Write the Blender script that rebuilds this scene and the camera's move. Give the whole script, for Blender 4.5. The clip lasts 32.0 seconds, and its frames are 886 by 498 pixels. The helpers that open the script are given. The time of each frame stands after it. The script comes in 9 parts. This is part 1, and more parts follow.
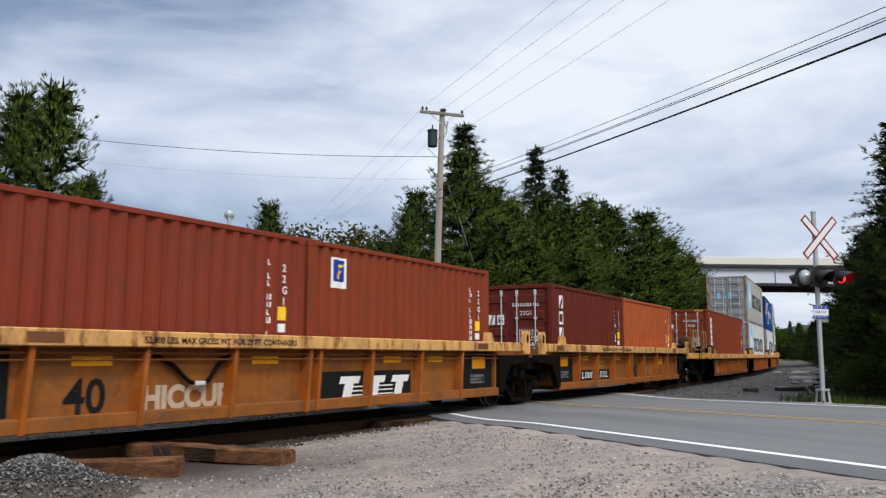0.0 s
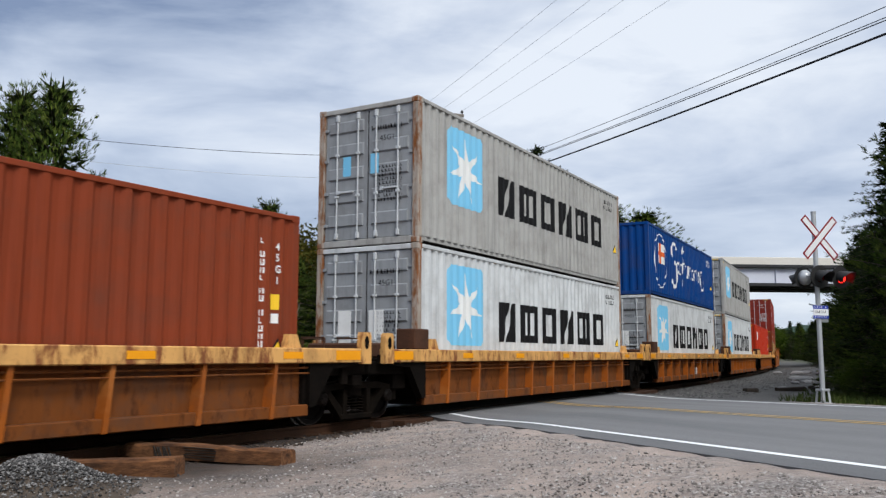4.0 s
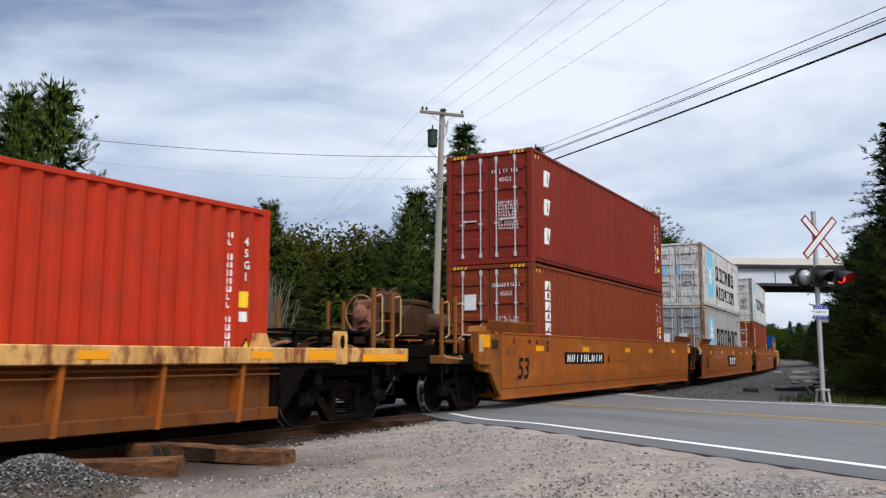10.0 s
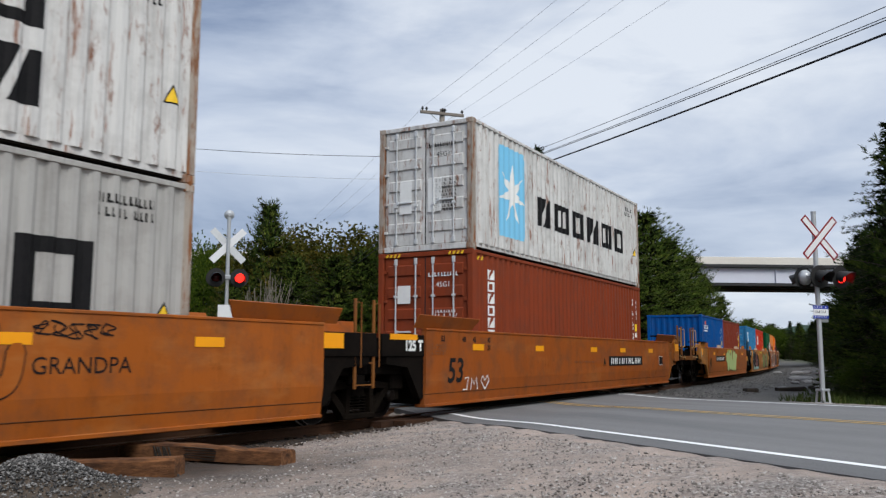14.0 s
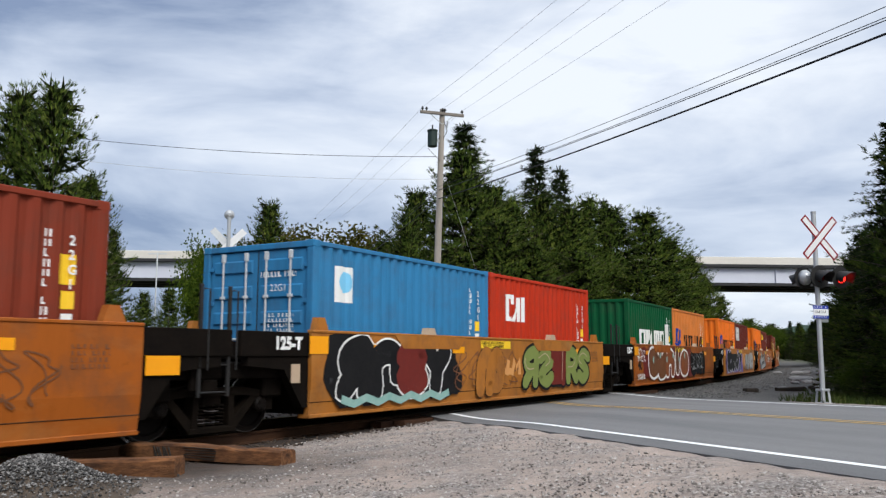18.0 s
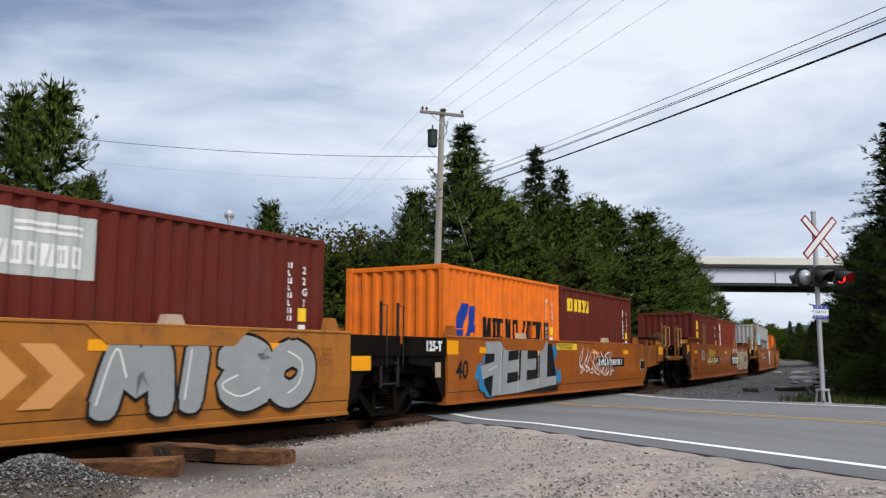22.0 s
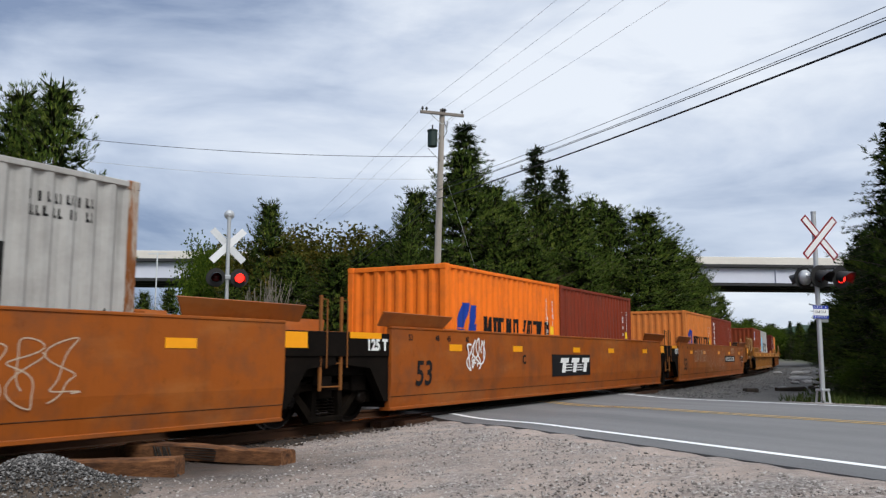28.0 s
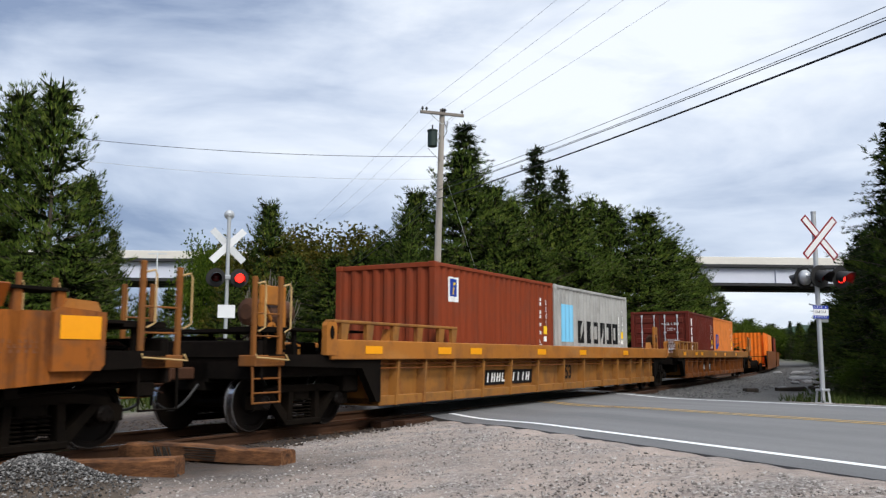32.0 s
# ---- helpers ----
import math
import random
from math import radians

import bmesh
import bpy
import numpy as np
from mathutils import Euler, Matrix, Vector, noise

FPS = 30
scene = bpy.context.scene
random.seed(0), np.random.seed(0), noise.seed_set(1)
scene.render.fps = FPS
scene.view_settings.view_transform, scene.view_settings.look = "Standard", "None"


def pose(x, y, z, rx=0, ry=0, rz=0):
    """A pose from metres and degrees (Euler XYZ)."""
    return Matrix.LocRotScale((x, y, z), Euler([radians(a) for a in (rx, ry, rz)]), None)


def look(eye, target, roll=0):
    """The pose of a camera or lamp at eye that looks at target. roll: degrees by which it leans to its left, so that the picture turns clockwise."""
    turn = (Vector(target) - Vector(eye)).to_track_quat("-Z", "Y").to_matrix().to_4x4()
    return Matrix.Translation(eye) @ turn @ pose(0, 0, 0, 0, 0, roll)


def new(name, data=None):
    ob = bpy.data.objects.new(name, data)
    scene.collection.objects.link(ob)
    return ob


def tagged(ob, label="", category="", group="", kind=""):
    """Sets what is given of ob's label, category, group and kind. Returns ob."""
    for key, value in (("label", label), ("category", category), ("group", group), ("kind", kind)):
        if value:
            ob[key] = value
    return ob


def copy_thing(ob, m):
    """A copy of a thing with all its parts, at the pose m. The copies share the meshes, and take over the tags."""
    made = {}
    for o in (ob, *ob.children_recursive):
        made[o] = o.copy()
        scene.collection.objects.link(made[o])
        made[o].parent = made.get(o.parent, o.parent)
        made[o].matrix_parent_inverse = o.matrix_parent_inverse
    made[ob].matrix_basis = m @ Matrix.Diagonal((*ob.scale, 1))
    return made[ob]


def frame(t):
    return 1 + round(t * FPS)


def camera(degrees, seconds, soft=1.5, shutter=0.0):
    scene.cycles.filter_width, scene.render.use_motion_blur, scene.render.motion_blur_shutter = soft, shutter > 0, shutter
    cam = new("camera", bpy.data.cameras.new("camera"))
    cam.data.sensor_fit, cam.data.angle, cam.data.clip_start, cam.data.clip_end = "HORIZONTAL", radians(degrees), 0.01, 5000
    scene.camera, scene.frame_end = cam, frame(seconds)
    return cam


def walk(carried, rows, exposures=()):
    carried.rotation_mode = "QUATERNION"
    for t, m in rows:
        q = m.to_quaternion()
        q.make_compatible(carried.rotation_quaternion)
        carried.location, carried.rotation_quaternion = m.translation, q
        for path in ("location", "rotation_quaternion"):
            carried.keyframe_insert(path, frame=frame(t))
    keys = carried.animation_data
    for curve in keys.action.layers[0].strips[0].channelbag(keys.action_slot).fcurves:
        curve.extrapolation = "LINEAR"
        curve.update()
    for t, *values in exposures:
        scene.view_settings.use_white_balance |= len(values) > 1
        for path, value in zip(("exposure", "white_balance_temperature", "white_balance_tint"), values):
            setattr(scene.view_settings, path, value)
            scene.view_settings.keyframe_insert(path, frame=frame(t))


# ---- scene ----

# ---------------- camera ----------------
HC = 1.13
cam = camera(55.52, 32.0, soft=1.3, shutter=0.1)
EYE = (0.0, 0.0, HC)
AIM = (0.0, math.cos(radians(7.21)), HC + math.sin(radians(7.21)))
walk(cam, [(0.0, look(EYE, AIM, 0.12)), (32.0, look(EYE, AIM, 0.12))], exposures=[(0.0, 0.15, 6250, 8), (3.5, 0.15, 6250, 8), (5.5, -0.15, 5950, 8), (8.0, -0.2, 5950, 8), (9.0, 0.05, 6100, 8), (10.5, 0.2, 6250, 8), (12.2, 0.3, 6350, 8), (13.0, 0.1, 6250, 8), (14.2, 0.0, 6200, 8), (16.5, 0.15, 6250, 8), (19.0, 0.25, 6300, 8), (21.0, 0.12, 6250, 8), (24.0, 0.25, 6300, 8), (28.0, 0.12, 6250, 8), (30.0, 0.12, 6250, 8), (32.0, 0.3, 6300, 8)])

# ---------------- sky, sun ----------------
SUN_ELEV, SUN_AZ = radians(46), radians(157)
world = bpy.data.worlds.new("overcast_sky")
scene.world = world
world.use_nodes = True
wn, wl = world.node_tree.nodes, world.node_tree.links
wn.clear()


def wnode(kind, **props):
    n = wn.new(kind)
    for k, v in props.items():
        n.inputs[k].default_value = v
    return n


w_out, w_bg = wn.new("ShaderNodeOutputWorld"), wn.new("ShaderNodeBackground")
w_sky = wn.new("ShaderNodeTexSky")
w_sky.sky_type, w_sky.sun_disc = "NISHITA", False
w_sky.sun_elevation, w_sky.sun_rotation = SUN_ELEV, SUN_AZ
w_co = wn.new("ShaderNodeTexCoord")
w_map = wnode("ShaderNodeMapping", Scale=(1.0, 1.0, 3.2), Location=(0.35, 0.2, 0.1))
w_n1 = wnode("ShaderNodeTexNoise", Scale=1.7, Detail=7.0, Roughness=0.52, Distortion=0.35)
w_n2 = wnode("ShaderNodeTexNoise", Scale=4.2, Detail=8.0, Roughness=0.55, Distortion=0.5)
w_mix = wn.new("ShaderNodeMath")
w_mix.operation = "MULTIPLY_ADD"
w_mix.inputs[1].default_value = 0.5
w_ramp = wn.new("ShaderNodeValToRGB")
el = w_ramp.color_ramp.elements
el[0].position, el[0].color = 0.50, (2.3, 2.9, 4.3, 1)
el[1].position, el[1].color = 0.88, (8.4, 8.6, 9.1, 1)
e = el.new(0.60)
e.color = (4.0, 4.6, 5.9, 1)
e = el.new(0.71)
e.color = (5.8, 6.3, 7.4, 1)
w_add = wn.new("ShaderNodeMixRGB")
w_add.inputs[0].default_value = 0.9
wl.new(w_co.outputs["Generated"], w_map.inputs["Vector"])
wl.new(w_map.outputs[0], w_n1.inputs["Vector"])
wl.new(w_map.outputs[0], w_n2.inputs["Vector"])
wl.new(w_n2.outputs["Fac"], w_mix.inputs[0])
wl.new(w_n1.outputs["Fac"], w_mix.inputs[2])
w_sep, w_side = wn.new("ShaderNodeSeparateXYZ"), wn.new("ShaderNodeMath")
w_side.operation = "MULTIPLY_ADD"
w_side.inputs[1].default_value = 0.36
wl.new(w_co.outputs["Generated"], w_sep.inputs[0])
wl.new(w_sep.outputs["X"], w_side.inputs[0])
# thicker and thinner layers of cloud, by height over the horizon
w_up = wn.new("ShaderNodeFloatCurve")
cv = w_up.mapping.curves[0]
cv.points[0].location, cv.points[1].location = (0.0, 0.37), (1.0, 0.62)
for z, v in ((0.12, 0.41), (0.19, 0.45), (0.26, 0.535), (0.33, 0.515), (0.41, 0.46), (0.55, 0.52), (0.8, 0.6)):
    cv.points.new(z, v)
w_up.mapping.update()
w_off, w_lift = wn.new("ShaderNodeMath"), wn.new("ShaderNodeMath")
w_off.operation = "SUBTRACT"
w_off.inputs[1].default_value = 0.5
wl.new(w_sep.outputs["Z"], w_up.inputs["Value"])
wl.new(w_up.outputs[0], w_off.inputs[0])
wl.new(w_mix.outputs[0], w_lift.inputs[0])
wl.new(w_off.outputs[0], w_lift.inputs[1])
wl.new(w_lift.outputs[0], w_side.inputs[2])
wl.new(w_side.outputs[0], w_ramp.inputs["Fac"])
wl.new(w_sky.outputs[0], w_add.inputs[1])
wl.new(w_ramp.outputs[0], w_add.inputs[2])
wl.new(w_add.outputs[0], w_bg.inputs["Color"])
w_zen = wn.new("ShaderNodeMapRange")
w_zen.inputs[1].default_value, w_zen.inputs[2].default_value, w_zen.inputs[3].default_value, w_zen.inputs[4].default_value = 0.40, 0.85, 0.1, 0.17
wl.new(w_sep.outputs["Z"], w_zen.inputs[0])
wl.new(w_zen.outputs[0], w_bg.inputs["Strength"])
wl.new(w_bg.outputs[0], w_out.inputs["Surface"])

sun_data = bpy.data.lights.new("sun", "SUN")
sun_data.energy, sun_data.angle, sun_data.color = 2.3, radians(20), (1.0, 0.96, 0.9)
sun = new("sun", sun_data)
sd = Vector((math.sin(SUN_AZ) * math.cos(SUN_ELEV), math.cos(SUN_AZ) * math.cos(SUN_ELEV), math.sin(SUN_ELEV)))
sun.matrix_world = look(sd * 50, (0, 0, 0))

# ---------------- materials ----------------


def nodes_of(name):
    m = bpy.data.materials.new(name)
    m.use_nodes = True
    nt = m.node_tree
    return m, nt, nt.nodes["Principled BSDF"]


def mix_rgb(nt, fac, a, b, blend="MIX"):
    n = nt.nodes.new("ShaderNodeMixRGB")
    n.blend_type = blend
    for i, v in ((0, fac), (1, a), (2, b)):
        if isinstance(v, (tuple, list)):
            n.inputs[i].default_value = (*v[:3], 1)
        elif isinstance(v, (int, float)):
            n.inputs[i].default_value = v
        else:
            nt.links.new(v, n.inputs[i])
    return n.outputs[0]


def noise_fac(nt, co, scale, lo=0.35, hi=0.65, detail=5.0, rough=0.6, stretch=None):
    """A noise squeezed between lo and hi into 0..1."""
    if stretch:
        mp = nt.nodes.new("ShaderNodeMapping")
        mp.inputs["Scale"].default_value = stretch
        nt.links.new(co, mp.inputs["Vector"])
        co = mp.outputs[0]
    n = nt.nodes.new("ShaderNodeTexNoise")
    n.inputs["Scale"].default_value, n.inputs["Detail"].default_value, n.inputs["Roughness"].default_value = scale, detail, rough
    nt.links.new(co, n.inputs["Vector"])
    r = nt.nodes.new("ShaderNodeMapRange")
    r.inputs[1].default_value, r.inputs[2].default_value = lo, hi
    nt.links.new(n.outputs["Fac"], r.inputs[0])
    return r.outputs[0]


def scaled(nt, fac, k):
    n = nt.nodes.new("ShaderNodeMath")
    n.operation = "MULTIPLY"
    n.inputs[1].default_value = k
    nt.links.new(fac, n.inputs[0])
    return n.outputs[0]


def bump(nt, bsdf, co, scale, strength, dist=0.01, stretch=None):
    f = noise_fac(nt, co, scale, 0.0, 1.0, 6.0, 0.65, stretch)
    b = nt.nodes.new("ShaderNodeBump")
    b.inputs["Strength"].default_value, b.inputs["Distance"].default_value = strength, dist
    nt.links.new(f, b.inputs["Height"])
    nt.links.new(b.outputs[0], bsdf.inputs["Normal"])


def coords(nt, shift=True):
    """Object coordinates, moved by each object's own random number."""
    c = nt.nodes.new("ShaderNodeTexCoord").outputs["Object"]
    if not shift:
        return c
    o = nt.nodes.new("ShaderNodeObjectInfo")
    s = nt.nodes.new("ShaderNodeVectorMath")
    s.operation = "SCALE"
    s.inputs[0].default_value, = ((31.0, 17.0, 23.0),)
    nt.links.new(o.outputs["Random"], s.inputs["Scale"])
    a = nt.nodes.new("ShaderNodeVectorMath")
    nt.links.new(c, a.inputs[0])
    nt.links.new(s.outputs[0], a.inputs[1])
    return a.outputs[0]


def surface(name, base, alt=None, rough=0.6, metal=0.0, big=0.8, small=14.0, amount=0.5, bump_s=0.15, bump_scale=60.0, stretch=None, random_tint=0.0, spec=0.25):
    """A plain material: two tones at two scales, fine relief."""
    m, nt, b = nodes_of(name)
    co = coords(nt)
    alt = alt or tuple(c * 0.6 for c in base)
    f1 = noise_fac(nt, co, big, 0.3, 0.7, stretch=stretch)
    f2 = noise_fac(nt, co, small, 0.35, 0.7, stretch=stretch)
    c = mix_rgb(nt, scaled(nt, f1, amount), base, alt)
    c = mix_rgb(nt, scaled(nt, f2, amount * 0.7), c, alt)
    if random_tint:
        o = nt.nodes.new("ShaderNodeObjectInfo")
        c = mix_rgb(nt, scaled(nt, o.outputs["Random"], random_tint), c, tuple(v * 0.4 for v in base))
    nt.links.new(c, b.inputs["Base Color"])
    b.inputs["Roughness"].default_value, b.inputs["Metallic"].default_value = rough, metal
    b.inputs["Specular IOR Level"].default_value = spec
    if bump_s:
        bump(nt, b, co, bump_scale, bump_s, 0.01, stretch)
    return m


def painted_steel(name, base, rust=0.25, streak=0.25, fade=0.2, rough=0.6, dirt=0.35, rust_col=(0.16, 0.055, 0.02), spec=0.08, grain=7.0, dust=None):
    """Weathered paint on steel: chalky fading, rain streaks, rust freckles, dust."""
    m, nt, b = nodes_of(name)
    co = coords(nt)
    pale = tuple(min(1.0, c * 1.05 + 0.012) for c in base)
    dark = tuple(c * 0.42 for c in base)
    c = mix_rgb(nt, scaled(nt, noise_fac(nt, co, 0.45, 0.35, 0.7, 4), fade), base, pale)
    c = mix_rgb(nt, scaled(nt, noise_fac(nt, co, 1.0, 0.5, 0.75, 6, 0.7, (grain, grain, 0.35)), min(1.0, streak * 1.35)), c, dark)
    c = mix_rgb(nt, scaled(nt, noise_fac(nt, co, 1.7, 0.46, 0.76, 7, 0.66), dirt), c, (0.065, 0.045, 0.033))
    drip = noise_fac(nt, co, 1.0, 0.72 - 0.26 * rust, 0.80 - 0.26 * rust, 7, 0.75, (grain * 1.3, grain * 1.3, 0.9))
    c = mix_rgb(nt, scaled(nt, drip, min(1.0, rust * 1.5)), c, tuple(v * 1.3 for v in rust_col))
    rs = noise_fac(nt, co, 1.6, 0.72 - 0.26 * rust, 0.80 - 0.2 * rust, 8, 0.72, (2.6, 2.6, 1.0))
    c = mix_rgb(nt, scaled(nt, rs, min(1.0, rust * 1.7)), c, rust_col)
    if dust:
        c = mix_rgb(nt, scaled(nt, noise_fac(nt, co, 0.9, 0.53, 0.78, 7, 0.62, (0.55, 0.55, 1.5)), 0.7), c, dust)
        c = mix_rgb(nt, scaled(nt, noise_fac(nt, co, 5.0, 0.60, 0.72, 6, 0.7), 0.35), c, tuple(v * 0.35 for v in base))
    nt.links.new(c, b.inputs["Base Color"])
    b.inputs["Roughness"].default_value = rough
    b.inputs["Specular IOR Level"].default_value = spec
    r = nt.nodes.new("ShaderNodeMapRange")
    r.inputs[3].default_value, r.inputs[4].default_value = rough, 0.85
    nt.links.new(rs, r.inputs[0])
    nt.links.new(r.outputs[0], b.inputs["Roughness"])
    bump(nt, b, co, 2.2, 0.35, 0.02)
    return m


def emitter(name, col, strength):
    m, nt, b = nodes_of(name)
    b.inputs["Base Color"].default_value = (*col, 1)
    b.inputs["Emission Color"].default_value = (*col, 1)
    b.inputs["Emission Strength"].default_value = strength
    return m


BROWN = painted_steel("brown_container_paint", (0.19, 0.034, 0.017), 0.18, 0.4, 0.15)
MAROON = painted_steel("maroon_container_paint", (0.115, 0.020, 0.013), 0.18, 0.4, 0.15)
WINE = painted_steel("wine_red_container_paint", (0.21, 0.026, 0.017), 0.12, 0.35, 0.15)
OXIDE = painted_steel("oxide_red_container_paint", (0.205, 0.040, 0.015), 0.22, 0.35, 0.15)
RUSTRED = painted_steel("rust_orange_container_paint", (0.38, 0.085, 0.026), 0.2, 0.4, 0.15)
RED = painted_steel("bright_red_container_paint", (0.44, 0.032, 0.011), 0.08, 0.35, 0.12)
BLUE = painted_steel("deep_blue_container_paint", (0.003, 0.046, 0.20), 0.14, 0.4, 0.12)
BLUE2 = painted_steel("royal_blue_container_paint", (0.003, 0.072, 0.27), 0.1, 0.35, 0.1)
SKYBLUE = painted_steel("light_blue_container_paint", (0.035, 0.18, 0.36), 0.14, 0.4, 0.15)
GREEN = painted_steel("green_container_paint", (0.005, 0.078, 0.028), 0.16, 0.4, 0.1)
ORANGE = painted_steel("orange_container_paint", (0.80, 0.172, 0.016), 0.18, 0.4, 0.1)
ORANGE2 = painted_steel("faded_orange_container_paint", (0.64, 0.20, 0.045), 0.2, 0.45, 0.15)
GREY = painted_steel("light_grey_container_paint", (0.37, 0.36, 0.34), 0.22, 0.45, 0.2)
WHITE = painted_steel("white_grey_container_paint", (0.57, 0.58, 0.58), 0.2, 0.4, 0.2)
RUSTYWHITE = painted_steel("rust_stained_white_container_paint", (0.58, 0.57, 0.55), 0.6, 0.5, 0.2)
DOORGREY = painted_steel("grey_door_paint", (0.27, 0.28, 0.29), 0.12, 0.4, 0.15)
POSTRUST = painted_steel("rusted_post_paint", (0.36, 0.31, 0.26), 0.85, 0.6, 0.2, rust_col=(0.17, 0.062, 0.020))
WELL_Y = painted_steel("dusty_yellow_car_paint", (0.64, 0.345, 0.110), 0.76, 0.45, 0.2, 0.6, 0.42, spec=0.2, grain=3.0)
# grimy ochre, darkened further for shade on panels recessed under the beam
WELL_RIB_SHADE = painted_steel("grimy_ochre_car_paint", (0.16, 0.050, 0.011), 0.62, 0.4, 0.2, 0.6, 0.8, rust_col=(0.06, 0.021, 0.008), spec=0.1, grain=2.5)
WELL_B = painted_steel("brown_ochre_car_paint", (0.26, 0.088, 0.018), 0.5, 0.35, 0.2, 0.6, 0.7, rust_col=(0.08, 0.03, 0.01), spec=0.1, grain=2.5, dust=(0.32, 0.14, 0.05))
WELL_O = painted_steel("weathered_orange_car_paint", (0.31, 0.082, 0.010), 0.34, 0.3, 0.25, 0.52, 0.6, spec=0.12, grain=2.2, dust=(0.40, 0.165, 0.045))
# orange paint, its colour lowered for the lens's dimmer left edge
WELL_O3 = painted_steel("sunburnt_orange_car_paint", (0.27, 0.070, 0.009), 0.34, 0.3, 0.2, 0.52, 0.6, spec=0.12, grain=2.2, dust=(0.34, 0.13, 0.035))
WELL_O2 = painted_steel("dull_orange_car_paint", (0.27, 0.066, 0.008), 0.44, 0.28, 0.15, 0.55, 0.6, spec=0.12, grain=2.2, dust=(0.36, 0.13, 0.035))
WELL_T = painted_steel("tan_yellow_car_paint", (0.35, 0.130, 0.022), 0.4, 0.32, 0.2, 0.55, 0.6, spec=0.12, grain=2.2, dust=(0.43, 0.21, 0.07))
WELL_T2 = painted_steel("grimy_tan_car_paint", (0.27, 0.115, 0.025), 0.55, 0.35, 0.15, 0.6, 0.75, spec=0.15, grain=2.2)
WELL_POST = painted_steel("chipped_ochre_post_paint", (0.20, 0.076, 0.019), 0.6, 0.5, 0.15, 0.6, 0.6)
GRAB_Y = surface("pale_yellow_grab_paint", (0.50, 0.34, 0.15), (0.32, 0.2, 0.08), 0.6, 0.0, 3.0, 25.0, 0.5, 0.0)
WELL_END = painted_steel("sooty_brown_car_paint", (0.045, 0.019, 0.008), 0.6, 0.7, 0.1, 0.75, 0.85, rust_col=(0.06, 0.024, 0.010))
WELL_E = painted_steel("grimy_orange_end_paint", (0.27, 0.085, 0.015), 0.62, 0.9, 0.1, 0.65, 0.95, rust_col=(0.10, 0.036, 0.013))
# near-black: shade under the cars is put into grime, trucks and wheels
GRIME_SHADE = surface("black_oily_grime", (0.003, 0.0027, 0.0024), (0.011, 0.008, 0.006), 0.85, 0.0, 2.0, 20.0, 0.7, spec=0.04)
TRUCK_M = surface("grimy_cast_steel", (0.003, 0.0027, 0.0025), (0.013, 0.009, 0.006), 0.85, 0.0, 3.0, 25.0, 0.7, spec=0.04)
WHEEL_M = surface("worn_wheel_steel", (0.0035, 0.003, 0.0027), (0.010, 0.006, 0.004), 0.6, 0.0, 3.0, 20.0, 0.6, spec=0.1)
TREAD_M = surface("polished_tread_steel", (0.45, 0.45, 0.46), (0.25, 0.24, 0.23), 0.25, 1.0, 3.0, 20.0, 0.4)
RUST_M = surface("brown_rust", (0.09, 0.036, 0.016), (0.035, 0.016, 0.009), 0.85, 0.0, 3.0, 30.0, 0.8)
RUST_L = surface("salmon_rust", (0.34, 0.15, 0.09), (0.16, 0.065, 0.035), 0.85, 0.0, 3.0, 30.0, 0.8)
BLACK_P = surface("black_paint", (0.012, 0.012, 0.013), (0.03, 0.028, 0.025), 0.5, 0.0, 2.0, 20.0, 0.5, 0.05)
ZINC = surface("galvanised_steel", (0.62, 0.63, 0.63), (0.45, 0.46, 0.47), 0.45, 0.15, 2.0, 20.0, 0.5, 0.05)
MASTM = surface("aluminium_paint", (0.47, 0.48, 0.49), (0.34, 0.35, 0.36), 0.45, 0.3, 2.0, 20.0, 0.4, 0.05)
WHITE_D = surface("white_lettering_paint", (0.78, 0.78, 0.76), (0.6, 0.59, 0.56), 0.5, 0.0, 2.0, 20.0, 0.4, 0.0)
BLACK_D = surface("black_lettering_paint", (0.007, 0.007, 0.008), (0.022, 0.021, 0.021), 0.6, 0.0, 2.0, 20.0, 0.4, 0.0, spec=0.08)
BLUE_D = surface("pale_blue_logo_paint", (0.17, 0.50, 0.74), (0.25, 0.5, 0.66), 0.5, 0.0, 1.5, 15.0, 0.4, 0.0)
NAVY_D = surface("navy_lettering_paint", (0.006, 0.035, 0.28), (0.012, 0.04, 0.20), 0.5, 0.0, 1.5, 15.0, 0.4, 0.0)
YELLOW_D = surface("yellow_marking_paint", (0.85, 0.55, 0.02), (0.7, 0.42, 0.03), 0.5, 0.0, 1.5, 15.0, 0.4, 0.0)
REFL_D = surface("amber_reflector_sheet", (0.85, 0.34, 0.006), (0.7, 0.26, 0.01), 0.35, 0.0, 1.5, 15.0, 0.3, 0.0)
ORANGE_D = surface("orange_marking_paint", (0.75, 0.13, 0.02), (0.6, 0.1, 0.02), 0.5, 0.0, 1.5, 15.0, 0.4, 0.0)
GREY_D = surface("silver_spray_paint", (0.36, 0.37, 0.37), (0.24, 0.25, 0.25), 0.45, 0.2, 1.2, 10.0, 0.5, 0.0)
LIME_D = surface("pale_green_spray_paint", (0.42, 0.50, 0.20), (0.32, 0.42, 0.16), 0.5, 0.0, 1.2, 10.0, 0.5, 0.0)
OLIVE_D = surface("olive_green_spray_paint", (0.20, 0.24, 0.06), (0.13, 0.17, 0.05), 0.5, 0.0, 1.2, 10.0, 0.5, 0.0)
BROWN_D = surface("brown_spray_paint", (0.17, 0.06, 0.025), (0.10, 0.05, 0.02), 0.5, 0.0, 1.2, 10.0, 0.5, 0.0)
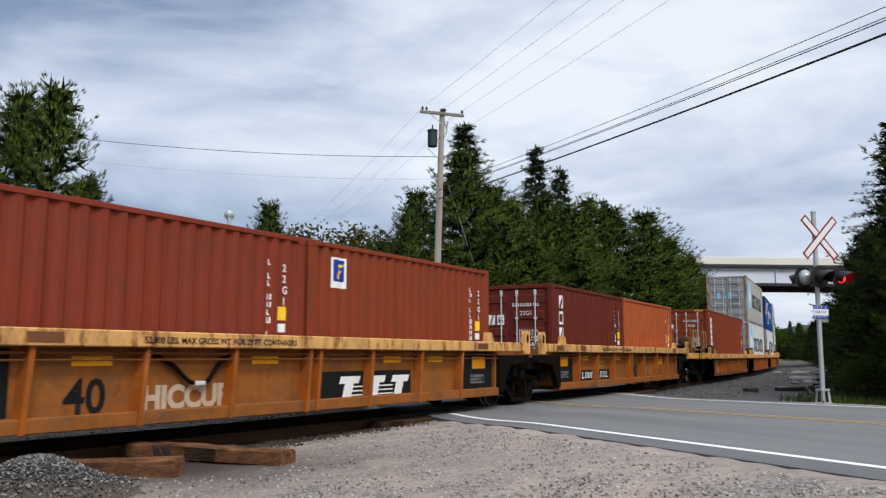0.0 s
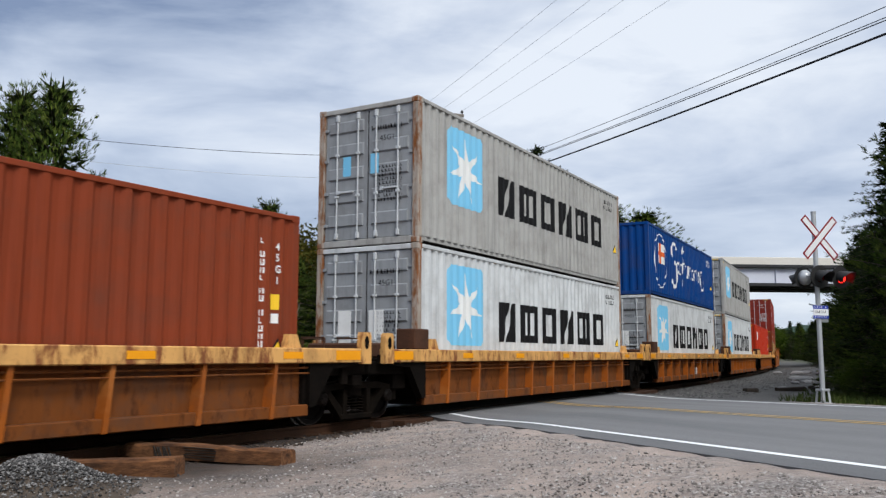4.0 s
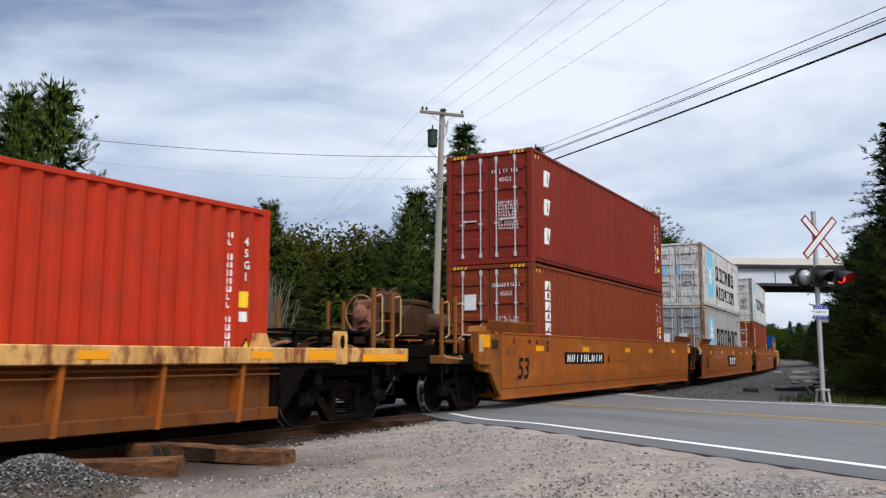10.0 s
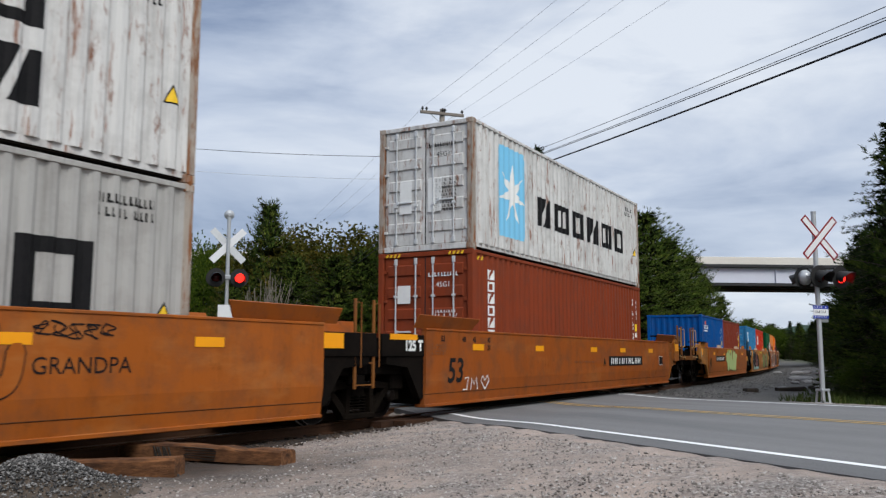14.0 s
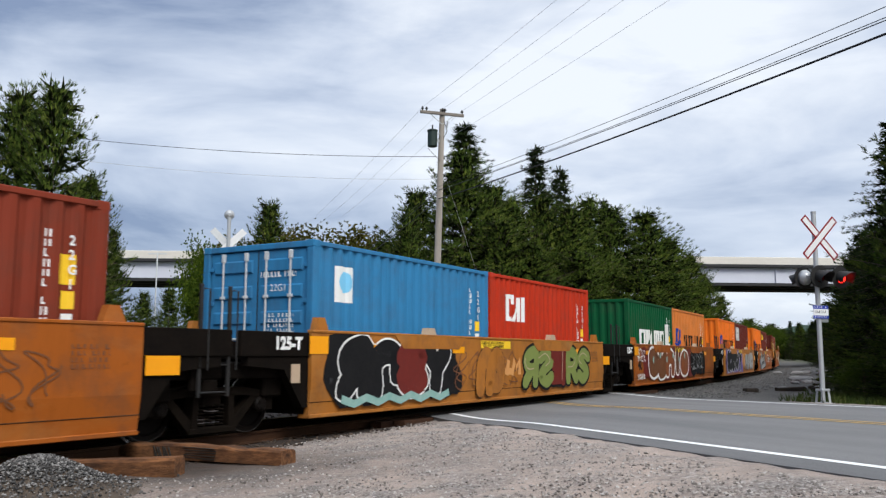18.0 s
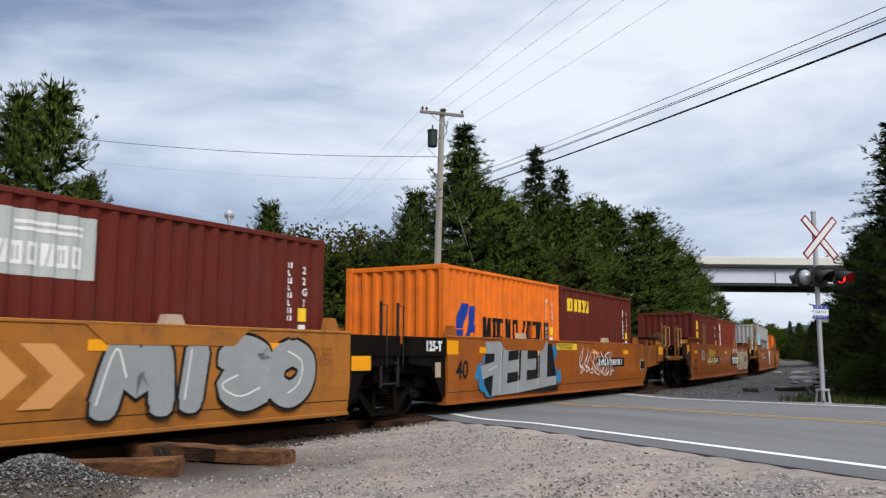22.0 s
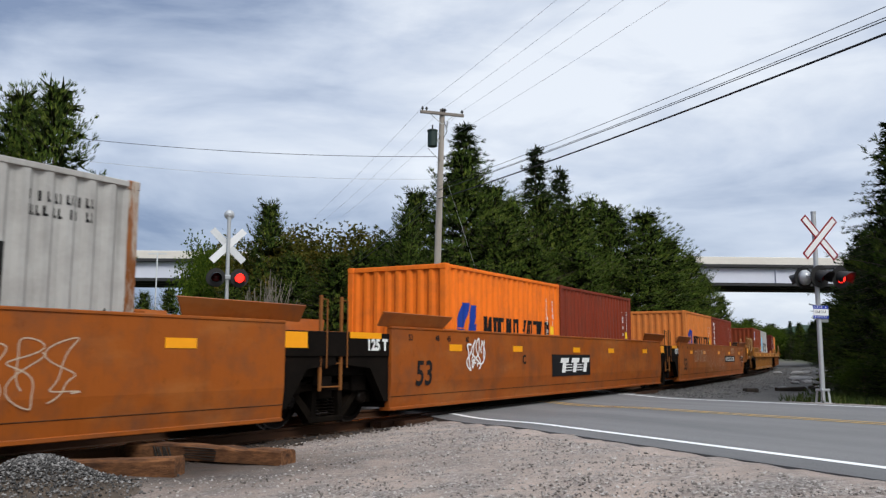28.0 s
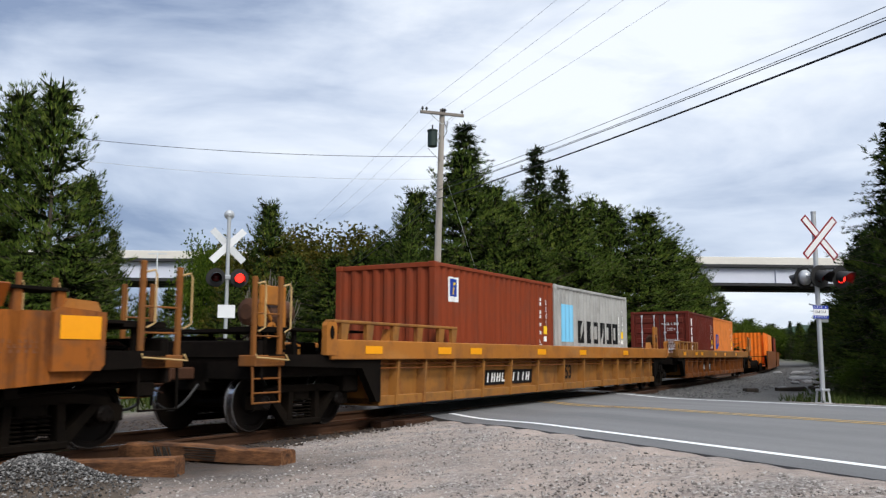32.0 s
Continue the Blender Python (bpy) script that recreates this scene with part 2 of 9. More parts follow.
CREAM_D = surface("cream_spray_paint", (0.50, 0.38, 0.27), (0.35, 0.25, 0.17), 0.5, 0.0, 1.2, 10.0, 0.5, 0.0)
VIOLET_D = surface("violet_spray_paint", (0.12, 0.08, 0.34), (0.09, 0.06, 0.25), 0.5, 0.0, 1.2, 10.0, 0.5, 0.0)
PANEL_D = surface("grey_logo_panel", (0.35, 0.38, 0.38), (0.5, 0.5, 0.45), 0.5, 0.0, 1.2, 10.0, 0.5, 0.0)
DKRED_D = surface("dark_red_spray_paint", (0.15, 0.018, 0.012), (0.09, 0.012, 0.010), 0.5, 0.0, 1.2, 10.0, 0.5, 0.0)
TEAL_D = surface("pale_teal_spray_paint", (0.16, 0.34, 0.30), (0.30, 0.42, 0.38), 0.5, 0.0, 6.0, 20.0, 0.8, 0.0)
RUSTY_D = surface("orange_brown_spray_paint", (0.28, 0.075, 0.02), (0.14, 0.05, 0.02), 0.5, 0.0, 1.2, 10.0, 0.7, 0.0)
YSPRAY_D = surface("thin_yellow_spray_paint", (0.52, 0.36, 0.04), (0.34, 0.17, 0.02), 0.55, 0.0, 2.5, 12.0, 0.9, 0.0)
PEACH_D = surface("faded_peach_marking", (0.62, 0.30, 0.10), (0.5, 0.22, 0.07), 0.5, 0.0, 1.5, 15.0, 0.4, 0.0)

# ---------------- mesh tools ----------------


class Mesh:
    """Collects vertices and faces of one part."""

    def __init__(self):
        self.v, self.f = [], []

    def add(self, verts, faces):
        n = len(self.v)
        self.v += [tuple(p) for p in verts]
        self.f += [tuple(i + n for i in q) for q in faces]
        return self

    def box(self, x0, x1, y0, y1, z0, z1, c=0.0):
        """A block; c: width of its chamfered edges."""
        c = min(c, (x1 - x0) * 0.4, (y1 - y0) * 0.4, (z1 - z0) * 0.4)
        if c <= 0:
            v = [(x, y, z) for z in (z0, z1) for y in (y0, y1) for x in (x0, x1)]
            return self.add(v, [(0, 2, 3, 1), (4, 5, 7, 6), (0, 1, 5, 4), (2, 6, 7, 3), (0, 4, 6, 2), (1, 3, 7, 5)])
        bm = bmesh.new()
        bmesh.ops.create_cube(bm, size=1.0)
        for p in bm.verts:
            p.co = (x0 if p.co.x < 0 else x1, y0 if p.co.y < 0 else y1, z0 if p.co.z < 0 else z1)
        bmesh.ops.bevel(bm, geom=bm.edges[:], offset=c, segments=1, affect="EDGES")
        bm.verts.index_update()
        self.add([p.co[:] for p in bm.verts], [[q.index for q in fc.verts] for fc in bm.faces])
        bm.free()
        return self

    def prism(self, poly, y0, y1):
        """The outline poly in x, z, from y0 to y1."""
        n = len(poly)
        v = [(x, y0, z) for x, z in poly] + [(x, y1, z) for x, z in poly]
        f = [tuple(range(n)), tuple(range(2 * n - 1, n - 1, -1))]
        f += [(i + n, (i + 1) % n + n, (i + 1) % n, i) for i in range(n)]
        return self.add(v, f)

    def profile(self, poly, x0, x1):
        """The outline poly in y, z, from x0 to x1."""
        n = len(poly)
        v = [(x0, y, z) for y, z in poly] + [(x1, y, z) for y, z in poly]
        f = [tuple(range(n)), tuple(range(2 * n - 1, n - 1, -1))]
        f += [(i + n, (i + 1) % n + n, (i + 1) % n, i) for i in range(n)]
        return self.add(v, f)

    def rod(self, a, b, r, n=8, r2=None):
        a, b = Vector(a), Vector(b)
        d = (b - a).normalized()
        u = d.orthogonal().normalized()
        w = d.cross(u)
        r2 = r if r2 is None else r2
        v = []
        for p, q in ((a, r), (b, r2)):
            v += [(p + (u * math.cos(k * math.tau / n) + w * math.sin(k * math.tau / n)) * q)[:] for k in range(n)]
        f = [(k, (k + 1) % n, (k + 1) % n + n, k + n) for k in range(n)] + [tuple(range(n - 1, -1, -1)), tuple(range(n, 2 * n))]
        return self.add(v, f)

    def pipe(self, pts, r, n=6):
        """One bent tube through the points."""
        pts = [Vector(p) for p in pts]
        v, f = [], []
        ref = None
        for i, p in enumerate(pts):
            d = (pts[min(i + 1, len(pts) - 1)] - pts[max(i - 1, 0)]).normalized()
            u = d.orthogonal().normalized() if ref is None else (ref - d * ref.dot(d)).normalized()
            ref = u
            w = d.cross(u)
            v += [(p + (u * math.cos(k * math.tau / n) + w * math.sin(k * math.tau / n)) * r)[:] for k in range(n)]
        for i in range(len(pts) - 1):
            f += [(i * n + k, i * n + (k + 1) % n, (i + 1) * n + (k + 1) % n, (i + 1) * n + k) for k in range(n)]
        f += [tuple(range(n - 1, -1, -1)), tuple(range((len(pts) - 1) * n, len(pts) * n))]
        return self.add(v, f)

    def lathe(self, rings, n=20, axis="y"):
        """Rings of (offset along the axis, radius)."""
        v, f = [], []
        for o, r in rings:
            for k in range(n):
                a, b = r * math.cos(k * math.tau / n), r * math.sin(k * math.tau / n)
                v.append((a, o, b) if axis == "y" else (a, b, o) if axis == "z" else (o, a, b))
        for j in range(len(rings) - 1):
            f += [(j * n + k, j * n + (k + 1) % n, (j + 1) * n + (k + 1) % n, (j + 1) * n + k) for k in range(n)]
        f += [tuple(range(n)), tuple(range(len(rings) * n - 1, (len(rings) - 1) * n - 1, -1))]
        return self.add(v, f)

    def uncapped(self):
        """Drops the two end faces of the last lathe."""
        del self.f[-2:]
        return self

    def moved(self, m):
        self.v = [(m @ Vector(p))[:] for p in self.v]
        return self

    def data(self, name, smooth=False):
        me = bpy.data.meshes.new(name)
        me.from_pydata(self.v, [], self.f)
        bm = bmesh.new()
        bm.from_mesh(me)
        bmesh.ops.recalc_face_normals(bm, faces=bm.faces)
        bm.to_mesh(me)
        bm.free()
        if smooth:
            me.shade_smooth()
        me.materials.append(None)
        return me


def part(name, mesh, material, parent=None, label="", at=None, smooth=False, kind=""):
    """Links a mesh as one object under a thing or a part."""
    me = mesh.data(name, smooth) if isinstance(mesh, Mesh) else mesh
    ob = new(name, me)
    ob.material_slots[0].link = "OBJECT"
    ob.material_slots[0].material = material
    ob.parent = parent
    if at is not None:
        ob.matrix_local = at if isinstance(at, Matrix) else Matrix.Translation(at)
    tagged(ob, label, kind=kind)
    return ob


STORE = {}


def shared(key, make):
    """One mesh for all alike parts."""
    if key not in STORE:
        STORE[key] = make()
    return STORE[key]


def thing(name, label, category, m=None, group="", kind=""):
    ob = new(name)
    ob.empty_display_size = 0.2
    tagged(ob, label, category, group, kind)
    if m is not None:
        ob.matrix_world = m
    return ob


def lettering(text, size, shear=0.0, bold=0.0, wide=1.0):
    """A mesh of letters in the x, z plane that faces -y, its lower left corner at the origin."""
    def make():
        cu = bpy.data.curves.new("letters", "FONT")
        cu.body, cu.size, cu.shear, cu.offset, cu.resolution_u = text, size, shear, bold, 3
        ob = bpy.data.objects.new("letters", cu)
        scene.collection.objects.link(ob)
        bpy.context.view_layer.update()
        me = bpy.data.meshes.new_from_object(ob.evaluated_get(bpy.context.evaluated_depsgraph_get()))
        bpy.data.objects.remove(ob)
        for v in me.vertices:
            v.co = (v.co.x * wide, 0.0, v.co.y)
        me.materials.clear()
        me.materials.append(None)
        return me
    return shared(("text", text, size, shear, bold, wide), make)


# ---------------- the track's line ----------------
DS = 0.25
S_AXIS = np.arange(-120.0, 1000.0, DS)
BEND = np.interp(S_AXIS, [-120, 28, 34, 120, 150, 230, 260, 480, 520, 1000], [1 / 415, 1 / 415, 1 / 620, 1 / 620, 0, 0, -1 / 290, -1 / 290, 0, 0])
HEAD = np.concatenate([[0], np.cumsum(BEND[:-1] * DS)])
I0 = int(round(120 / DS))
HEAD += radians(59.3) - HEAD[I0]
TX = np.concatenate([[0], np.cumsum(np.cos(HEAD[:-1]) * DS)])
TY = np.concatenate([[0], np.cumsum(np.sin(HEAD[:-1]) * DS)])
TX += -1.236 - TX[I0]
TY += 17.014 - TY[I0]


def track(s, off=0.0, z=0.0):
    """A point of the track: s metres along it, off metres to its left."""
    h = float(np.interp(s, S_AXIS, HEAD))
    return Vector((float(np.interp(s, S_AXIS, TX)) - off * math.sin(h), float(np.interp(s, S_AXIS, TY)) + off * math.cos(h), z))


def heading(s):
    return float(np.interp(s, S_AXIS, HEAD))


def on_track(s, half=6.5, z=0.0):
    """The pose of a body that rests on two pivots half a metre count before and behind s."""
    a, b = track(s - half), track(s + half)
    d = b - a
    return Matrix.LocRotScale((a + b) / 2 + Vector((0, 0, z)), Euler((0, 0, math.atan2(d.y, d.x))), None)


SPEED_T, SPEED = [0, 6, 9, 12.5, 18, 24, 32], [10.4, 10.45, 10.5, 10.8, 10.95, 10.95, 11.15]
FINE = np.linspace(0, 32, 3201)
FINE_V = np.interp(FINE, SPEED_T, SPEED)
GONE = np.concatenate([[0], np.cumsum((FINE_V[1:] + FINE_V[:-1]) / 2 * 0.01)])


def gone(t):
    """Metres that the train has rolled by t seconds."""
    return float(np.interp(t, FINE, GONE))


# ---------------- the road's plane ----------------
ROAD_DIR = radians(109.3)
ROAD_N = Vector((math.sin(ROAD_DIR), -math.cos(ROAD_DIR)))
ROAD_EDGE = 5.40
LANE = 4.12


def smooth_step(x):
    x = np.clip(x, 0.0, 1.0)
    return x * x * (3 - 2 * x)


def track_offset(x, y):
    """For arrays of points: metres to the left of the track's centre line, and the place along it."""
    x, y = np.atleast_1d(x), np.atleast_1d(y)
    k = np.zeros(len(x), int)
    sx, sy = TX[::8], TY[::8]
    for i in range(0, len(x), 2000):
        d = (x[i:i + 2000, None] - sx) ** 2 + (y[i:i + 2000, None] - sy) ** 2
        k[i:i + 2000] = d.argmin(1) * 8
    h = HEAD[k]
    return -(x - TX[k]) * np.sin(h) + (y - TY[k]) * np.cos(h), S_AXIS[k]


def road_z(x, y, off):
    p = np.clip(0.008 * (x - 2) - 0.021 * (y - 20.5), -1.5, 0.9)
    p = p - 0.05 * (1 - smooth_step((x * ROAD_N.x + y * ROAD_N.y - ROAD_EDGE - 0.5) / 3.0))
    return -0.012 + (p + 0.012) * smooth_step((np.abs(off) - 1.5) / 3.0)


def ground_z(x, y):
    x, y = np.atleast_1d(np.asarray(x, float)), np.atleast_1d(np.asarray(y, float))
    off, s = track_offset(x, y)
    r = x * ROAD_N.x + y * ROAD_N.y - ROAD_EDGE
    out = np.maximum(np.maximum(-r, r - 2 * LANE), 0)
    w = 1 - smooth_step((out - 1.0) / 5.5)
    near = -0.225 - 0.03 * np.clip((np.abs(off) - 2.2) / 3, 0, 4)
    near = near + 0.085 * smooth_step((-off - 0.82) / 0.2) * (1 - smooth_step((-off - 2.5) / 3))
    near = near + 0.05 * smooth_step((np.abs(off) - 3.0) / 1.5) * np.sin(x * 1.7 + 0.4) * np.sin(y * 1.3) * 0.5
    near = near + 0.5 * smooth_step((s - 36) / 26) * smooth_step((-off - 2.6) / 4) * (s < 400)
    road = road_z(x, y, off) - np.where(out < 0.15, 0.06, 0.008) - 0.03 * np.clip((out - 0.8) / 2, 0, 1)
    bed = np.abs(off) < 1.9
    w = np.where(bed & (out > 0.1), np.minimum(w, 1 - smooth_step(out / 0.6)), w)
    far = np.clip((np.hypot(x, y) - 150) / 500, 0, 1) ** 1.5 * 1.0
    return near + (road - near) * w - far * 0.5


def gz(x, y):
    return float(ground_z(x, y)[0])

# ---------------- ground, road, track ----------------


def ground_material():
    m, nt, b = nodes_of("gravel_and_verge")
    co = nt.nodes.new("ShaderNodeTexCoord").outputs["Object"]
    sand = mix_rgb(nt, noise_fac(nt, co, 0.35, 0.35, 0.65, 6), (0.42, 0.325, 0.265), (0.28, 0.225, 0.19))
    sand = mix_rgb(nt, scaled(nt, noise_fac(nt, co, 1.1, 0.5, 0.7, 7, 0.7), 0.55), sand, (0.085, 0.068, 0.058))
    warp = nt.nodes.new("ShaderNodeTexVoronoi")
    warp.inputs["Scale"].default_value = 34.0
    nt.links.new(co, warp.inputs["Vector"])
    sep = nt.nodes.new("ShaderNodeSeparateColor")
    nt.links.new(warp.outputs["Color"], sep.inputs[0])
    peb = nt.nodes.new("ShaderNodeValToRGB")
    pe = peb.color_ramp.elements
    pe[0].color, pe[1].color = (0.05, 0.045, 0.042, 1), (0.46, 0.43, 0.40, 1)
    pe.new(0.35).color = (0.13, 0.115, 0.105, 1)
    pe.new(0.8).color = (0.24, 0.215, 0.20, 1)
    nt.links.new(sep.outputs[0], peb.inputs["Fac"])
    c = mix_rgb(nt, scaled(nt, noise_fac(nt, co, 1.3, 0.40, 0.62, 8, 0.75), 0.85), sand, peb.outputs[0])
    c = mix_rgb(nt, scaled(nt, noise_fac(nt, co, 70.0, 0.56, 0.7, 3), 0.6), c, (0.40, 0.37, 0.34))
    c = mix_rgb(nt, scaled(nt, noise_fac(nt, co, 85.0, 0.52, 0.72, 3), 0.6), c, (0.05, 0.045, 0.041))
    at = nt.nodes.new("ShaderNodeAttribute")
    at.attribute_name = "verge"
    grass = mix_rgb(nt, noise_fac(nt, co, 1.2, 0.35, 0.65, 8, 0.7), (0.020, 0.034, 0.007), (0.055, 0.052, 0.018))
    c = mix_rgb(nt, at.outputs["Fac"], c, grass)
    bal = nt.nodes.new("ShaderNodeAttribute")
    bal.attribute_name = "ballast"
    c = mix_rgb(nt, bal.outputs["Fac"], c, mix_rgb(nt, noise_fac(nt, co, 9.0, 0.35, 0.65, 8, 0.75), (0.075, 0.071, 0.067), (0.022, 0.021, 0.020)))
    # dark brown for track dirt and for shade painted under the train
    dirt_shade_node = nt.nodes.new("ShaderNodeAttribute")
    dirt_shade_node.attribute_name = "oily"
    c = mix_rgb(nt, dirt_shade_node.outputs["Fac"], c, mix_rgb(nt, noise_fac(nt, co, 3.0, 0.35, 0.65, 6), (0.040, 0.022, 0.012), (0.013, 0.009, 0.007)))
    nt.links.new(c, b.inputs["Base Color"])
    b.inputs["Roughness"].default_value = 0.95
    bump(nt, b, co, 45.0, 0.7, 0.03)
    return m


def build_ground():
    def axis(lo, mid0, mid1, hi, fine):
        a = np.arange(mid0, mid1 + 0.01, fine)
        up = mid1 + np.geomspace(1, hi - mid1, 40)
        dn = mid0 - np.geomspace(1, mid0 - lo, 40)[::-1]
        return np.concatenate([dn, a, up])
    xs, ys = axis(-2600, -26, 44, 2600, 0.35), axis(-2600, -4, 62, 3000, 0.35)
    X, Y = np.meshgrid(xs, ys)
    x, y = X.ravel(), Y.ravel()
    z = ground_z(x, y)
    off, s = track_offset(x, y)
    nx, ny = len(xs), len(ys)
    rng = np.random.default_rng(3)
    near = np.hypot(x, y) < 60
    z = z + np.where(near & (np.abs(off) > 2.0), rng.normal(0, 0.006, len(z)), 0)
    i = np.arange(nx * ny).reshape(ny, nx)
    f = np.stack([i[:-1, :-1], i[:-1, 1:], i[1:, 1:], i[1:, :-1]], -1).reshape(-1, 4)
    me = bpy.data.meshes.new("ground")
    me.from_pydata(np.stack([x, y, z], 1).tolist(), [], f.tolist())
    r = x * ROAD_N.x + y * ROAD_N.y - ROAD_EDGE
    verge = smooth_step((off - 5.5) / 3) + smooth_step((-off - 7.5) / 3) * (r > 2 * LANE + 1.5) + smooth_step((np.hypot(x, y) - 60) / 20) * (np.abs(off) > 4)
    verge += smooth_step((r - 2 * LANE - 2.2) / 2) * smooth_step((-off - 5.0) / 1.5)
    at = me.attributes.new("verge", "FLOAT", "POINT")
    at.data.foreach_set("value", np.clip(verge, 0, 1).astype(np.float32))
    # dirt round ties and rails; across the far side, painted train shade
    oily = 0.30 * np.exp(-((x + 2.3) ** 2 / 5.0 + (y - 9.0) ** 2 / 1.6)) + 0.85 * np.exp(-((x + 3.3) ** 2 / 3.8 + (y - 9.6) ** 2 / 1.3)) + smooth_step((off + 2.4) / 0.8) * smooth_step((7.5 - off) / 2.0) * (r < -0.5)
    at = me.attributes.new("oily", "FLOAT", "POINT")
    at.data.foreach_set("value", np.clip(oily, 0, 1).astype(np.float32))
    bed = smooth_step((off + 7.5) / 1.5) * smooth_step((6.0 - off) / 1.5) * (r > 2 * LANE + 0.5)
    at = me.attributes.new("ballast", "FLOAT", "POINT")
    at.data.foreach_set("value", np.clip(bed, 0, 1).astype(np.float32))
    me.shade_smooth()
    me.materials.append(None)
    ob = part("ground", me, ground_material())
    tagged(ob, "gravel lot and grassy verge beside a railway", "ground", kind="structure")


def road_strip(name, a, b, lift, material, label, t0=-70, t1=75, lo=None, hi=None, step=0.5):
    """A strip of the road's surface from a to b metres off its near edge line."""
    ts = np.arange(t0, t1 + 0.01, step)
    vs, fs = [], []
    cols = np.linspace(a, b, max(2, int((b - a) / 0.6) + 1))
    for t in ts:
        for c in cols:
            # the near edge drifts in towards the crossing
            c = c + (0.19 + 0.0175 * (min(t, 18.0) - 5.3)) * min(1.0, max(0.0, 1 - c / LANE))
            x = ROAD_N.x * (ROAD_EDGE + c) + math.cos(ROAD_DIR) * t
            y = ROAD_N.y * (ROAD_EDGE + c) + math.sin(ROAD_DIR) * t
            vs.append((x, y))
    P = np.array(vs)
    off, _ = track_offset(P[:, 0], P[:, 1])
    z = road_z(P[:, 0], P[:, 1], off) + lift
    k = len(cols)
    for j in range(len(ts) - 1):
        for c in range(k - 1):
            fs.append((j * k + c, j * k + c + 1, (j + 1) * k + c + 1, (j + 1) * k + c))
    n = len(P)
    verts = [(*p, q) for p, q in zip(P.tolist(), z)] + [(*p, q - 0.1) for p, q in zip(P.tolist(), z)]
    edge = []
    rows = len(ts)
    for j in range(rows - 1):
        for c in (0, k - 1):
            q = (j * k + c, (j + 1) * k + c, (j + 1) * k + c + n, j * k + c + n)
            edge.append(q)
    me = bpy.data.meshes.new(name)
    me.from_pydata(verts, [], fs + (edge if lift < 0.003 else []))
    me.materials.append(None)
    ob = part(name, me, material)
    tagged(ob, label, "road" if lift < 0.003 else "road marking", kind="structure")
    return ob


def build_road():
    m, nt, b = nodes_of("worn_asphalt")
    co = nt.nodes.new("ShaderNodeTexCoord").outputs["Object"]
    mp = nt.nodes.new("ShaderNodeMapping")
    mp.inputs["Rotation"].default_value = (0, 0, -ROAD_DIR)
    nt.links.new(co, mp.inputs["Vector"])
    c = mix_rgb(nt, noise_fac(nt, mp.outputs[0], 0.5, 0.35, 0.65, 6, 0.6, (0.12, 1.6, 1.0)), (0.150, 0.147, 0.146), (0.088, 0.087, 0.088))
    c = mix_rgb(nt, scaled(nt, noise_fac(nt, co, 0.25, 0.45, 0.7, 6), 0.5), c, (0.165, 0.16, 0.155))
    c = mix_rgb(nt, scaled(nt, noise_fac(nt, co, 120.0, 0.5, 0.7, 3), 0.5), c, (0.06, 0.06, 0.062))
    nt.links.new(c, b.inputs["Base Color"])
    b.inputs["Roughness"].default_value = 0.85
    bump(nt, b, co, 150.0, 0.35, 0.01)
    road_strip("road", -0.62, 2 * LANE + 0.6, 0.0, m, "grey worn asphalt road over a level crossing")
    wl_m = surface("white_road_paint", (0.80, 0.80, 0.79), (0.62, 0.62, 0.61), 0.6, 0, 1.0, 18.0, 0.5)
    yl_m = surface("yellow_road_paint", (0.62, 0.36, 0.06), (0.30, 0.22, 0.10), 0.6, 0, 1.0, 14.0, 0.7)
    for nm, c0, c1, mt, lb in (("edge_line", -0.07, 0.07, wl_m, "white painted edge line on asphalt"),
                               ("edge_line", 2 * LANE - 0.07, 2 * LANE + 0.07, wl_m, "white painted edge line on asphalt"),
                               ("centre_line", LANE - 0.2, LANE - 0.1, yl_m, "worn yellow painted centre line"),
                               ("centre_line", LANE + 0.08, LANE + 0.18, yl_m, "worn yellow painted centre line")):
        ob = road_strip(nm, c0, c1, 0.005, mt, lb, -70, 16.4 if c0 < 1 else (19.8 if c0 < 5 else 24.4))


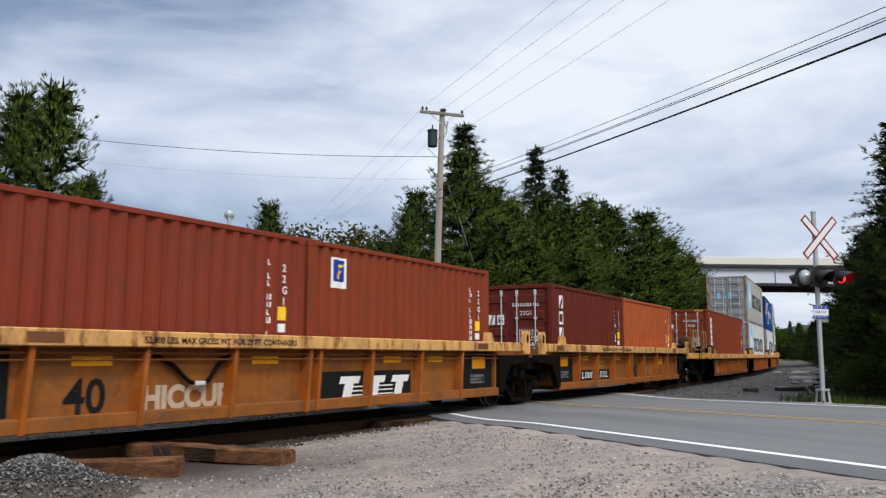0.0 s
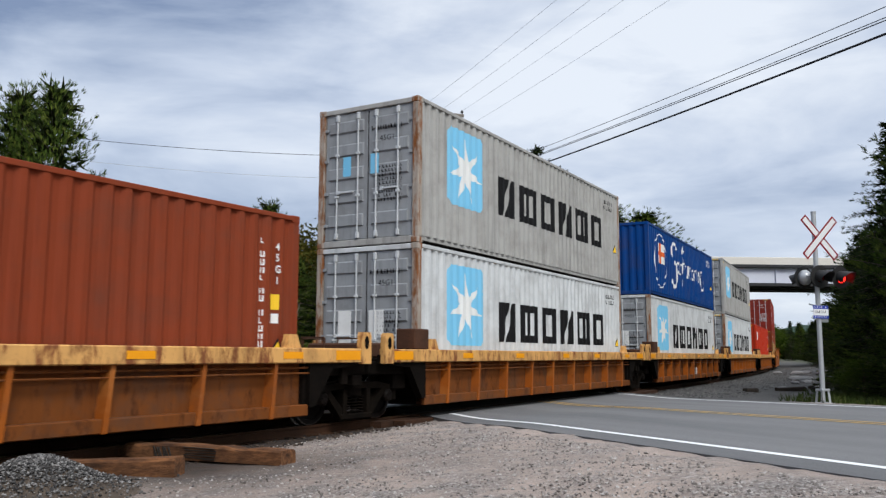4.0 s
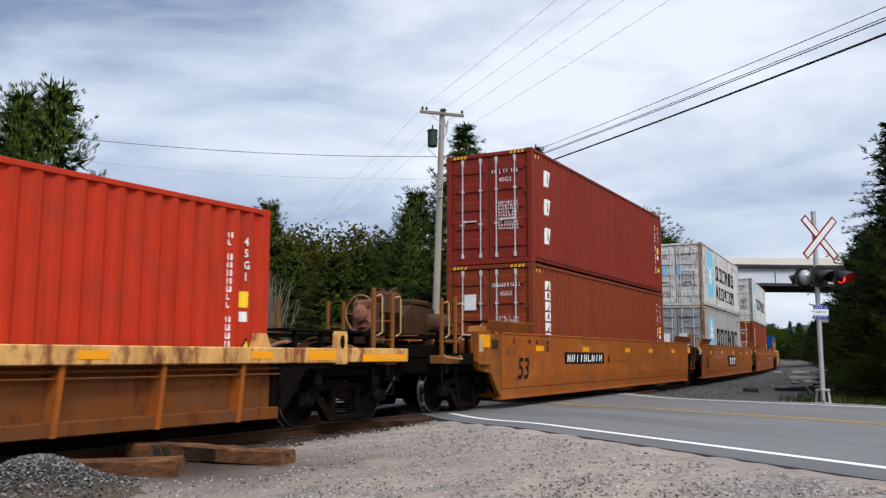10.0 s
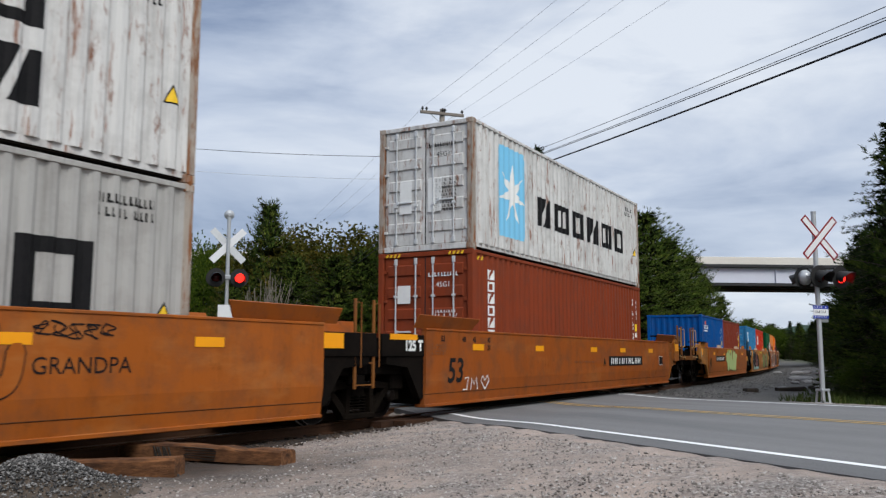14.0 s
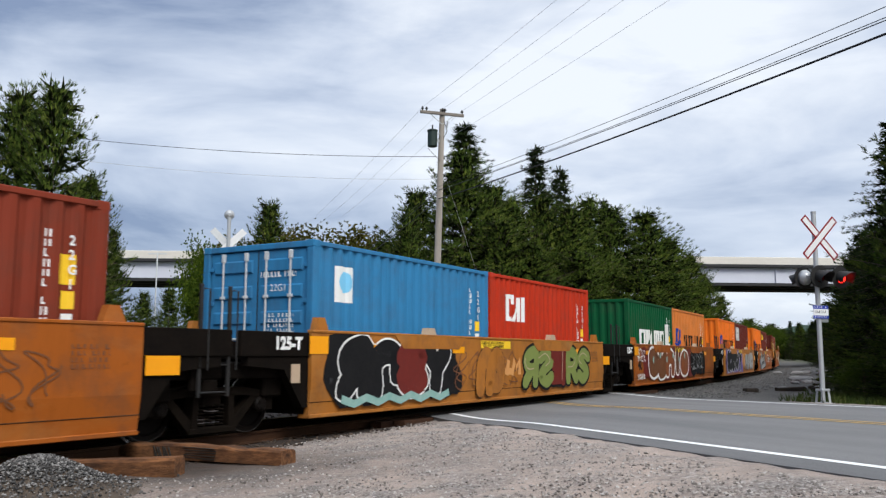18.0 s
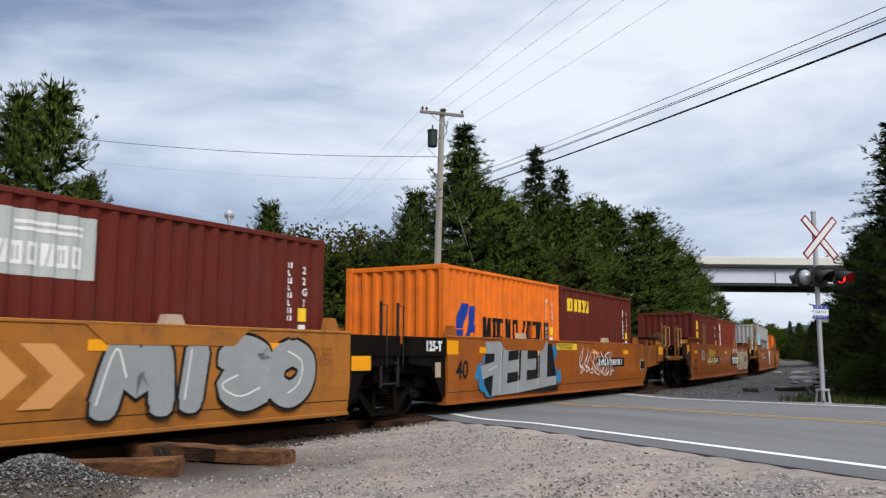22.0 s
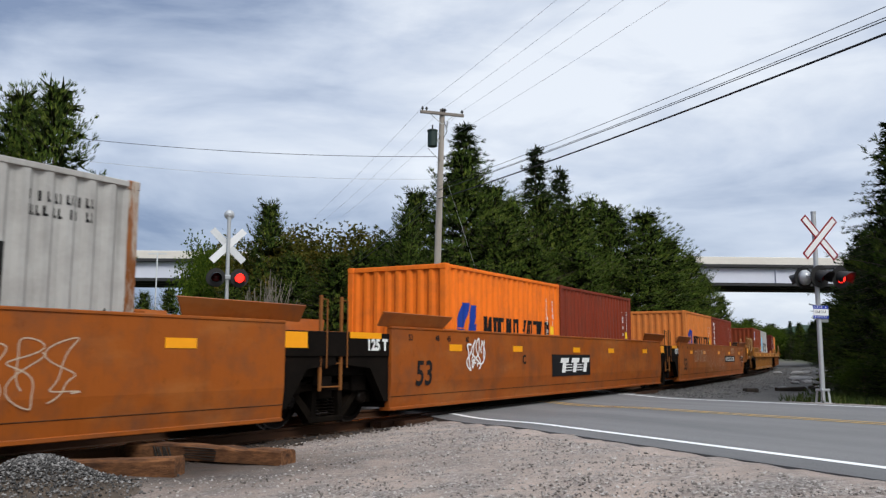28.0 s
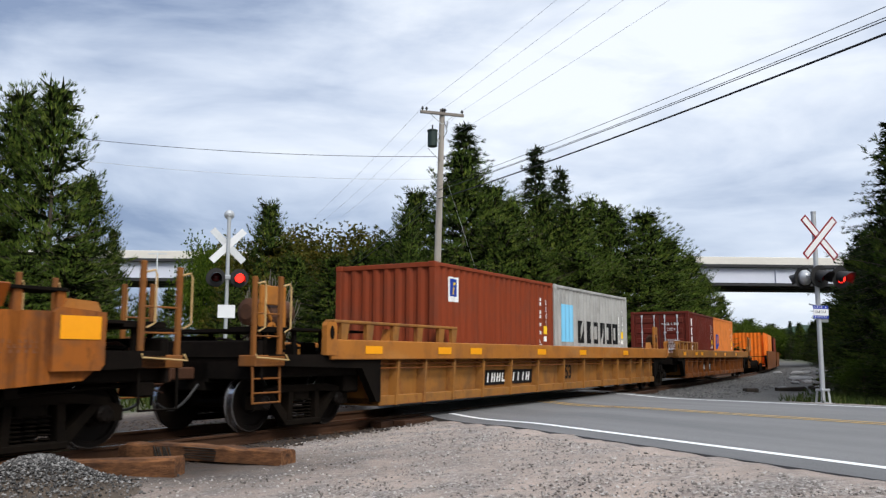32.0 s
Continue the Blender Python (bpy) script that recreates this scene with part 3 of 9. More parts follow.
def build_track():
    rail_side = surface("rusty_rail_steel", (0.075, 0.032, 0.014), (0.035, 0.017, 0.009), 0.8, 0.0, 2.0, 30.0, 0.7)
    prof = [(-0.07, -0.172), (0.07, -0.172), (0.07, -0.160), (0.012, -0.145), (0.009, -0.045), (0.036, -0.035), (0.036, -0.006), (0.030, 0.0), (-0.030, 0.0), (-0.036, -0.006), (-0.036, -0.035), (-0.009, -0.045), (-0.012, -0.145), (-0.07, -0.160)]
    for side in (-1, 1):
        m = Mesh()
        ss = np.concatenate([np.arange(-60, 130, 1.0), np.arange(130, 700, 4.0)])
        n = len(prof)
        rows = []
        for s in ss:
            h = heading(s)
            c = track(s, side * 0.753)
            rows.append([(c.x - o * math.sin(h), c.y + o * math.cos(h), z) for o, z in prof])
        m.v = [p for r in rows for p in r]
        m.f = [(j * n + k, j * n + (k + 1) % n, (j + 1) * n + (k + 1) % n, (j + 1) * n + k) for j in range(len(ss) - 1) for k in range(n)]
        rail = part("rail", m, rail_side)
        tagged(rail, "rusty steel rail with a polished running top", "rail", "rails of the track", "structure")
        t = Mesh()
        for s in ss:
            h = heading(s)
            c = track(s, side * 0.753)
            t.v += [(c.x - o * math.sin(h), c.y + o * math.cos(h), 0.0015) for o in (-0.027, 0.027)]
        t.f = [(2 * j, 2 * j + 1, 2 * j + 3, 2 * j + 2) for j in range(len(ss) - 1)]
        part("running_surface", t, TREAD_M, rail, "polished steel running top")
    tie_m = surface("creosoted_tie_wood", (0.035, 0.020, 0.011), (0.014, 0.009, 0.006), 0.9, 0, 1.5, 25.0, 0.7, 0.4, 40.0, (0.4, 3, 3))
    tie = shared("tie", lambda: Mesh().box(-0.115, 0.115, -1.3, 1.3, -0.35, -0.176, 0.012).data("railway_tie"))
    bed = thing("track_bed", "grey stone ballast bed with dark wooden ties", "track bed", kind="structure")
    n = 0
    for k in range(-30, 200):
        s = k * 0.53
        p = track(s)
        r = p.x * ROAD_N.x + p.y * ROAD_N.y - ROAD_EDGE
        if -1.4 < r < 2 * LANE + 1.4:
            continue
        part("railway_tie", tie, tie_m, bed, at=Matrix.LocRotScale(p, Euler((0, 0, heading(s) + random.uniform(-0.01, 0.01))), None))


def stones(name, label, count, place, size, material, seed):
    """Loose stones as one piece of stuff."""
    rng = np.random.default_rng(seed)
    base = np.array([(1, 0, 0), (-1, 0, 0), (0, 1, 0), (0, -1, 0), (0, 0, 1), (0, 0, -1)], float)
    tri = np.array([(0, 2, 4), (2, 1, 4), (1, 3, 4), (3, 0, 4), (2, 0, 5), (1, 2, 5), (3, 1, 5), (0, 3, 5)])
    P = place(rng, count)
    n = len(P)
    V = base[None] * rng.uniform(0.6, 1.25, (n, 6, 1)) * (size[0] + (size[1] - size[0]) * rng.random((n, 1, 1)) ** 2.5)
    V[:, :, 2] *= 0.75
    a = rng.uniform(0, math.tau, n)
    c, s = np.cos(a)[:, None], np.sin(a)[:, None]
    t = rng.uniform(-0.6, 0.6, n)
    ct, st = np.cos(t)[:, None], np.sin(t)[:, None]
    x, y, z = V[:, :, 0].copy(), V[:, :, 1].copy(), V[:, :, 2].copy()
    y, z = y * ct - z * st, y * st + z * ct
    V = np.stack([x * c - y * s, x * s + y * c, z], -1) + P[:, None]
    me = bpy.data.meshes.new(name)
    F = (tri[None] + (np.arange(n) * 6)[:, None, None]).reshape(-1, 3)
    me.from_pydata(V.reshape(-1, 3).tolist(), [], F.tolist())
    me.materials.append(None)
    return tagged(part(name, me, material), label, "gravel", kind="stuff")


def stone_material(name, a, b_, c_):
    m, nt, b = nodes_of(name)
    g = nt.nodes.new("ShaderNodeNewGeometry")
    r = nt.nodes.new("ShaderNodeValToRGB")
    r.color_ramp.elements[0].color, r.color_ramp.elements[1].color = (*a, 1), (*c_, 1)
    r.color_ramp.elements.new(0.5).color = (*b_, 1)
    nt.links.new(g.outputs["Random Per Island"], r.inputs["Fac"])
    nt.links.new(r.outputs[0], b.inputs["Base Color"])
    b.inputs["Roughness"].default_value = 0.9
    return m


build_ground()
build_road()
build_track()

# ---------------- containers ----------------
CW = 2.438


def wave(length, pitch=0.278, depth=0.042, flat=0.078, slope=0.060):
    """Breakpoints (x, depth) of a corrugated sheet along its length."""
    n = int(round(length / pitch))
    p = length / n
    k = p / 0.278
    pts = []
    x = -length / 2
    for i in range(n):
        for dx, d in ((0, 0.0), (flat * k, 0.0), ((flat + slope) * k, depth), ((2 * flat + slope) * k, depth)):
            pts.append((x + i * p + dx, d))
    pts.append((length / 2, 0.0))
    return pts


def corrugated(length, z0, z1, sign, y_out):
    """A corrugated wall in x, its outer crests at y_out; sign: which way is out along y."""
    m = Mesh()
    pts = wave(length)
    t = 0.004
    for x, d in pts:
        y = y_out - sign * d
        m.v += [(x, y, z0), (x, y, z1), (x, y - sign * t, z0), (x, y - sign * t, z1)]
    for i in range(len(pts) - 1):
        a, b = 4 * i, 4 * i + 4
        m.f += [(a, b, b + 1, a + 1), (a + 2, a + 3, b + 3, b + 2)]
    return m


def clip_x(poly, x, keep_right):
    out = []
    for (ax, az), (bx, bz) in zip(poly, poly[1:] + poly[:1]):
        ina, inb = (ax >= x) == keep_right, (bx >= x) == keep_right
        if ina:
            out.append((ax, az))
        if ina != inb and bx != ax:
            k = (x - ax) / (bx - ax)
            out.append((x, az + k * (bz - az)))
    return out


def decal_mesh(polys, sheet=None, lift=0.003, y=0.0, step=0.0):
    """Flat paint shapes (convex outlines in x, z); with sheet they follow its corrugation."""
    m = Mesh()
    for poly in polys:
        poly = list(poly)
        lift = lift + step
        if sheet is None:
            m.add([(px, y - lift, pz) for px, pz in poly], [tuple(range(len(poly)))])
            continue
        x0, x1 = min(p[0] for p in poly), max(p[0] for p in poly)
        for (ax, ad), (bx, bd) in zip(sheet, sheet[1:]):
            if bx <= x0 or ax >= x1:
                continue
            q = clip_x(poly, ax, True) if ax > x0 else poly
            q = clip_x(q, bx, False) if q and bx < x1 else q
            if len(q) >= 3:
                m.add([(px, y - lift + ad + (bd - ad) * (px - ax) / (bx - ax), pz) for px, pz in q], [tuple(range(len(q)))])
    return m


def rect(x0, z0, x1, z1, lean=0.0):
    return [(x0, z0), (x1, z0), (x1 + lean, z1), (x0 + lean, z1)]


def window_block(x, z, w, h, k=0.24, lean=0.0):
    """A plain block with an opening, in place of one letter of a brand."""
    t = w * k
    return [rect(x, z, x + t, z + h, lean), rect(x + w - t, z, x + w, z + h, lean),
            rect(x + t, z, x + w - t, z + h * 0.2, lean * 0.2), [(x + t + lean * 0.8, z + h * 0.8), (x + w - t + lean * 0.8, z + h * 0.8), (x + w - t + lean, z + h), (x + t + lean, z + h)]]


def barred_block(x, z, w, h, k=0.24, lean=0.0):
    """A block with two narrow upright openings."""
    t = w * k * 0.85
    return window_block(x, z, w, h, k * 0.85, lean) + [rect(x + w / 2 - t / 2, z + h * 0.2, x + w / 2 + t / 2, z + h * 0.8, lean * 0.6)]


def notch_block(x, z, w, h, k=0.24, lean=0.0):
    """A solid block with a slanting slit."""
    return [[(x, z), (x + w * 0.26, z), (x + w * 0.62, z + h), (x, z + h)], [(x + w * 0.44, z), (x + w, z), (x + w, z + h), (x + w * 0.80, z + h)]]


def row_blocks(x, z, h, widths, gap, k=0.24, lean=0.0):
    """A row of such blocks, each as its own list of shapes."""
    out = []
    for i, w in enumerate(widths):
        if w > 0:
            out.append((window_block, notch_block, barred_block)[(i + (len(widths) > 5)) % 3](x, z, w, h, k, lean))
        x += abs(w) + gap
    return out


def block_row(x, z, h, widths, gap, k=0.24, lean=0.0):
    return [p for b in row_blocks(x, z, h, widths, gap, k, lean) for p in b]


def star(cx, cz, r, n=7, inner=0.36):
    out = []
    for k in range(n):
        a = math.pi / 2 + k * math.tau / n
        h = math.pi / n
        out.append([(cx, cz), (cx + r * inner * math.cos(a - h), cz + r * inner * math.sin(a - h)), (cx + r * math.cos(a), cz + r * math.sin(a)), (cx + r * inner * math.cos(a + h), cz + r * inner * math.sin(a + h))])
    return out


def arc(cx, cz, rx, rz, a0, a1, t, n=14):
    """A curved band, t wide."""
    out = []
    for k in range(n):
        a, b = a0 + (a1 - a0) * k / n, a0 + (a1 - a0) * (k + 1) / n
        out.append([(cx + rx * math.cos(a), cz + rz * math.sin(a)), (cx + rx * math.cos(b), cz + rz * math.sin(b)), (cx + (rx - t) * math.cos(b), cz + (rz - t) * math.sin(b)), (cx + (rx - t) * math.cos(a), cz + (rz - t) * math.sin(a))])
    return out


def code_bars(x, z, w, h, rows, rng, vertical=False):
    """Plain bars in place of small print."""
    out = []
    if vertical:
        zz = z
        while zz > z - h:
            d = rng.uniform(0.075, 0.095)
            t = w * 0.3
            kind = rng.randrange(3)
            out.append(rect(x, zz - d, x + t, zz))
            if kind < 2:
                out.append(rect(x + w - t, zz - d, x + w, zz))
            if kind > 0:
                out.append(rect(x + t, zz - d, x + w - t, zz - d * 0.75))
            zz -= d + rng.choice([0.03, 0.03, 0.03, 0.12])
        return out
    rh = h / rows
    for r in range(rows):
        xx = x
        while xx < x + w:
            d = min(rng.uniform(0.03, 0.07), x + w - xx)
            out.append(rect(xx, z - (r + 0.70) * rh, xx + d * 0.45, z - r * rh))
            if rng.random() < 0.6:
                out.append(rect(xx + d * 0.45, z - (r + 0.70) * rh, xx + d, z - (r + 0.52) * rh))
            xx += d + 0.02 + (0.06 if rng.random() < 0.12 else 0)
    return out


def stripes(x0, x1, z0, z1, n):
    """Slanting hazard stripes."""
    d = (x1 - x0) / (2 * n)
    return [[(x0 + 2 * k * d, z0), (x0 + (2 * k + 1) * d, z0), (x0 + (2 * k + 1.6) * d, z1), (x0 + (2 * k + 0.6) * d, z1)] for k in range(n)]


def door_leaf(w, h):
    """A door leaf in the y, z plane whose outside faces -x, pressed into panels."""
    def make():
        m = Mesh().box(0.0, 0.05, -w / 2, w / 2, 0, h, 0.008)
        return m.data("door")
    return shared(("door", w, h), make)


def door_panel(w, h):
    """One pressed field of a door leaf."""
    def make():
        m, z = Mesh(), 0.0
        a, b = w / 2 - 0.09, h * 0.10
        return m.add([(0.002, -a, 0), (0.002, a, 0), (0.002, a, b), (0.002, -a, b), (-0.03, -a + 0.02, 0.03), (-0.03, a - 0.02, 0.03), (-0.03, a - 0.02, b - 0.03), (-0.03, -a + 0.02, b - 0.03)],
                     [(4, 5, 6, 7), (0, 1, 5, 4), (1, 2, 6, 5), (2, 3, 7, 6), (3, 0, 4, 7)]).data("door_panel")
    return shared(("dpanel", w, h), make)


def lock_rod(h):
    def make():
        m = Mesh().rod((0, 0, 0.02), (0, 0, h - 0.02), 0.017, 8)
        for z, d in ((0.02, 0.12), (h - 0.16, 0.14)):
            m.box(-0.025, 0.035, -0.03, 0.03, z, z + d, 0.006)
        for z in (h * 0.33, h * 0.66):
            m.box(-0.022, 0.04, -0.045, 0.045, z, z + 0.05, 0.005)
        return m.data("locking_rod")
    return shared(("rod", h), make)


def container(length, height, paint, label, doors=True, post=None, door_paint=None, rail_paint=None, hazard=False, roof=None):
    """A freight container; its origin is at the middle of its base, and x runs along it. Doors, if any, close its -x end."""
    box = thing("shipping_container", label, "container", group="containers on the train")
    L, H, W = length, height, CW
    post, door_paint, rail_paint = post or paint, door_paint or paint, rail_paint or paint
    z0, z1 = 0.16, H - 0.09
    for sg in (-1, 1):
        part("side_wall", shared(("wall", L, H, sg), lambda: corrugated(L - 0.30, z0 - 0.01, z1 + 0.01, sg, sg * (W / 2 - 0.012)).data("side_wall")), paint, box)
        part("top_rail", shared(("trail", L), lambda: Mesh().box(-L / 2 + 0.15, L / 2 - 0.15, -0.03, 0.03, -0.075, 0.0, 0.008).data("top_rail")), rail_paint, box, at=(0, sg * (W / 2 - 0.03), H - 0.012))
        part("bottom_rail", shared(("brail", L), lambda: Mesh().profile([(-0.03, 0.045), (0.03, 0.045), (0.03, 0.14), (-0.03, 0.16)], -L / 2 + 0.15, L / 2 - 0.15).data("bottom_rail")), rail_paint, box, at=(0, sg * (W / 2 - 0.085), 0.02))
    part("roof", shared(("roof", L), lambda: corrugated(L - 0.3, -W / 2 + 0.06, W / 2 - 0.06, 1, 0.0).moved(Matrix.Rotation(radians(90), 4, "X")).data("roof")), roof or paint, box, at=(0, 0, H - 0.02))
    part("floor", shared(("floor", L), lambda: Mesh().box(-L / 2 + 0.1, L / 2 - 0.1, -W / 2 + 0.07, W / 2 - 0.07, 0.0, 0.11).data("floor")), GRIME_SHADE, box, at=(0, 0, 0.04))
    for ex in (-1, 1):
        for sg in (-1, 1):
            part("corner_post", shared(("post", H), lambda: Mesh().box(-0.075, 0.075, -0.07, 0.07, 0.11, H - 0.11, 0.012).data("corner_post")), post, box, at=(ex * (L / 2 - 0.08), sg * (W / 2 - 0.073), 0))
            for zc in (0.0, H - 0.118):
                def casting():
                    m = Mesh().box(-0.089, 0.089, -0.081, 0.081, 0, 0.118, 0.012)
                    for s2 in (-1, 1):
                        m.lathe([(s2 * 0.0815, 0.035), (s2 * 0.0825, 0.035)], 8, "y")
                    return m.data("corner_casting")
                part("corner_casting", shared("cast", casting), POSTRUST if post is POSTRUST else post, box, at=(ex * (L / 2 - 0.089), sg * (W / 2 - 0.081), zc))
        part("end_header", shared("ehead", lambda: Mesh().box(-0.05, 0.05, -W / 2 + 0.15, W / 2 - 0.15, 0, 0.10, 0.01).data("end_header")), rail_paint, box, at=(ex * (L / 2 - 0.07), 0, H - 0.108))
        part("end_sill", shared("esill", lambda: Mesh().box(-0.05, 0.05, -W / 2 + 0.15, W / 2 - 0.15, 0, 0.13, 0.01).data("end_sill")), rail_paint, box, at=(ex * (L / 2 - 0.07), 0, 0.01))
        if not (doors and ex < 0):
            part("end_wall", shared(("ewall", H), lambda: corrugated(W - 0.29, 0.13, H - 0.1, -1, -0.0).moved(Matrix.Rotation(radians(-90), 4, "Z")).data("end_wall")), paint, box, at=(ex * (L / 2 - (0.03 if ex < 0 else 0.07)), 0, 0))
    if doors:
        dw, dh = (W - 0.32) / 2 - 0.012, H - 0.27
        for sg in (-1, 1):
            leaf = part("door", door_leaf(round(dw, 3), round(dh, 3)), door_paint, box, at=(-L / 2 + 0.055, sg * (dw / 2 + 0.012), 0.15))
            for k in range(5):
                part("door_panel", door_panel(round(dw, 3), round(dh, 3)), door_paint, leaf, at=(0, 0, dh * (0.10 + 0.185 * k)))
            for k in (-0.26, 0.17):
                part("locking_rod", lock_rod(round(dh, 3)), ZINC, leaf, "galvanised locking rod", at=(-0.045, sg * k * dw * 1.15, 0))
            for z in (0.12, 0.37, 0.63, 0.88):
                part("hinge", shared("hinge", lambda: Mesh().box(-0.02, 0.03, -0.06, 0.06, -0.03, 0.03, 0.006).data("hinge")), door_paint, leaf, at=(-0.012, sg * (dw / 2 - 0.01), dh * z))
            part("door_handle", shared("dhandle", lambda: Mesh().box(-0.02, 0.02, -0.2, 0.2, -0.018, 0.018, 0.005).box(-0.025, 0.03, 0.14, 0.2, -0.035, 0.035).data("door_handle")), ZINC, leaf, at=(-0.05, 0, dh * 0.37))
        part("door_gasket", shared(("gasket", H), lambda: Mesh().box(-0.012, 0.012, -0.011, 0.011, 0.15, H - 0.12).data("door_gasket")), BLACK_P, box, at=(-L / 2 + 0.07, 0, 0))
    sheet = wave(L - 0.30)
    y_side = -(W / 2 - 0.012)
    info = dict(box=box, L=L, H=H, sheet=sheet, y=y_side)
    if hazard:
        part("hazard_marking", decal_mesh(stripes(-L / 2 + 0.2, -L / 2 + 0.62, H - 0.22, H - 0.13, 4), sheet, 0.004, y_side), YELLOW_D, box, "yellow hazard stripes")
        for a in (-W / 2 + 0.2, W / 2 - 0.62):
            hz = decal_mesh(stripes(a, a + 0.42, H - 0.1, H - 0.03, 4), None, 0.003).moved(Matrix.Translation((-L / 2 + 0.02, 0, 0)) @ Matrix.Rotation(radians(-90), 4, "Z"))
            part("hazard_marking", hz, YELLOW_D, box, "yellow hazard stripes", kind="stuff")
    return info


def paint_on(info, name, polys, material, label=""):
    """Paint shapes on the side that faces -y, measured from the -x end and the base."""
    L = info["L"]
    moved = [[(px - L / 2, pz) for px, pz in p] for p in polys]
    return part(name, decal_mesh(moved, info["sheet"], 0.004, info["y"]), material, info["box"], label, kind="stuff" if name in SMALL else "")


SMALL = ("number_print", "data_block", "small_print")


def brand(info, blocks, material, label="plain painted block", end=False):
    """Each block of a brand's row as a part of its own."""
    for polys in blocks:
        (paint_on_end if end else paint_on)(info, "brand_block", polys, material, label)


def paint_on_end(info, name, polys, material, label=""):
    """Paint shapes on the -x end; x runs from its far edge to the one next to the -y side."""
    m = decal_mesh(polys, None, 0.034).moved(Matrix.Translation((-info["L"] / 2 + 0.055, CW / 2, 0)) @ Matrix.Rotation(radians(-90), 4, "Z"))
    return part(name, m, material, info["box"], label, kind="stuff" if name in SMALL else "")


def usual_marks(info, rng, colour=WHITE_D, end=True, vertical=True, code="45G1"):
    """Number bars, the size code, a warning triangle and a data block, as on most containers."""
    L, H = info["L"], info["H"]
    if vertical:
        paint_on(info, "number_print", code_bars(L - 0.80, H - 0.42, 0.07, 1.7, 1, rng, True), colour, "row of small plain marks")
        for q, ch in enumerate("45G1" if H > 2.7 else "22G1"):
            part("size_code", lettering(ch, 0.16, 0.0, 0.004), colour, info["box"], "painted size code", at=(L / 2 - 0.52, info["y"] - 0.006, H - 0.58 - 0.17 * q))
    else:
        paint_on(info, "number_print", code_bars(L - 1.45, H - 0.32, 0.8, 0.34, 2, rng), colour, "rows of small plain marks")
    tx, tz = L - 0.52, H * 0.36
    if vertical and colour is WHITE_D:
        paint_on(info, "yellow_label", [rect(L - 0.56, H * 0.49, L - 0.42, H * 0.57)], YELLOW_D, "small yellow label")
        paint_on(info, "white_label", [rect(L - 0.55, H * 0.42, L - 0.43, H * 0.47)], WHITE_D, "small white label")
        tz = H * 0.26
    tri = paint_on(info, "warning_triangle", [[(tx - 0.03, tz - 0.02), (tx + 0.22, tz - 0.02), (tx + 0.095, tz + 0.25)]], BLACK_D, "black-edged warning triangle")
    part("field", decal_mesh([[(px - L / 2, pz) for px, pz in ((tx, tz), (tx + 0.19, tz), (tx + 0.095, tz + 0.2))]], info["sheet"], 0.008, info["y"]), YELLOW_D, tri, "yellow field")
    if end:
        paint_on_end(info, "number_print", code_bars(1.32, H - 0.48, 0.75, 0.13, 1, rng), colour, "row of small plain marks")
        part("size_code", lettering(code, 0.16), colour, info["box"], "painted size code", at=Matrix.Translation((-L / 2 + 0.02, CW / 2 - 1.52, H - 0.80)) @ Matrix.Rotation(radians(-90), 4, "Z"))
        paint_on_end(info, "data_block", code_bars(1.5, H * 0.55, 0.55, 0.75, 9, rng), colour, "block of small plain lines")


# ---------------- trucks and couplers ----------------


def wheelset_mesh():
    m = Mesh()
    for sg in (-1, 1):
        m.lathe([(sg * (0.753 - 0.07), 0.30), (sg * (0.753 - 0.075), 0.452), (sg * (0.753 - 0.045), 0.452), (sg * (0.753 - 0.035), 0.425), (sg * (0.753 + 0.065), 0.418), (sg * (0.753 + 0.065), 0.345), (sg * (0.753 + 0.03), 0.33), (sg * (0.753 + 0.02), 0.16), (sg * (0.753 + 0.06), 0.12)], 28)
        m.lathe([(sg * 0.99, 0.115), (sg * 1.09, 0.115), (sg * 1.12, 0.085)], 12)
    m.rod((0, -1.1, 0), (0, 1.1, 0), 0.078, 12)
    for sg in (-1, 1):
        for k in range(3):
            a = k * math.tau / 3
            m.rod((0.055 * math.cos(a), sg * 1.12, 0.055 * math.sin(a)), (0.055 * math.cos(a), sg * 1.135, 0.055 * math.sin(a)), 0.02, 6)
    return m.data("wheelset")


def side_frame_mesh():
    m = Mesh()
    top = [(-0.95, 0.62), (-0.55, 0.68), (0.55, 0.68), (0.95, 0.62), (0.9, 0.53), (0.5, 0.57), (-0.5, 0.57), (-0.9, 0.53)]
    m.prism(top, -0.09, 0.09)
    for sg in (-1, 1):
        m.prism([(sg * 0.84, 0.60), (sg * 1.13, 0.52), (sg * 1.13, 0.34), (sg * 0.90, 0.34), (sg * 0.86, 0.50)], -0.085, 0.085)
        m.prism([(sg * 0.86, 0.56), (sg * 0.72, 0.57), (sg * 0.31, 0.19), (sg * 0.33, 0.08), (sg * 0.42, 0.10)], -0.075, 0.075)
        m.prism([(sg * 0.26, 0.6), (sg * 0.36, 0.6), (sg * 0.38, 0.12), (sg * 0.28, 0.12)], -0.09, 0.09)
    m.box(-0.42, 0.42, -0.1, 0.1, 0.06, 0.16, 0.02)
    return m.data("side_frame")


def spring_mesh():
    m = Mesh()
    for x in (-0.17, 0.0, 0.17):
        for k in range(6):
            m.lathe([(0.17 + k * 0.05, 0.05), (0.185 + k * 0.05, 0.075), (0.2 + k * 0.05, 0.05)], 10, "z")
            for i in range(len(m.v) - 30, len(m.v)):
                m.v[i] = (m.v[i][0] + x, m.v[i][1], m.v[i][2])
    return m.data("spring_nest")


WHEELSETS = []


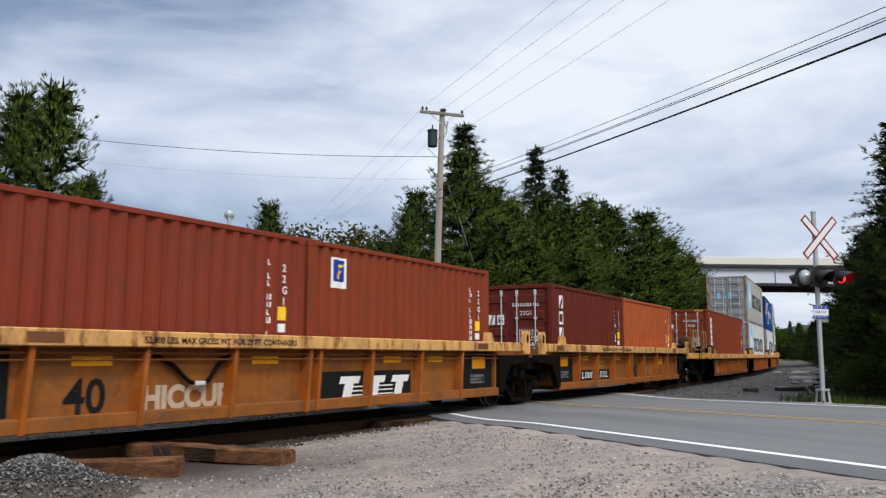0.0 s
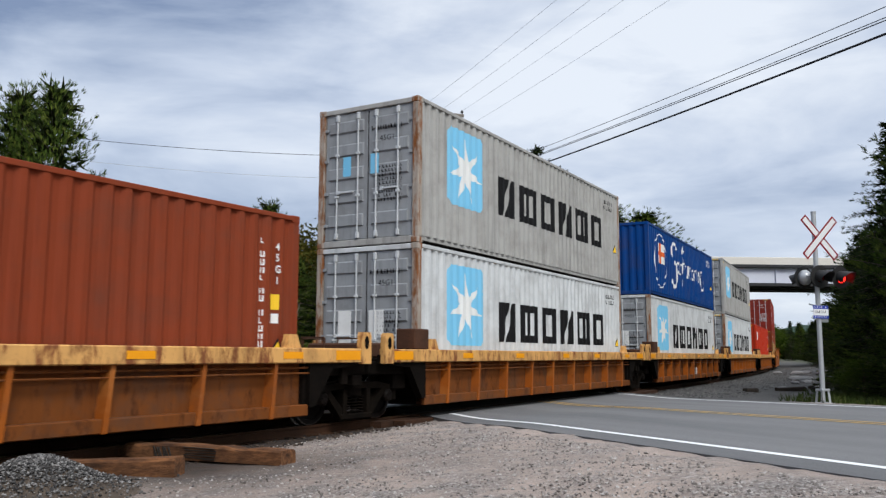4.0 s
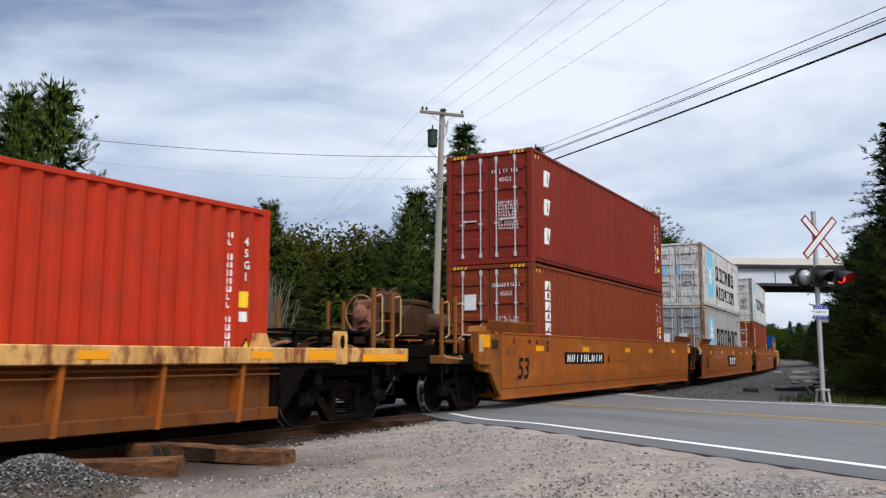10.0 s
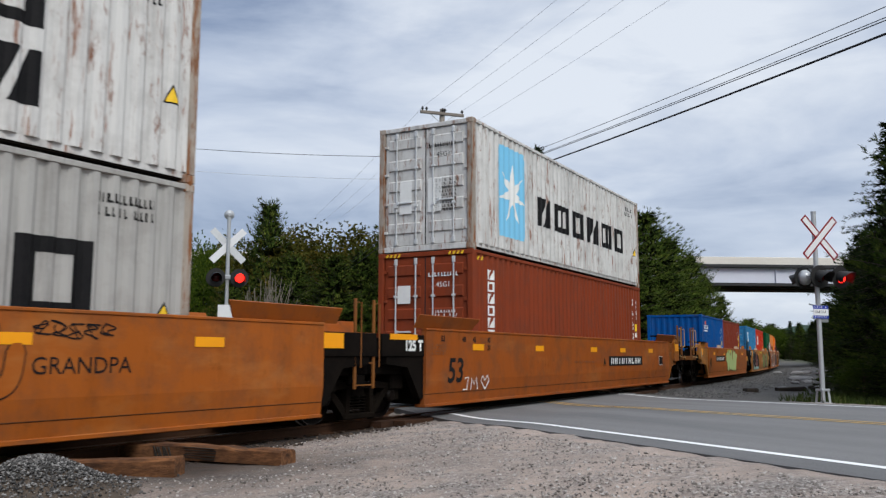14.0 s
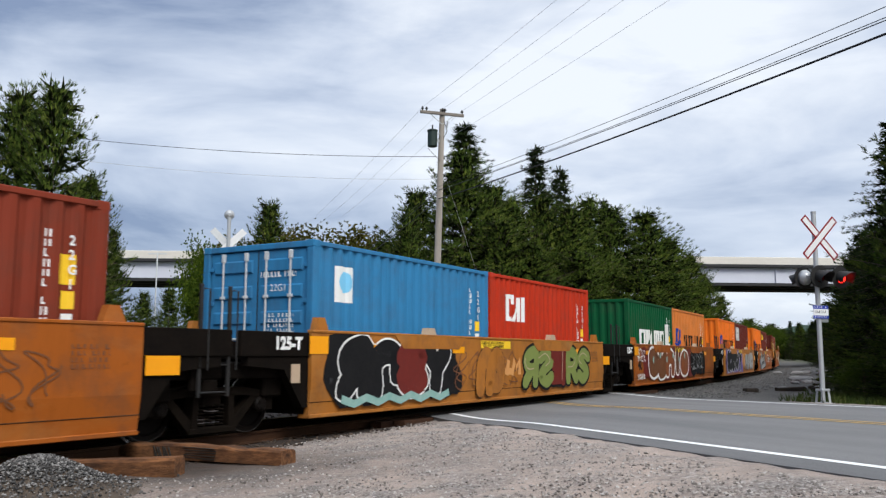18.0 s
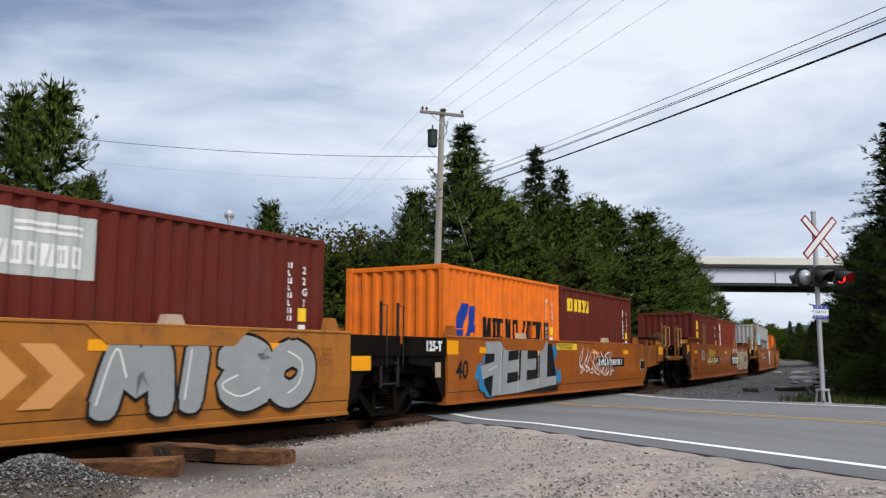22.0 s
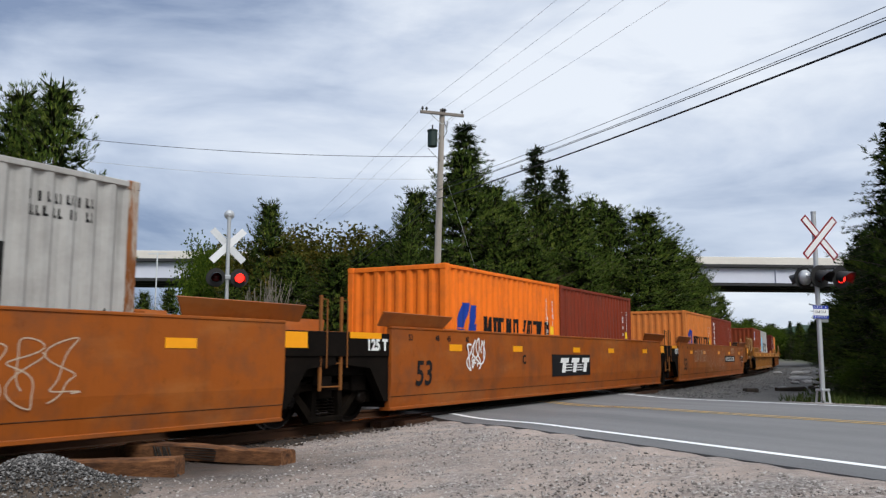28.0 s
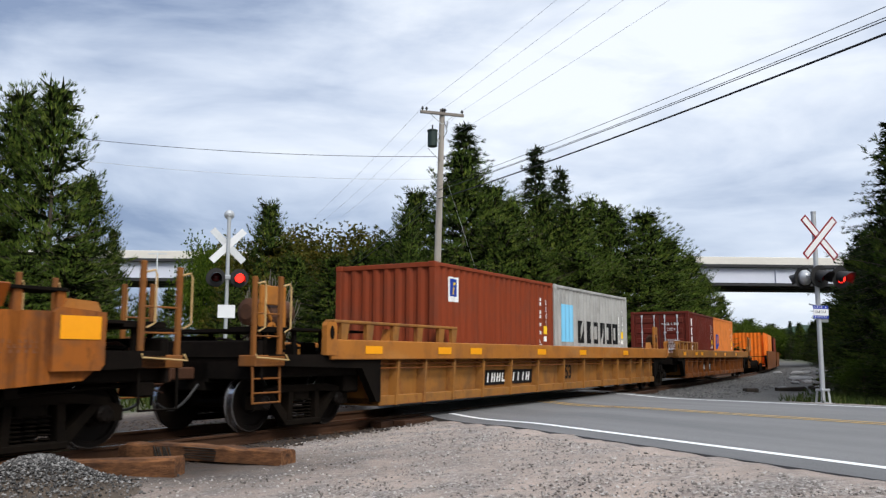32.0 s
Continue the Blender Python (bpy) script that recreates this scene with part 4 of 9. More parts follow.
def add_truck(unit, x):
    """A two-axle truck under a car at x."""
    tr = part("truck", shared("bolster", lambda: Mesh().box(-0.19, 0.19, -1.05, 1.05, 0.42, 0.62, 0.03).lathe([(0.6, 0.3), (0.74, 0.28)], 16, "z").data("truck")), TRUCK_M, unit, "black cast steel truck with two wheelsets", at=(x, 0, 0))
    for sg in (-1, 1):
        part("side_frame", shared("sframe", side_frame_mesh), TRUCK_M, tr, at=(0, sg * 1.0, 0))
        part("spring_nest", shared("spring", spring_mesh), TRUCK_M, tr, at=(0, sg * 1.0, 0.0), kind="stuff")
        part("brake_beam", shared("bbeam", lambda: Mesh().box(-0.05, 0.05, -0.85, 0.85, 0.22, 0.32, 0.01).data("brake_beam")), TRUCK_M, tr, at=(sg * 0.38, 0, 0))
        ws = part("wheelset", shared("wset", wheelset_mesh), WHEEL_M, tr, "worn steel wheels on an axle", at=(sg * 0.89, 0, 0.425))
        WHEELSETS.append((ws, sg * 0.89, unit))
        for s2 in (-1, 1):
            part("tread", shared("tread", lambda: Mesh().lathe([(-0.042, 0.4535), (-0.036, 0.427), (0.064, 0.4205), (0.0665, 0.405)], 36).uncapped().data("tread")), TREAD_M, tr, "polished wheel tread", at=Matrix.Translation((sg * 0.89, s2 * 0.753, 0.425)) @ (Matrix.Identity(4) if s2 > 0 else Matrix.Diagonal((1, -1, 1, 1))))
    return tr


def coupler_mesh():
    m = Mesh().box(0.0, 0.75, -0.09, 0.09, -0.09, 0.09, 0.02).box(0.70, 0.98, -0.16, 0.14, -0.17, 0.15, 0.03).box(0.95, 1.12, -0.14, -0.02, -0.13, 0.12, 0.03)
    m.rod((0.5, 0.0, -0.1), (0.35, -0.9, -0.22), 0.014, 6)
    return m.data("coupler")


def hose_mesh():
    pts = [(0.1 + 0.75 * k / 8, 0.28, 0.0 - 0.34 * math.sin(math.pi * min(1.0, k / 8 * 0.75))) for k in range(9)]
    return Mesh().pipe(pts, 0.022, 7).data("air_hose")

# ---------------- well cars ----------------
# half lengths: deep well, articulation pitch / 2, coupler face; heights: well floor, side foot, side top
KINDS = {
    "ribbed40": dict(hb=6.15, art=7.775, end=9.85, floor=0.385, foot=0.22, top=1.24, chord=0.23, reach=7.45, truck=1.75, sheet=0.0),
    "tall40": dict(hb=6.15, art=7.85, end=9.85, floor=0.385, foot=0.28, top=1.42, chord=0.20, reach=7.4, truck=2.1, sheet=0.0),
    "smooth40": dict(hb=6.45, art=7.975, end=10.6, floor=0.38, foot=0.24, top=1.47, chord=0.0, reach=6.45, truck=2.8, sheet=2.0),
    "smooth53": dict(hb=8.5, art=9.95, end=11.75, floor=0.52, foot=0.24, top=1.59, chord=0.0, reach=8.5, truck=2.35, sheet=2.0),
    "low53": dict(hb=8.5, art=9.95, end=11.75, floor=0.40, foot=0.24, top=1.59, chord=0.0, reach=8.5, truck=2.5, sheet=2.0),
    "ribbed53": dict(hb=8.3, art=9.95, end=12.2, floor=0.40, foot=0.27, top=1.38, chord=0.32, reach=9.75, truck=2.3, sheet=0.0),
}


def side_panel_mesh(k, kind):
    hb, foot, top = k["hb"], k["foot"], k["top"]
    m = Mesh()
    if k["chord"]:
        zc = top - k["chord"]
        m.profile([(-1.270, zc + 0.01), (-1.270, foot + 0.16), (-1.235, foot + 0.16), (-1.235, zc + 0.01)], -hb, hb)
    else:
        # smooth sheet with a crease and cut lower corners
        sec = [(-1.50, top), (-1.50, 0.66), (-1.455, foot), (-1.37, foot), (-1.40, 0.66), (-1.40, top)]
        n = len(sec)
        xs = [(-hb, 0.0), (hb, 0.0)]
        v = [(x, y, z) for x, _ in xs for y, z in sec]
        f = [(i, (i + 1) % n, (i + 1) % n + n, i + n) for i in range(n)] + [tuple(range(n)), tuple(range(2 * n - 1, n - 1, -1))]
        m.add(v, f)
        m.box(-hb, hb, -1.515, -1.40, top - 0.001, top + 0.045, 0.01)
        m.box(-hb, hb, -1.475, -1.25, foot - 0.06, foot + 0.001, 0.01)
    return m.data("side_panel")


def end_frame_mesh(k, out, art, ochre):
    """The end of a car beyond the well, over the truck: sill, deck, arms."""
    hb, top = k["hb"], k["top"]
    m = Mesh()
    xe = out - 0.12 if art else out - 0.95
    deck = 1.08 if k["chord"] else 1.12
    m.box(hb - 0.05, xe, -0.38, 0.38, 0.72, deck - 0.04, 0.02)
    m.box(hb - 0.05, xe - (0.25 if art else 0.0), -1.30, 1.30, deck - 0.05, deck, 0.01)
    for sg in (-1, 1):
        y0, y1 = (sg * 1.44, sg * 1.30) if sg < 0 else (sg * 1.30, sg * 1.44)
        m.prism([(hb, 0.35), (hb + 0.12, 0.35), (hb + 0.55, 0.92), (xe - 0.1, 0.98), (xe - 0.1, deck + 0.06), (hb, deck + 0.06)], y0, y1)
    if not art:
        m.box(xe - 0.06, xe, -1.40, 1.40, 0.78, deck + 0.02, 0.01)
        m.box(xe - 0.5, xe, -0.3, 0.3, 0.60, 0.98, 0.02)
    return m


def end_sheet_mesh(k, out, art, side):
    """The side of a smooth car carried on over the truck: a sill between units, a cut-out plate at a free end."""
    hb, top = k["hb"], k["top"]
    m = Mesh()
    for sg in (side,):
        y0, y1 = sorted((sg * 1.47, sg * 1.38))
        if art:
            m.box(hb + 0.01, out - 0.05, y0, y1, 1.11, min(top, 1.50), 0.012)
        else:
            xe = out - k["sheet"]
            m.prism([(hb + 0.005, top), (hb + 0.005, 0.30), (hb + 0.12, 0.33), (hb + 0.5, 0.76), (xe - 0.2, 0.84), (xe - 0.02, 0.98), (xe, 1.06), (xe, top + 0.02)], y0, y1)
    return m


def underframe_mesh(k, out, art):
    """Bolster, draft sill, brake rigging and reservoirs in the dark over the truck."""
    hb = k["hb"]
    xe = out - (0.03 if art else 0.98)
    m = Mesh().box(hb + 0.02, xe, -1.27, 1.27, 0.80, 1.03, 0.02)
    m.box(hb + 0.3, hb + 0.7, -1.2, 1.2, 0.52, 0.82, 0.03).rod((hb + 0.35, -1.0, 0.62), (hb + 0.35, 0.9, 0.62), 0.14, 12)
    for y in (-1.05, -0.7, 0.6):
        m.pipe([(hb + 0.05, y, 0.72), (hb + 0.6, y - 0.1, 0.66), (xe - 0.2, y, 0.76)], 0.025, 6)
    m.box(xe - 0.35, xe - 0.1, -1.3, -0.9, 0.62, 0.80, 0.02).box(hb + 0.9, hb + 1.05, -1.34, -1.26, 0.66, 1.0, 0.01)
    return m


def reflector(unit, x, z, w=0.5, h=0.13, y=-1.503):
    part("reflector", shared(("refl", w, h), lambda: Mesh().box(-w / 2, w / 2, -0.004, 0.0, -h / 2, h / 2).data("reflector")), REFL_D, unit, "amber reflector patch", at=(x, y, z))


def board(unit, x0, z0, x1, z1, bars, y=-1.503, lean=0.05, split=None):
    """A black board with plain white blocks in place of its mark."""
    bd = part("number_board", Mesh().box(x0, x1, y - 0.004, y, z0, z1), BLACK_D, unit, "black painted board")
    h = (z1 - z0)
    w = (x1 - x0) * 0.9 / bars
    polys = []
    rng = random.Random(int(x0 * 100))
    for i in range(bars):
        if split is not None and i == split:
            continue
        a, b0, bw, bh = x0 + (x1 - x0) * 0.05 + i * w, z0 + h * 0.18, w * 0.72, h * 0.62
        t, form = bw * 0.32, rng.randrange(4)
        polys.append(rect(a, b0, a + t, b0 + bh, lean) if form else rect(a + bw * 0.34, b0, a + bw * 0.66, b0 + bh, lean))
        if form in (1, 2):
            polys.append(rect(a + bw - t, b0, a + bw, b0 + bh, lean))
        if form in (2, 3):
            polys.append(rect(a + t, b0 + bh * (0.4 if form == 2 else 0.0), a + bw - t * (form == 2), b0 + bh * (0.6 if form == 2 else 0.22), lean * 0.2))
    part("board_print", decal_mesh(polys, None, 0.003, y - 0.004), WHITE_D, bd, "plain white blocks", kind="stuff")


def logo_board(unit, x0, z0, x1, z1, y=-1.503, ground=True):
    """A black panel with three slanting white shapes and speed lines."""
    bd = part("logo_board", Mesh().box(x0, x1, y - 0.004, y, z0, z1), BLACK_D, unit, "black logo panel with slanting white shapes") if ground else unit
    w, h = x1 - x0, z1 - z0
    polys = []
    for i in range(3):
        a = x0 + w * (0.10 + 0.28 * i)
        polys += [rect(a + w * 0.10, z0 + h * 0.62, a + w * 0.30, z0 + h * 0.84, w * 0.02), rect(a + w * 0.13, z0 + h * 0.16, a + w * 0.22, z0 + h * 0.62, w * 0.03)]
        if i:
            polys += [rect(a - w * 0.06, z0 + h * (0.24 + 0.13 * j), a + w * 0.12, z0 + h * (0.28 + 0.13 * j)) for j in range(3)]
    part("logo_shape", decal_mesh(polys, None, 0.003, y - 0.004), WHITE_D, bd, "white slanting shapes")


def sign_text(unit, text, x, z, size, material=BLACK_D, y=-1.506, shear=0.0, bold=0.012, label="painted lettering"):
    part("lettering", lettering(text, size, shear, bold), material, unit, label, at=(x, y, z))


def small_print(unit, x, z, w, h, rows, material, seed, y=-1.506):
    part("small_print", decal_mesh(code_bars(x, z, w, h, rows, random.Random(seed)), None, 0.0, y), material, unit, "lines of small plain marks", kind="stuff")


def blob(cx, cz, rx, rz, seed, n=22, rough=0.22):
    rng = random.Random(seed)
    ph = [rng.uniform(0, math.tau) for _ in range(4)]
    out = []
    for k in range(n):
        a = k * math.tau / n
        r = 1 + rough * (0.5 * math.sin(2 * a + ph[0]) + 0.45 * math.sin(3 * a + ph[1]) + 0.35 * math.sin(5 * a + ph[2]))
        q = 1.0 / max(abs(math.cos(a)), abs(math.sin(a))) ** 0.45
        out.append((cx + rx * r * q * math.cos(a), cz + rz * r * q * math.sin(a)))
    return out


def fan(poly):
    """Splits an outline into triangles round its middle."""
    cx, cz = sum(p[0] for p in poly) / len(poly), sum(p[1] for p in poly) / len(poly)
    return [[(cx, cz), a, b] for a, b in zip(poly, poly[1:] + poly[:1])]


def ribbon(pts, w):
    """A strip of quads along a line, w wide, mitred at its bends."""
    n = len(pts)
    rows = []
    for i, (px, pz) in enumerate(pts):
        ax, az = pts[max(i - 1, 0)]
        bx, bz = pts[min(i + 1, n - 1)]
        d = math.hypot(bx - ax, bz - az) or 1.0
        nx, nz = -(bz - az) / d * w / 2, (bx - ax) / d * w / 2
        rows.append(((px - nx, pz - nz), (px + nx, pz + nz)))
    return [[a[0], b[0], b[1], a[1]] for a, b in zip(rows, rows[1:])]


def smooth_line(pts, k=5):
    """A curve through the points."""
    if len(pts) < 3:
        return list(pts)
    out = []
    for i in range(len(pts) - 1):
        p0, p1, p2, p3 = pts[max(i - 1, 0)], pts[i], pts[i + 1], pts[min(i + 2, len(pts) - 1)]
        for q in range(k):
            t = q / k
            out.append(tuple(0.5 * (2 * b + (c - a) * t + (2 * a - 5 * b + 4 * c - d) * t * t + (3 * b - a - 3 * c + d) * t ** 3) for a, b, c, d in zip(p0, p1, p2, p3)))
    return out + [pts[-1]]


# sprayed forms, each in a cell one wide and one high
FORMS = {
    "bend": [[(0.88, 0.80), (0.55, 0.96), (0.18, 0.76), (0.48, 0.50), (0.84, 0.28), (0.50, 0.05), (0.10, 0.20)]],
    "arch": [[(0.16, 0.02), (0.14, 0.68), (0.48, 0.96), (0.84, 0.68), (0.86, 0.02)]],
    "loop": [[(0.24, 0.02), (0.22, 0.94), (0.66, 0.92), (0.86, 0.70), (0.64, 0.46), (0.28, 0.46)], [(0.50, 0.46), (0.88, 0.03)]],
    "hook": [[(0.20, 0.96), (0.14, 0.34), (0.44, 0.05), (0.80, 0.16), (0.86, 0.62)]],
    "cross": [[(0.52, 0.02), (0.48, 0.97)], [(0.06, 0.70), (0.94, 0.74)]],
    "comb": [[(0.20, 0.0), (0.20, 1.0)], [(0.20, 0.90), (0.96, 0.90)], [(0.20, 0.50), (0.86, 0.50)], [(0.20, 0.10), (0.98, 0.10)]],
    "zag": [[(0.08, 0.02), (0.22, 0.95), (0.50, 0.40), (0.74, 0.95), (0.94, 0.02)]],
    "foot": [[(0.22, 1.0), (0.22, 0.10), (0.96, 0.10)]],
    "ring": [[(0.5, 0.93), (0.18, 0.72), (0.16, 0.28), (0.5, 0.06), (0.82, 0.28), (0.84, 0.72), (0.5, 0.93)]],
    "fork": [[(0.5, 0.02), (0.5, 0.52), (0.14, 0.96)], [(0.5, 0.50), (0.88, 0.96)]],
    "bar": [[(0.5, 0.03), (0.46, 0.95)]],
}


def graffiti(unit, x0, x1, z0, z1, forms, fill, edge, seed, back=None, light=None, y=-1.503, label="spray-painted tag of swelling shapes", w=0.36, rim=0.07, curved=True, lean=0.06):
    """A sprayed piece: swelling abstract forms, each with an outline, a fill and inner strokes, on a cloud of colour."""
    rng = random.Random(seed)
    n = len(forms)
    cw, h = (x1 - x0) / n, z1 - z0
    pad = (w * cw + rim) / 2

    def clampz(poly):
        return [(px, min(max(pz, z0), z1)) for px, pz in poly]
    if back:
        for i in range(n + 1):
            cx = x0 + cw * i + rng.uniform(-0.1, 0.1)
            part("backing_cloud", decal_mesh(fan(clampz(blob(cx, (z0 + z1) / 2 + rng.uniform(-0.08, 0.08), cw * 0.62, h * 0.50, seed + i, rough=0.3))), None, 0.001 + 0.0004 * (i % 3), y), back, unit, "sprayed cloud behind the forms")
    for i, nm in enumerate(forms):
        sx, dz = rng.uniform(1.0, 1.16), rng.uniform(-0.03, 0.03) * h
        root = None
        for j, line in enumerate(FORMS[nm]):
            pts = []
            for u, v in (smooth_line(line) if curved else line):
                u, v = (1 - u if i % 2 == 0 else u), (1 - v if i % 3 == 1 else v)
                px = x0 + cw * (i + 0.5 + (u - 0.5) * sx) + lean * (v - 0.5)
                pz = z0 + pad + v * (h - 2 * pad) + dz
                pts.append((px, pz))
            lift = 0.0026 + 0.0004 * ((2 * i + j) % 6)
            lo = decal_mesh([clampz(p) for p in ribbon(pts, w * cw + rim)] + [clampz(blob(*pts[q], (w * cw + rim) / 2.3, (w * cw + rim) / 2.3, 3, 12, 0.08)) for q in ((0, -1) if curved else ())], None, lift, y, 5e-5)
            if root is None:
                root = part("graffiti", lo, edge, unit, label, kind="stuff")
            else:
                part("outline", lo, edge, root, kind="stuff")
            hi = decal_mesh(ribbon(pts, w * cw) + [blob(*pts[q], w * cw / 2.3, w * cw / 2.3, 3, 12, 0.08) for q in ((0, -1) if curved else ())], None, lift + 0.003, y, 5e-5)
            part("fill", hi, fill if not isinstance(fill, tuple) else fill[i % len(fill)], root, kind="stuff")
            if light and j == 0:
                m = max(2, len(pts) // 2)
                part("highlight", decal_mesh(ribbon([(px - w * cw * 0.26, pz + 0.01) for px, pz in pts[len(pts) - m:]], 0.022), None, lift + 0.0056, y), light, root, kind="stuff")


def scribble(unit, x0, x1, z0, z1, n, material, seed, w=0.018, y=-1.506):
    """A thin sprayed scrawl."""
    rng = random.Random(seed)
    polys = []
    for i in range(n):
        cx = x0 + (x1 - x0) * (i + 0.5) / n
        rw, rh = (x1 - x0) / n * 0.8, (z1 - z0) * 0.48
        ph, fr = rng.uniform(0, math.tau), rng.choice([2, 3, 3])
        p2, hs = rng.uniform(0, math.tau), rng.uniform(0.8, 1.0)
        pts = [(cx + rw * (0.45 * math.sin(fr * u * math.tau / 48 + ph) + 0.2 * math.sin(5 * u * math.tau / 48 + p2)), (z0 + z1) / 2 + rh * hs * (0.8 * math.cos(u * math.tau / 39 + ph * 0.7) + 0.2 * math.sin(u * math.tau / 17 + p2))) for u in range(46)]
        polys += ribbon(pts, w)
    part("scrawl", decal_mesh(polys, None, 0.0, y, 1e-5), material, unit, "thin sprayed scrawl", kind="stuff")


def spiky_scrawl(unit, x0, x1, z0, z1, n, material, seed, w=0.02, y=-1.506):
    """Tall thin sprayed strokes that rise, turn back sharply and sweep off at the foot."""
    rng = random.Random(seed)
    polys, cw = [], (x1 - x0) / n
    for i in range(n):
        cx, lean = x0 + cw * i, rng.uniform(-0.25, 0.35)
        top, foot, mid = z1 - rng.uniform(0, 0.25), z0 + rng.uniform(0, 0.3), (z0 + z1) / 2 + rng.uniform(-0.15, 0.15)
        stem = [(cx - lean * 0.4, foot), (cx + lean * 0.2, mid), (cx + 0.16 + lean * 0.5, top)]
        turn = [(cx + 0.2 + lean * 0.5, top), (cx + cw * rng.uniform(0.7, 1.3), mid + 0.2), (cx + cw * rng.uniform(0.1, 0.5), mid - 0.05), (cx + cw * rng.uniform(0.9, 1.5), mid - 0.2), (cx + cw * rng.uniform(0.2, 0.8), foot)]
        for line in (stem, turn) if i % 3 else (stem, turn[:3], [turn[2], (cx + cw * 1.7, foot + 0.12), (cx + cw * 1.9, mid - 0.25)]):
            polys += ribbon(smooth_line(line) if line is not stem else line, w)
    part("scrawl", decal_mesh(polys, None, 0.0, y, 1e-5), material, unit, "tall thin sprayed scrawl", kind="stuff")


def ladder(unit, x, y, z0, z1, material, w=0.42, label="ladder with bent grab rails"):
    m = Mesh()
    for dx in (0, w):
        m.box(x + dx - 0.025, x + dx + 0.025, y - 0.02, y + 0.02, z0, z1, 0.005)
        m.pipe([(x + dx + 0.03, y - 0.02, z1 - 0.06), (x + dx + 0.1, y - 0.05, z1 - 0.06), (x + dx + 0.1, y - 0.05, z0 + 0.35)], 0.012, 6)
    k = z0 + 0.06
    while k < z1 - 0.5:
        m.rod((x, y, k), (x + w, y, k), 0.012, 6)
        k += 0.36
    part("ladder", m, material, unit, label)


def end_gear(unit, xe, sg, material, seed, rail=True, hb=7.0, flat=True):
    """Hand brake gear, ladders, rails, steps and hoses on a free end; sg: which end."""
    rng = random.Random(seed)
    for s2 in (-1, 1):
        if rail:
            outer, inner = xe + sg * 0.13, xe - sg * 0.42
            post = part("ladder", Mesh().box(outer - 0.035, outer + 0.035, s2 * 1.36 - 0.03, s2 * 1.36 + 0.03, 0.98, 2.24, 0.008), material, unit, "worn ochre ladder post")
            part("post", Mesh().box(inner - 0.035, inner + 0.035, s2 * 1.36 - 0.03, s2 * 1.36 + 0.03, 0.98, 2.28, 0.008), material, post)
            for x in (outer, inner):
                part("grab_rail", Mesh().pipe([(x + 0.02, s2 * 1.40, 2.14), (x + 0.11, s2 * 1.44, 2.17), (x + 0.13, s2 * 1.45, 2.11), (x + 0.13, s2 * 1.45, 1.52), (x + 0.04, s2 * 1.41, 1.46)], 0.014, 6), GRAB_Y, post, "pale bent grab rail")
            for z in (1.40, 1.72):
                part("rung", Mesh().rod((outer, s2 * 1.37, z), (inner, s2 * 1.37, z), 0.013, 6), material, post)
            x0, x1 = sorted((outer + sg * 0.04, inner - sg * 0.04))
            part("step", Mesh().box(x0, x1, *sorted((s2 * 1.12, s2 * 1.44)), 0.97, 1.13, 0.012), material, post, "worn ochre step box")
            part("step_rim", Mesh().pipe([(x0, s2 * 1.45, 1.14), (x0 - 0.02, s2 * 1.49, 1.10), (x1 + 0.02, s2 * 1.49, 1.06), (x1, s2 * 1.45, 1.14)], 0.012, 6), GRAB_Y, post, "bent pale rod")
            g = Mesh().pipe([(x0 + 0.03, s2 * 1.36, 1.0), (x0 + 0.03, s2 * 1.38, 0.46), (x1 - 0.03, s2 * 1.38, 0.46), (x1 - 0.03, s2 * 1.36, 1.0)], 0.020, 6)
            part("stirrup", g, WELL_POST if hb == 8.3 else GRIME_SHADE, post, "bent stirrup step")
            if hb == 8.3:
                for z in (0.60, 0.80):
                    part("rung", Mesh().rod((x0 + 0.03, s2 * 1.38, z), (x1 - 0.03, s2 * 1.38, z), 0.013, 6), WELL_POST, post)
    # walkway, gear and reservoir over the truck
    xa, xb = sorted((sg * (hb + 0.3), xe))
    w = Mesh().box(xa, xb, -1.30, -0.75, 1.50, 1.54, 0.005).box(xa, xb, 0.75, 1.30, 1.50, 1.54, 0.005)
    w.box(*sorted((xe - sg * 0.62, xe)), -1.30, 1.30, 1.46, 1.51, 0.005).box(*sorted((xe - sg * 0.1, xe + sg * 0.02)), -1.35, 1.35, 1.08, 1.34, 0.02)
    for q in range(4):
        x = xa + (xb - xa) * (q + 0.4) / 4
        for y in (-1.2, 1.2):
            w.box(x - 0.03, x + 0.03, y - 0.03, y + 0.03, 1.08, 1.50)
    part("walkway", w, GRIME_SHADE, unit, "black end walkway on short posts")
    gear = Mesh()
    for q in range(9):
        x, y = rng.uniform(xa + 0.15, xb - 0.3), rng.uniform(-1.1, 0.9)
        a, b, c = rng.uniform(0.05, 0.2), rng.uniform(0.05, 0.2), rng.uniform(0.1, 0.34)
        gear.box(x - a, x + a, y - b, y + b, 1.09, 1.12 + c, 0.02)
    for q in range(4):
        y = rng.uniform(-1.2, 0.6)
        gear.pipe([(xa + 0.1, y, 1.14), (xa + (xb - xa) * 0.4, y + 0.1, 1.14 + rng.uniform(0.1, 0.4)), (xb - 0.1, y - 0.1, 1.2)], 0.022, 6)
    part("brake_gear", gear, GRIME_SHADE, unit, "sooty brake valves, levers and pipes")
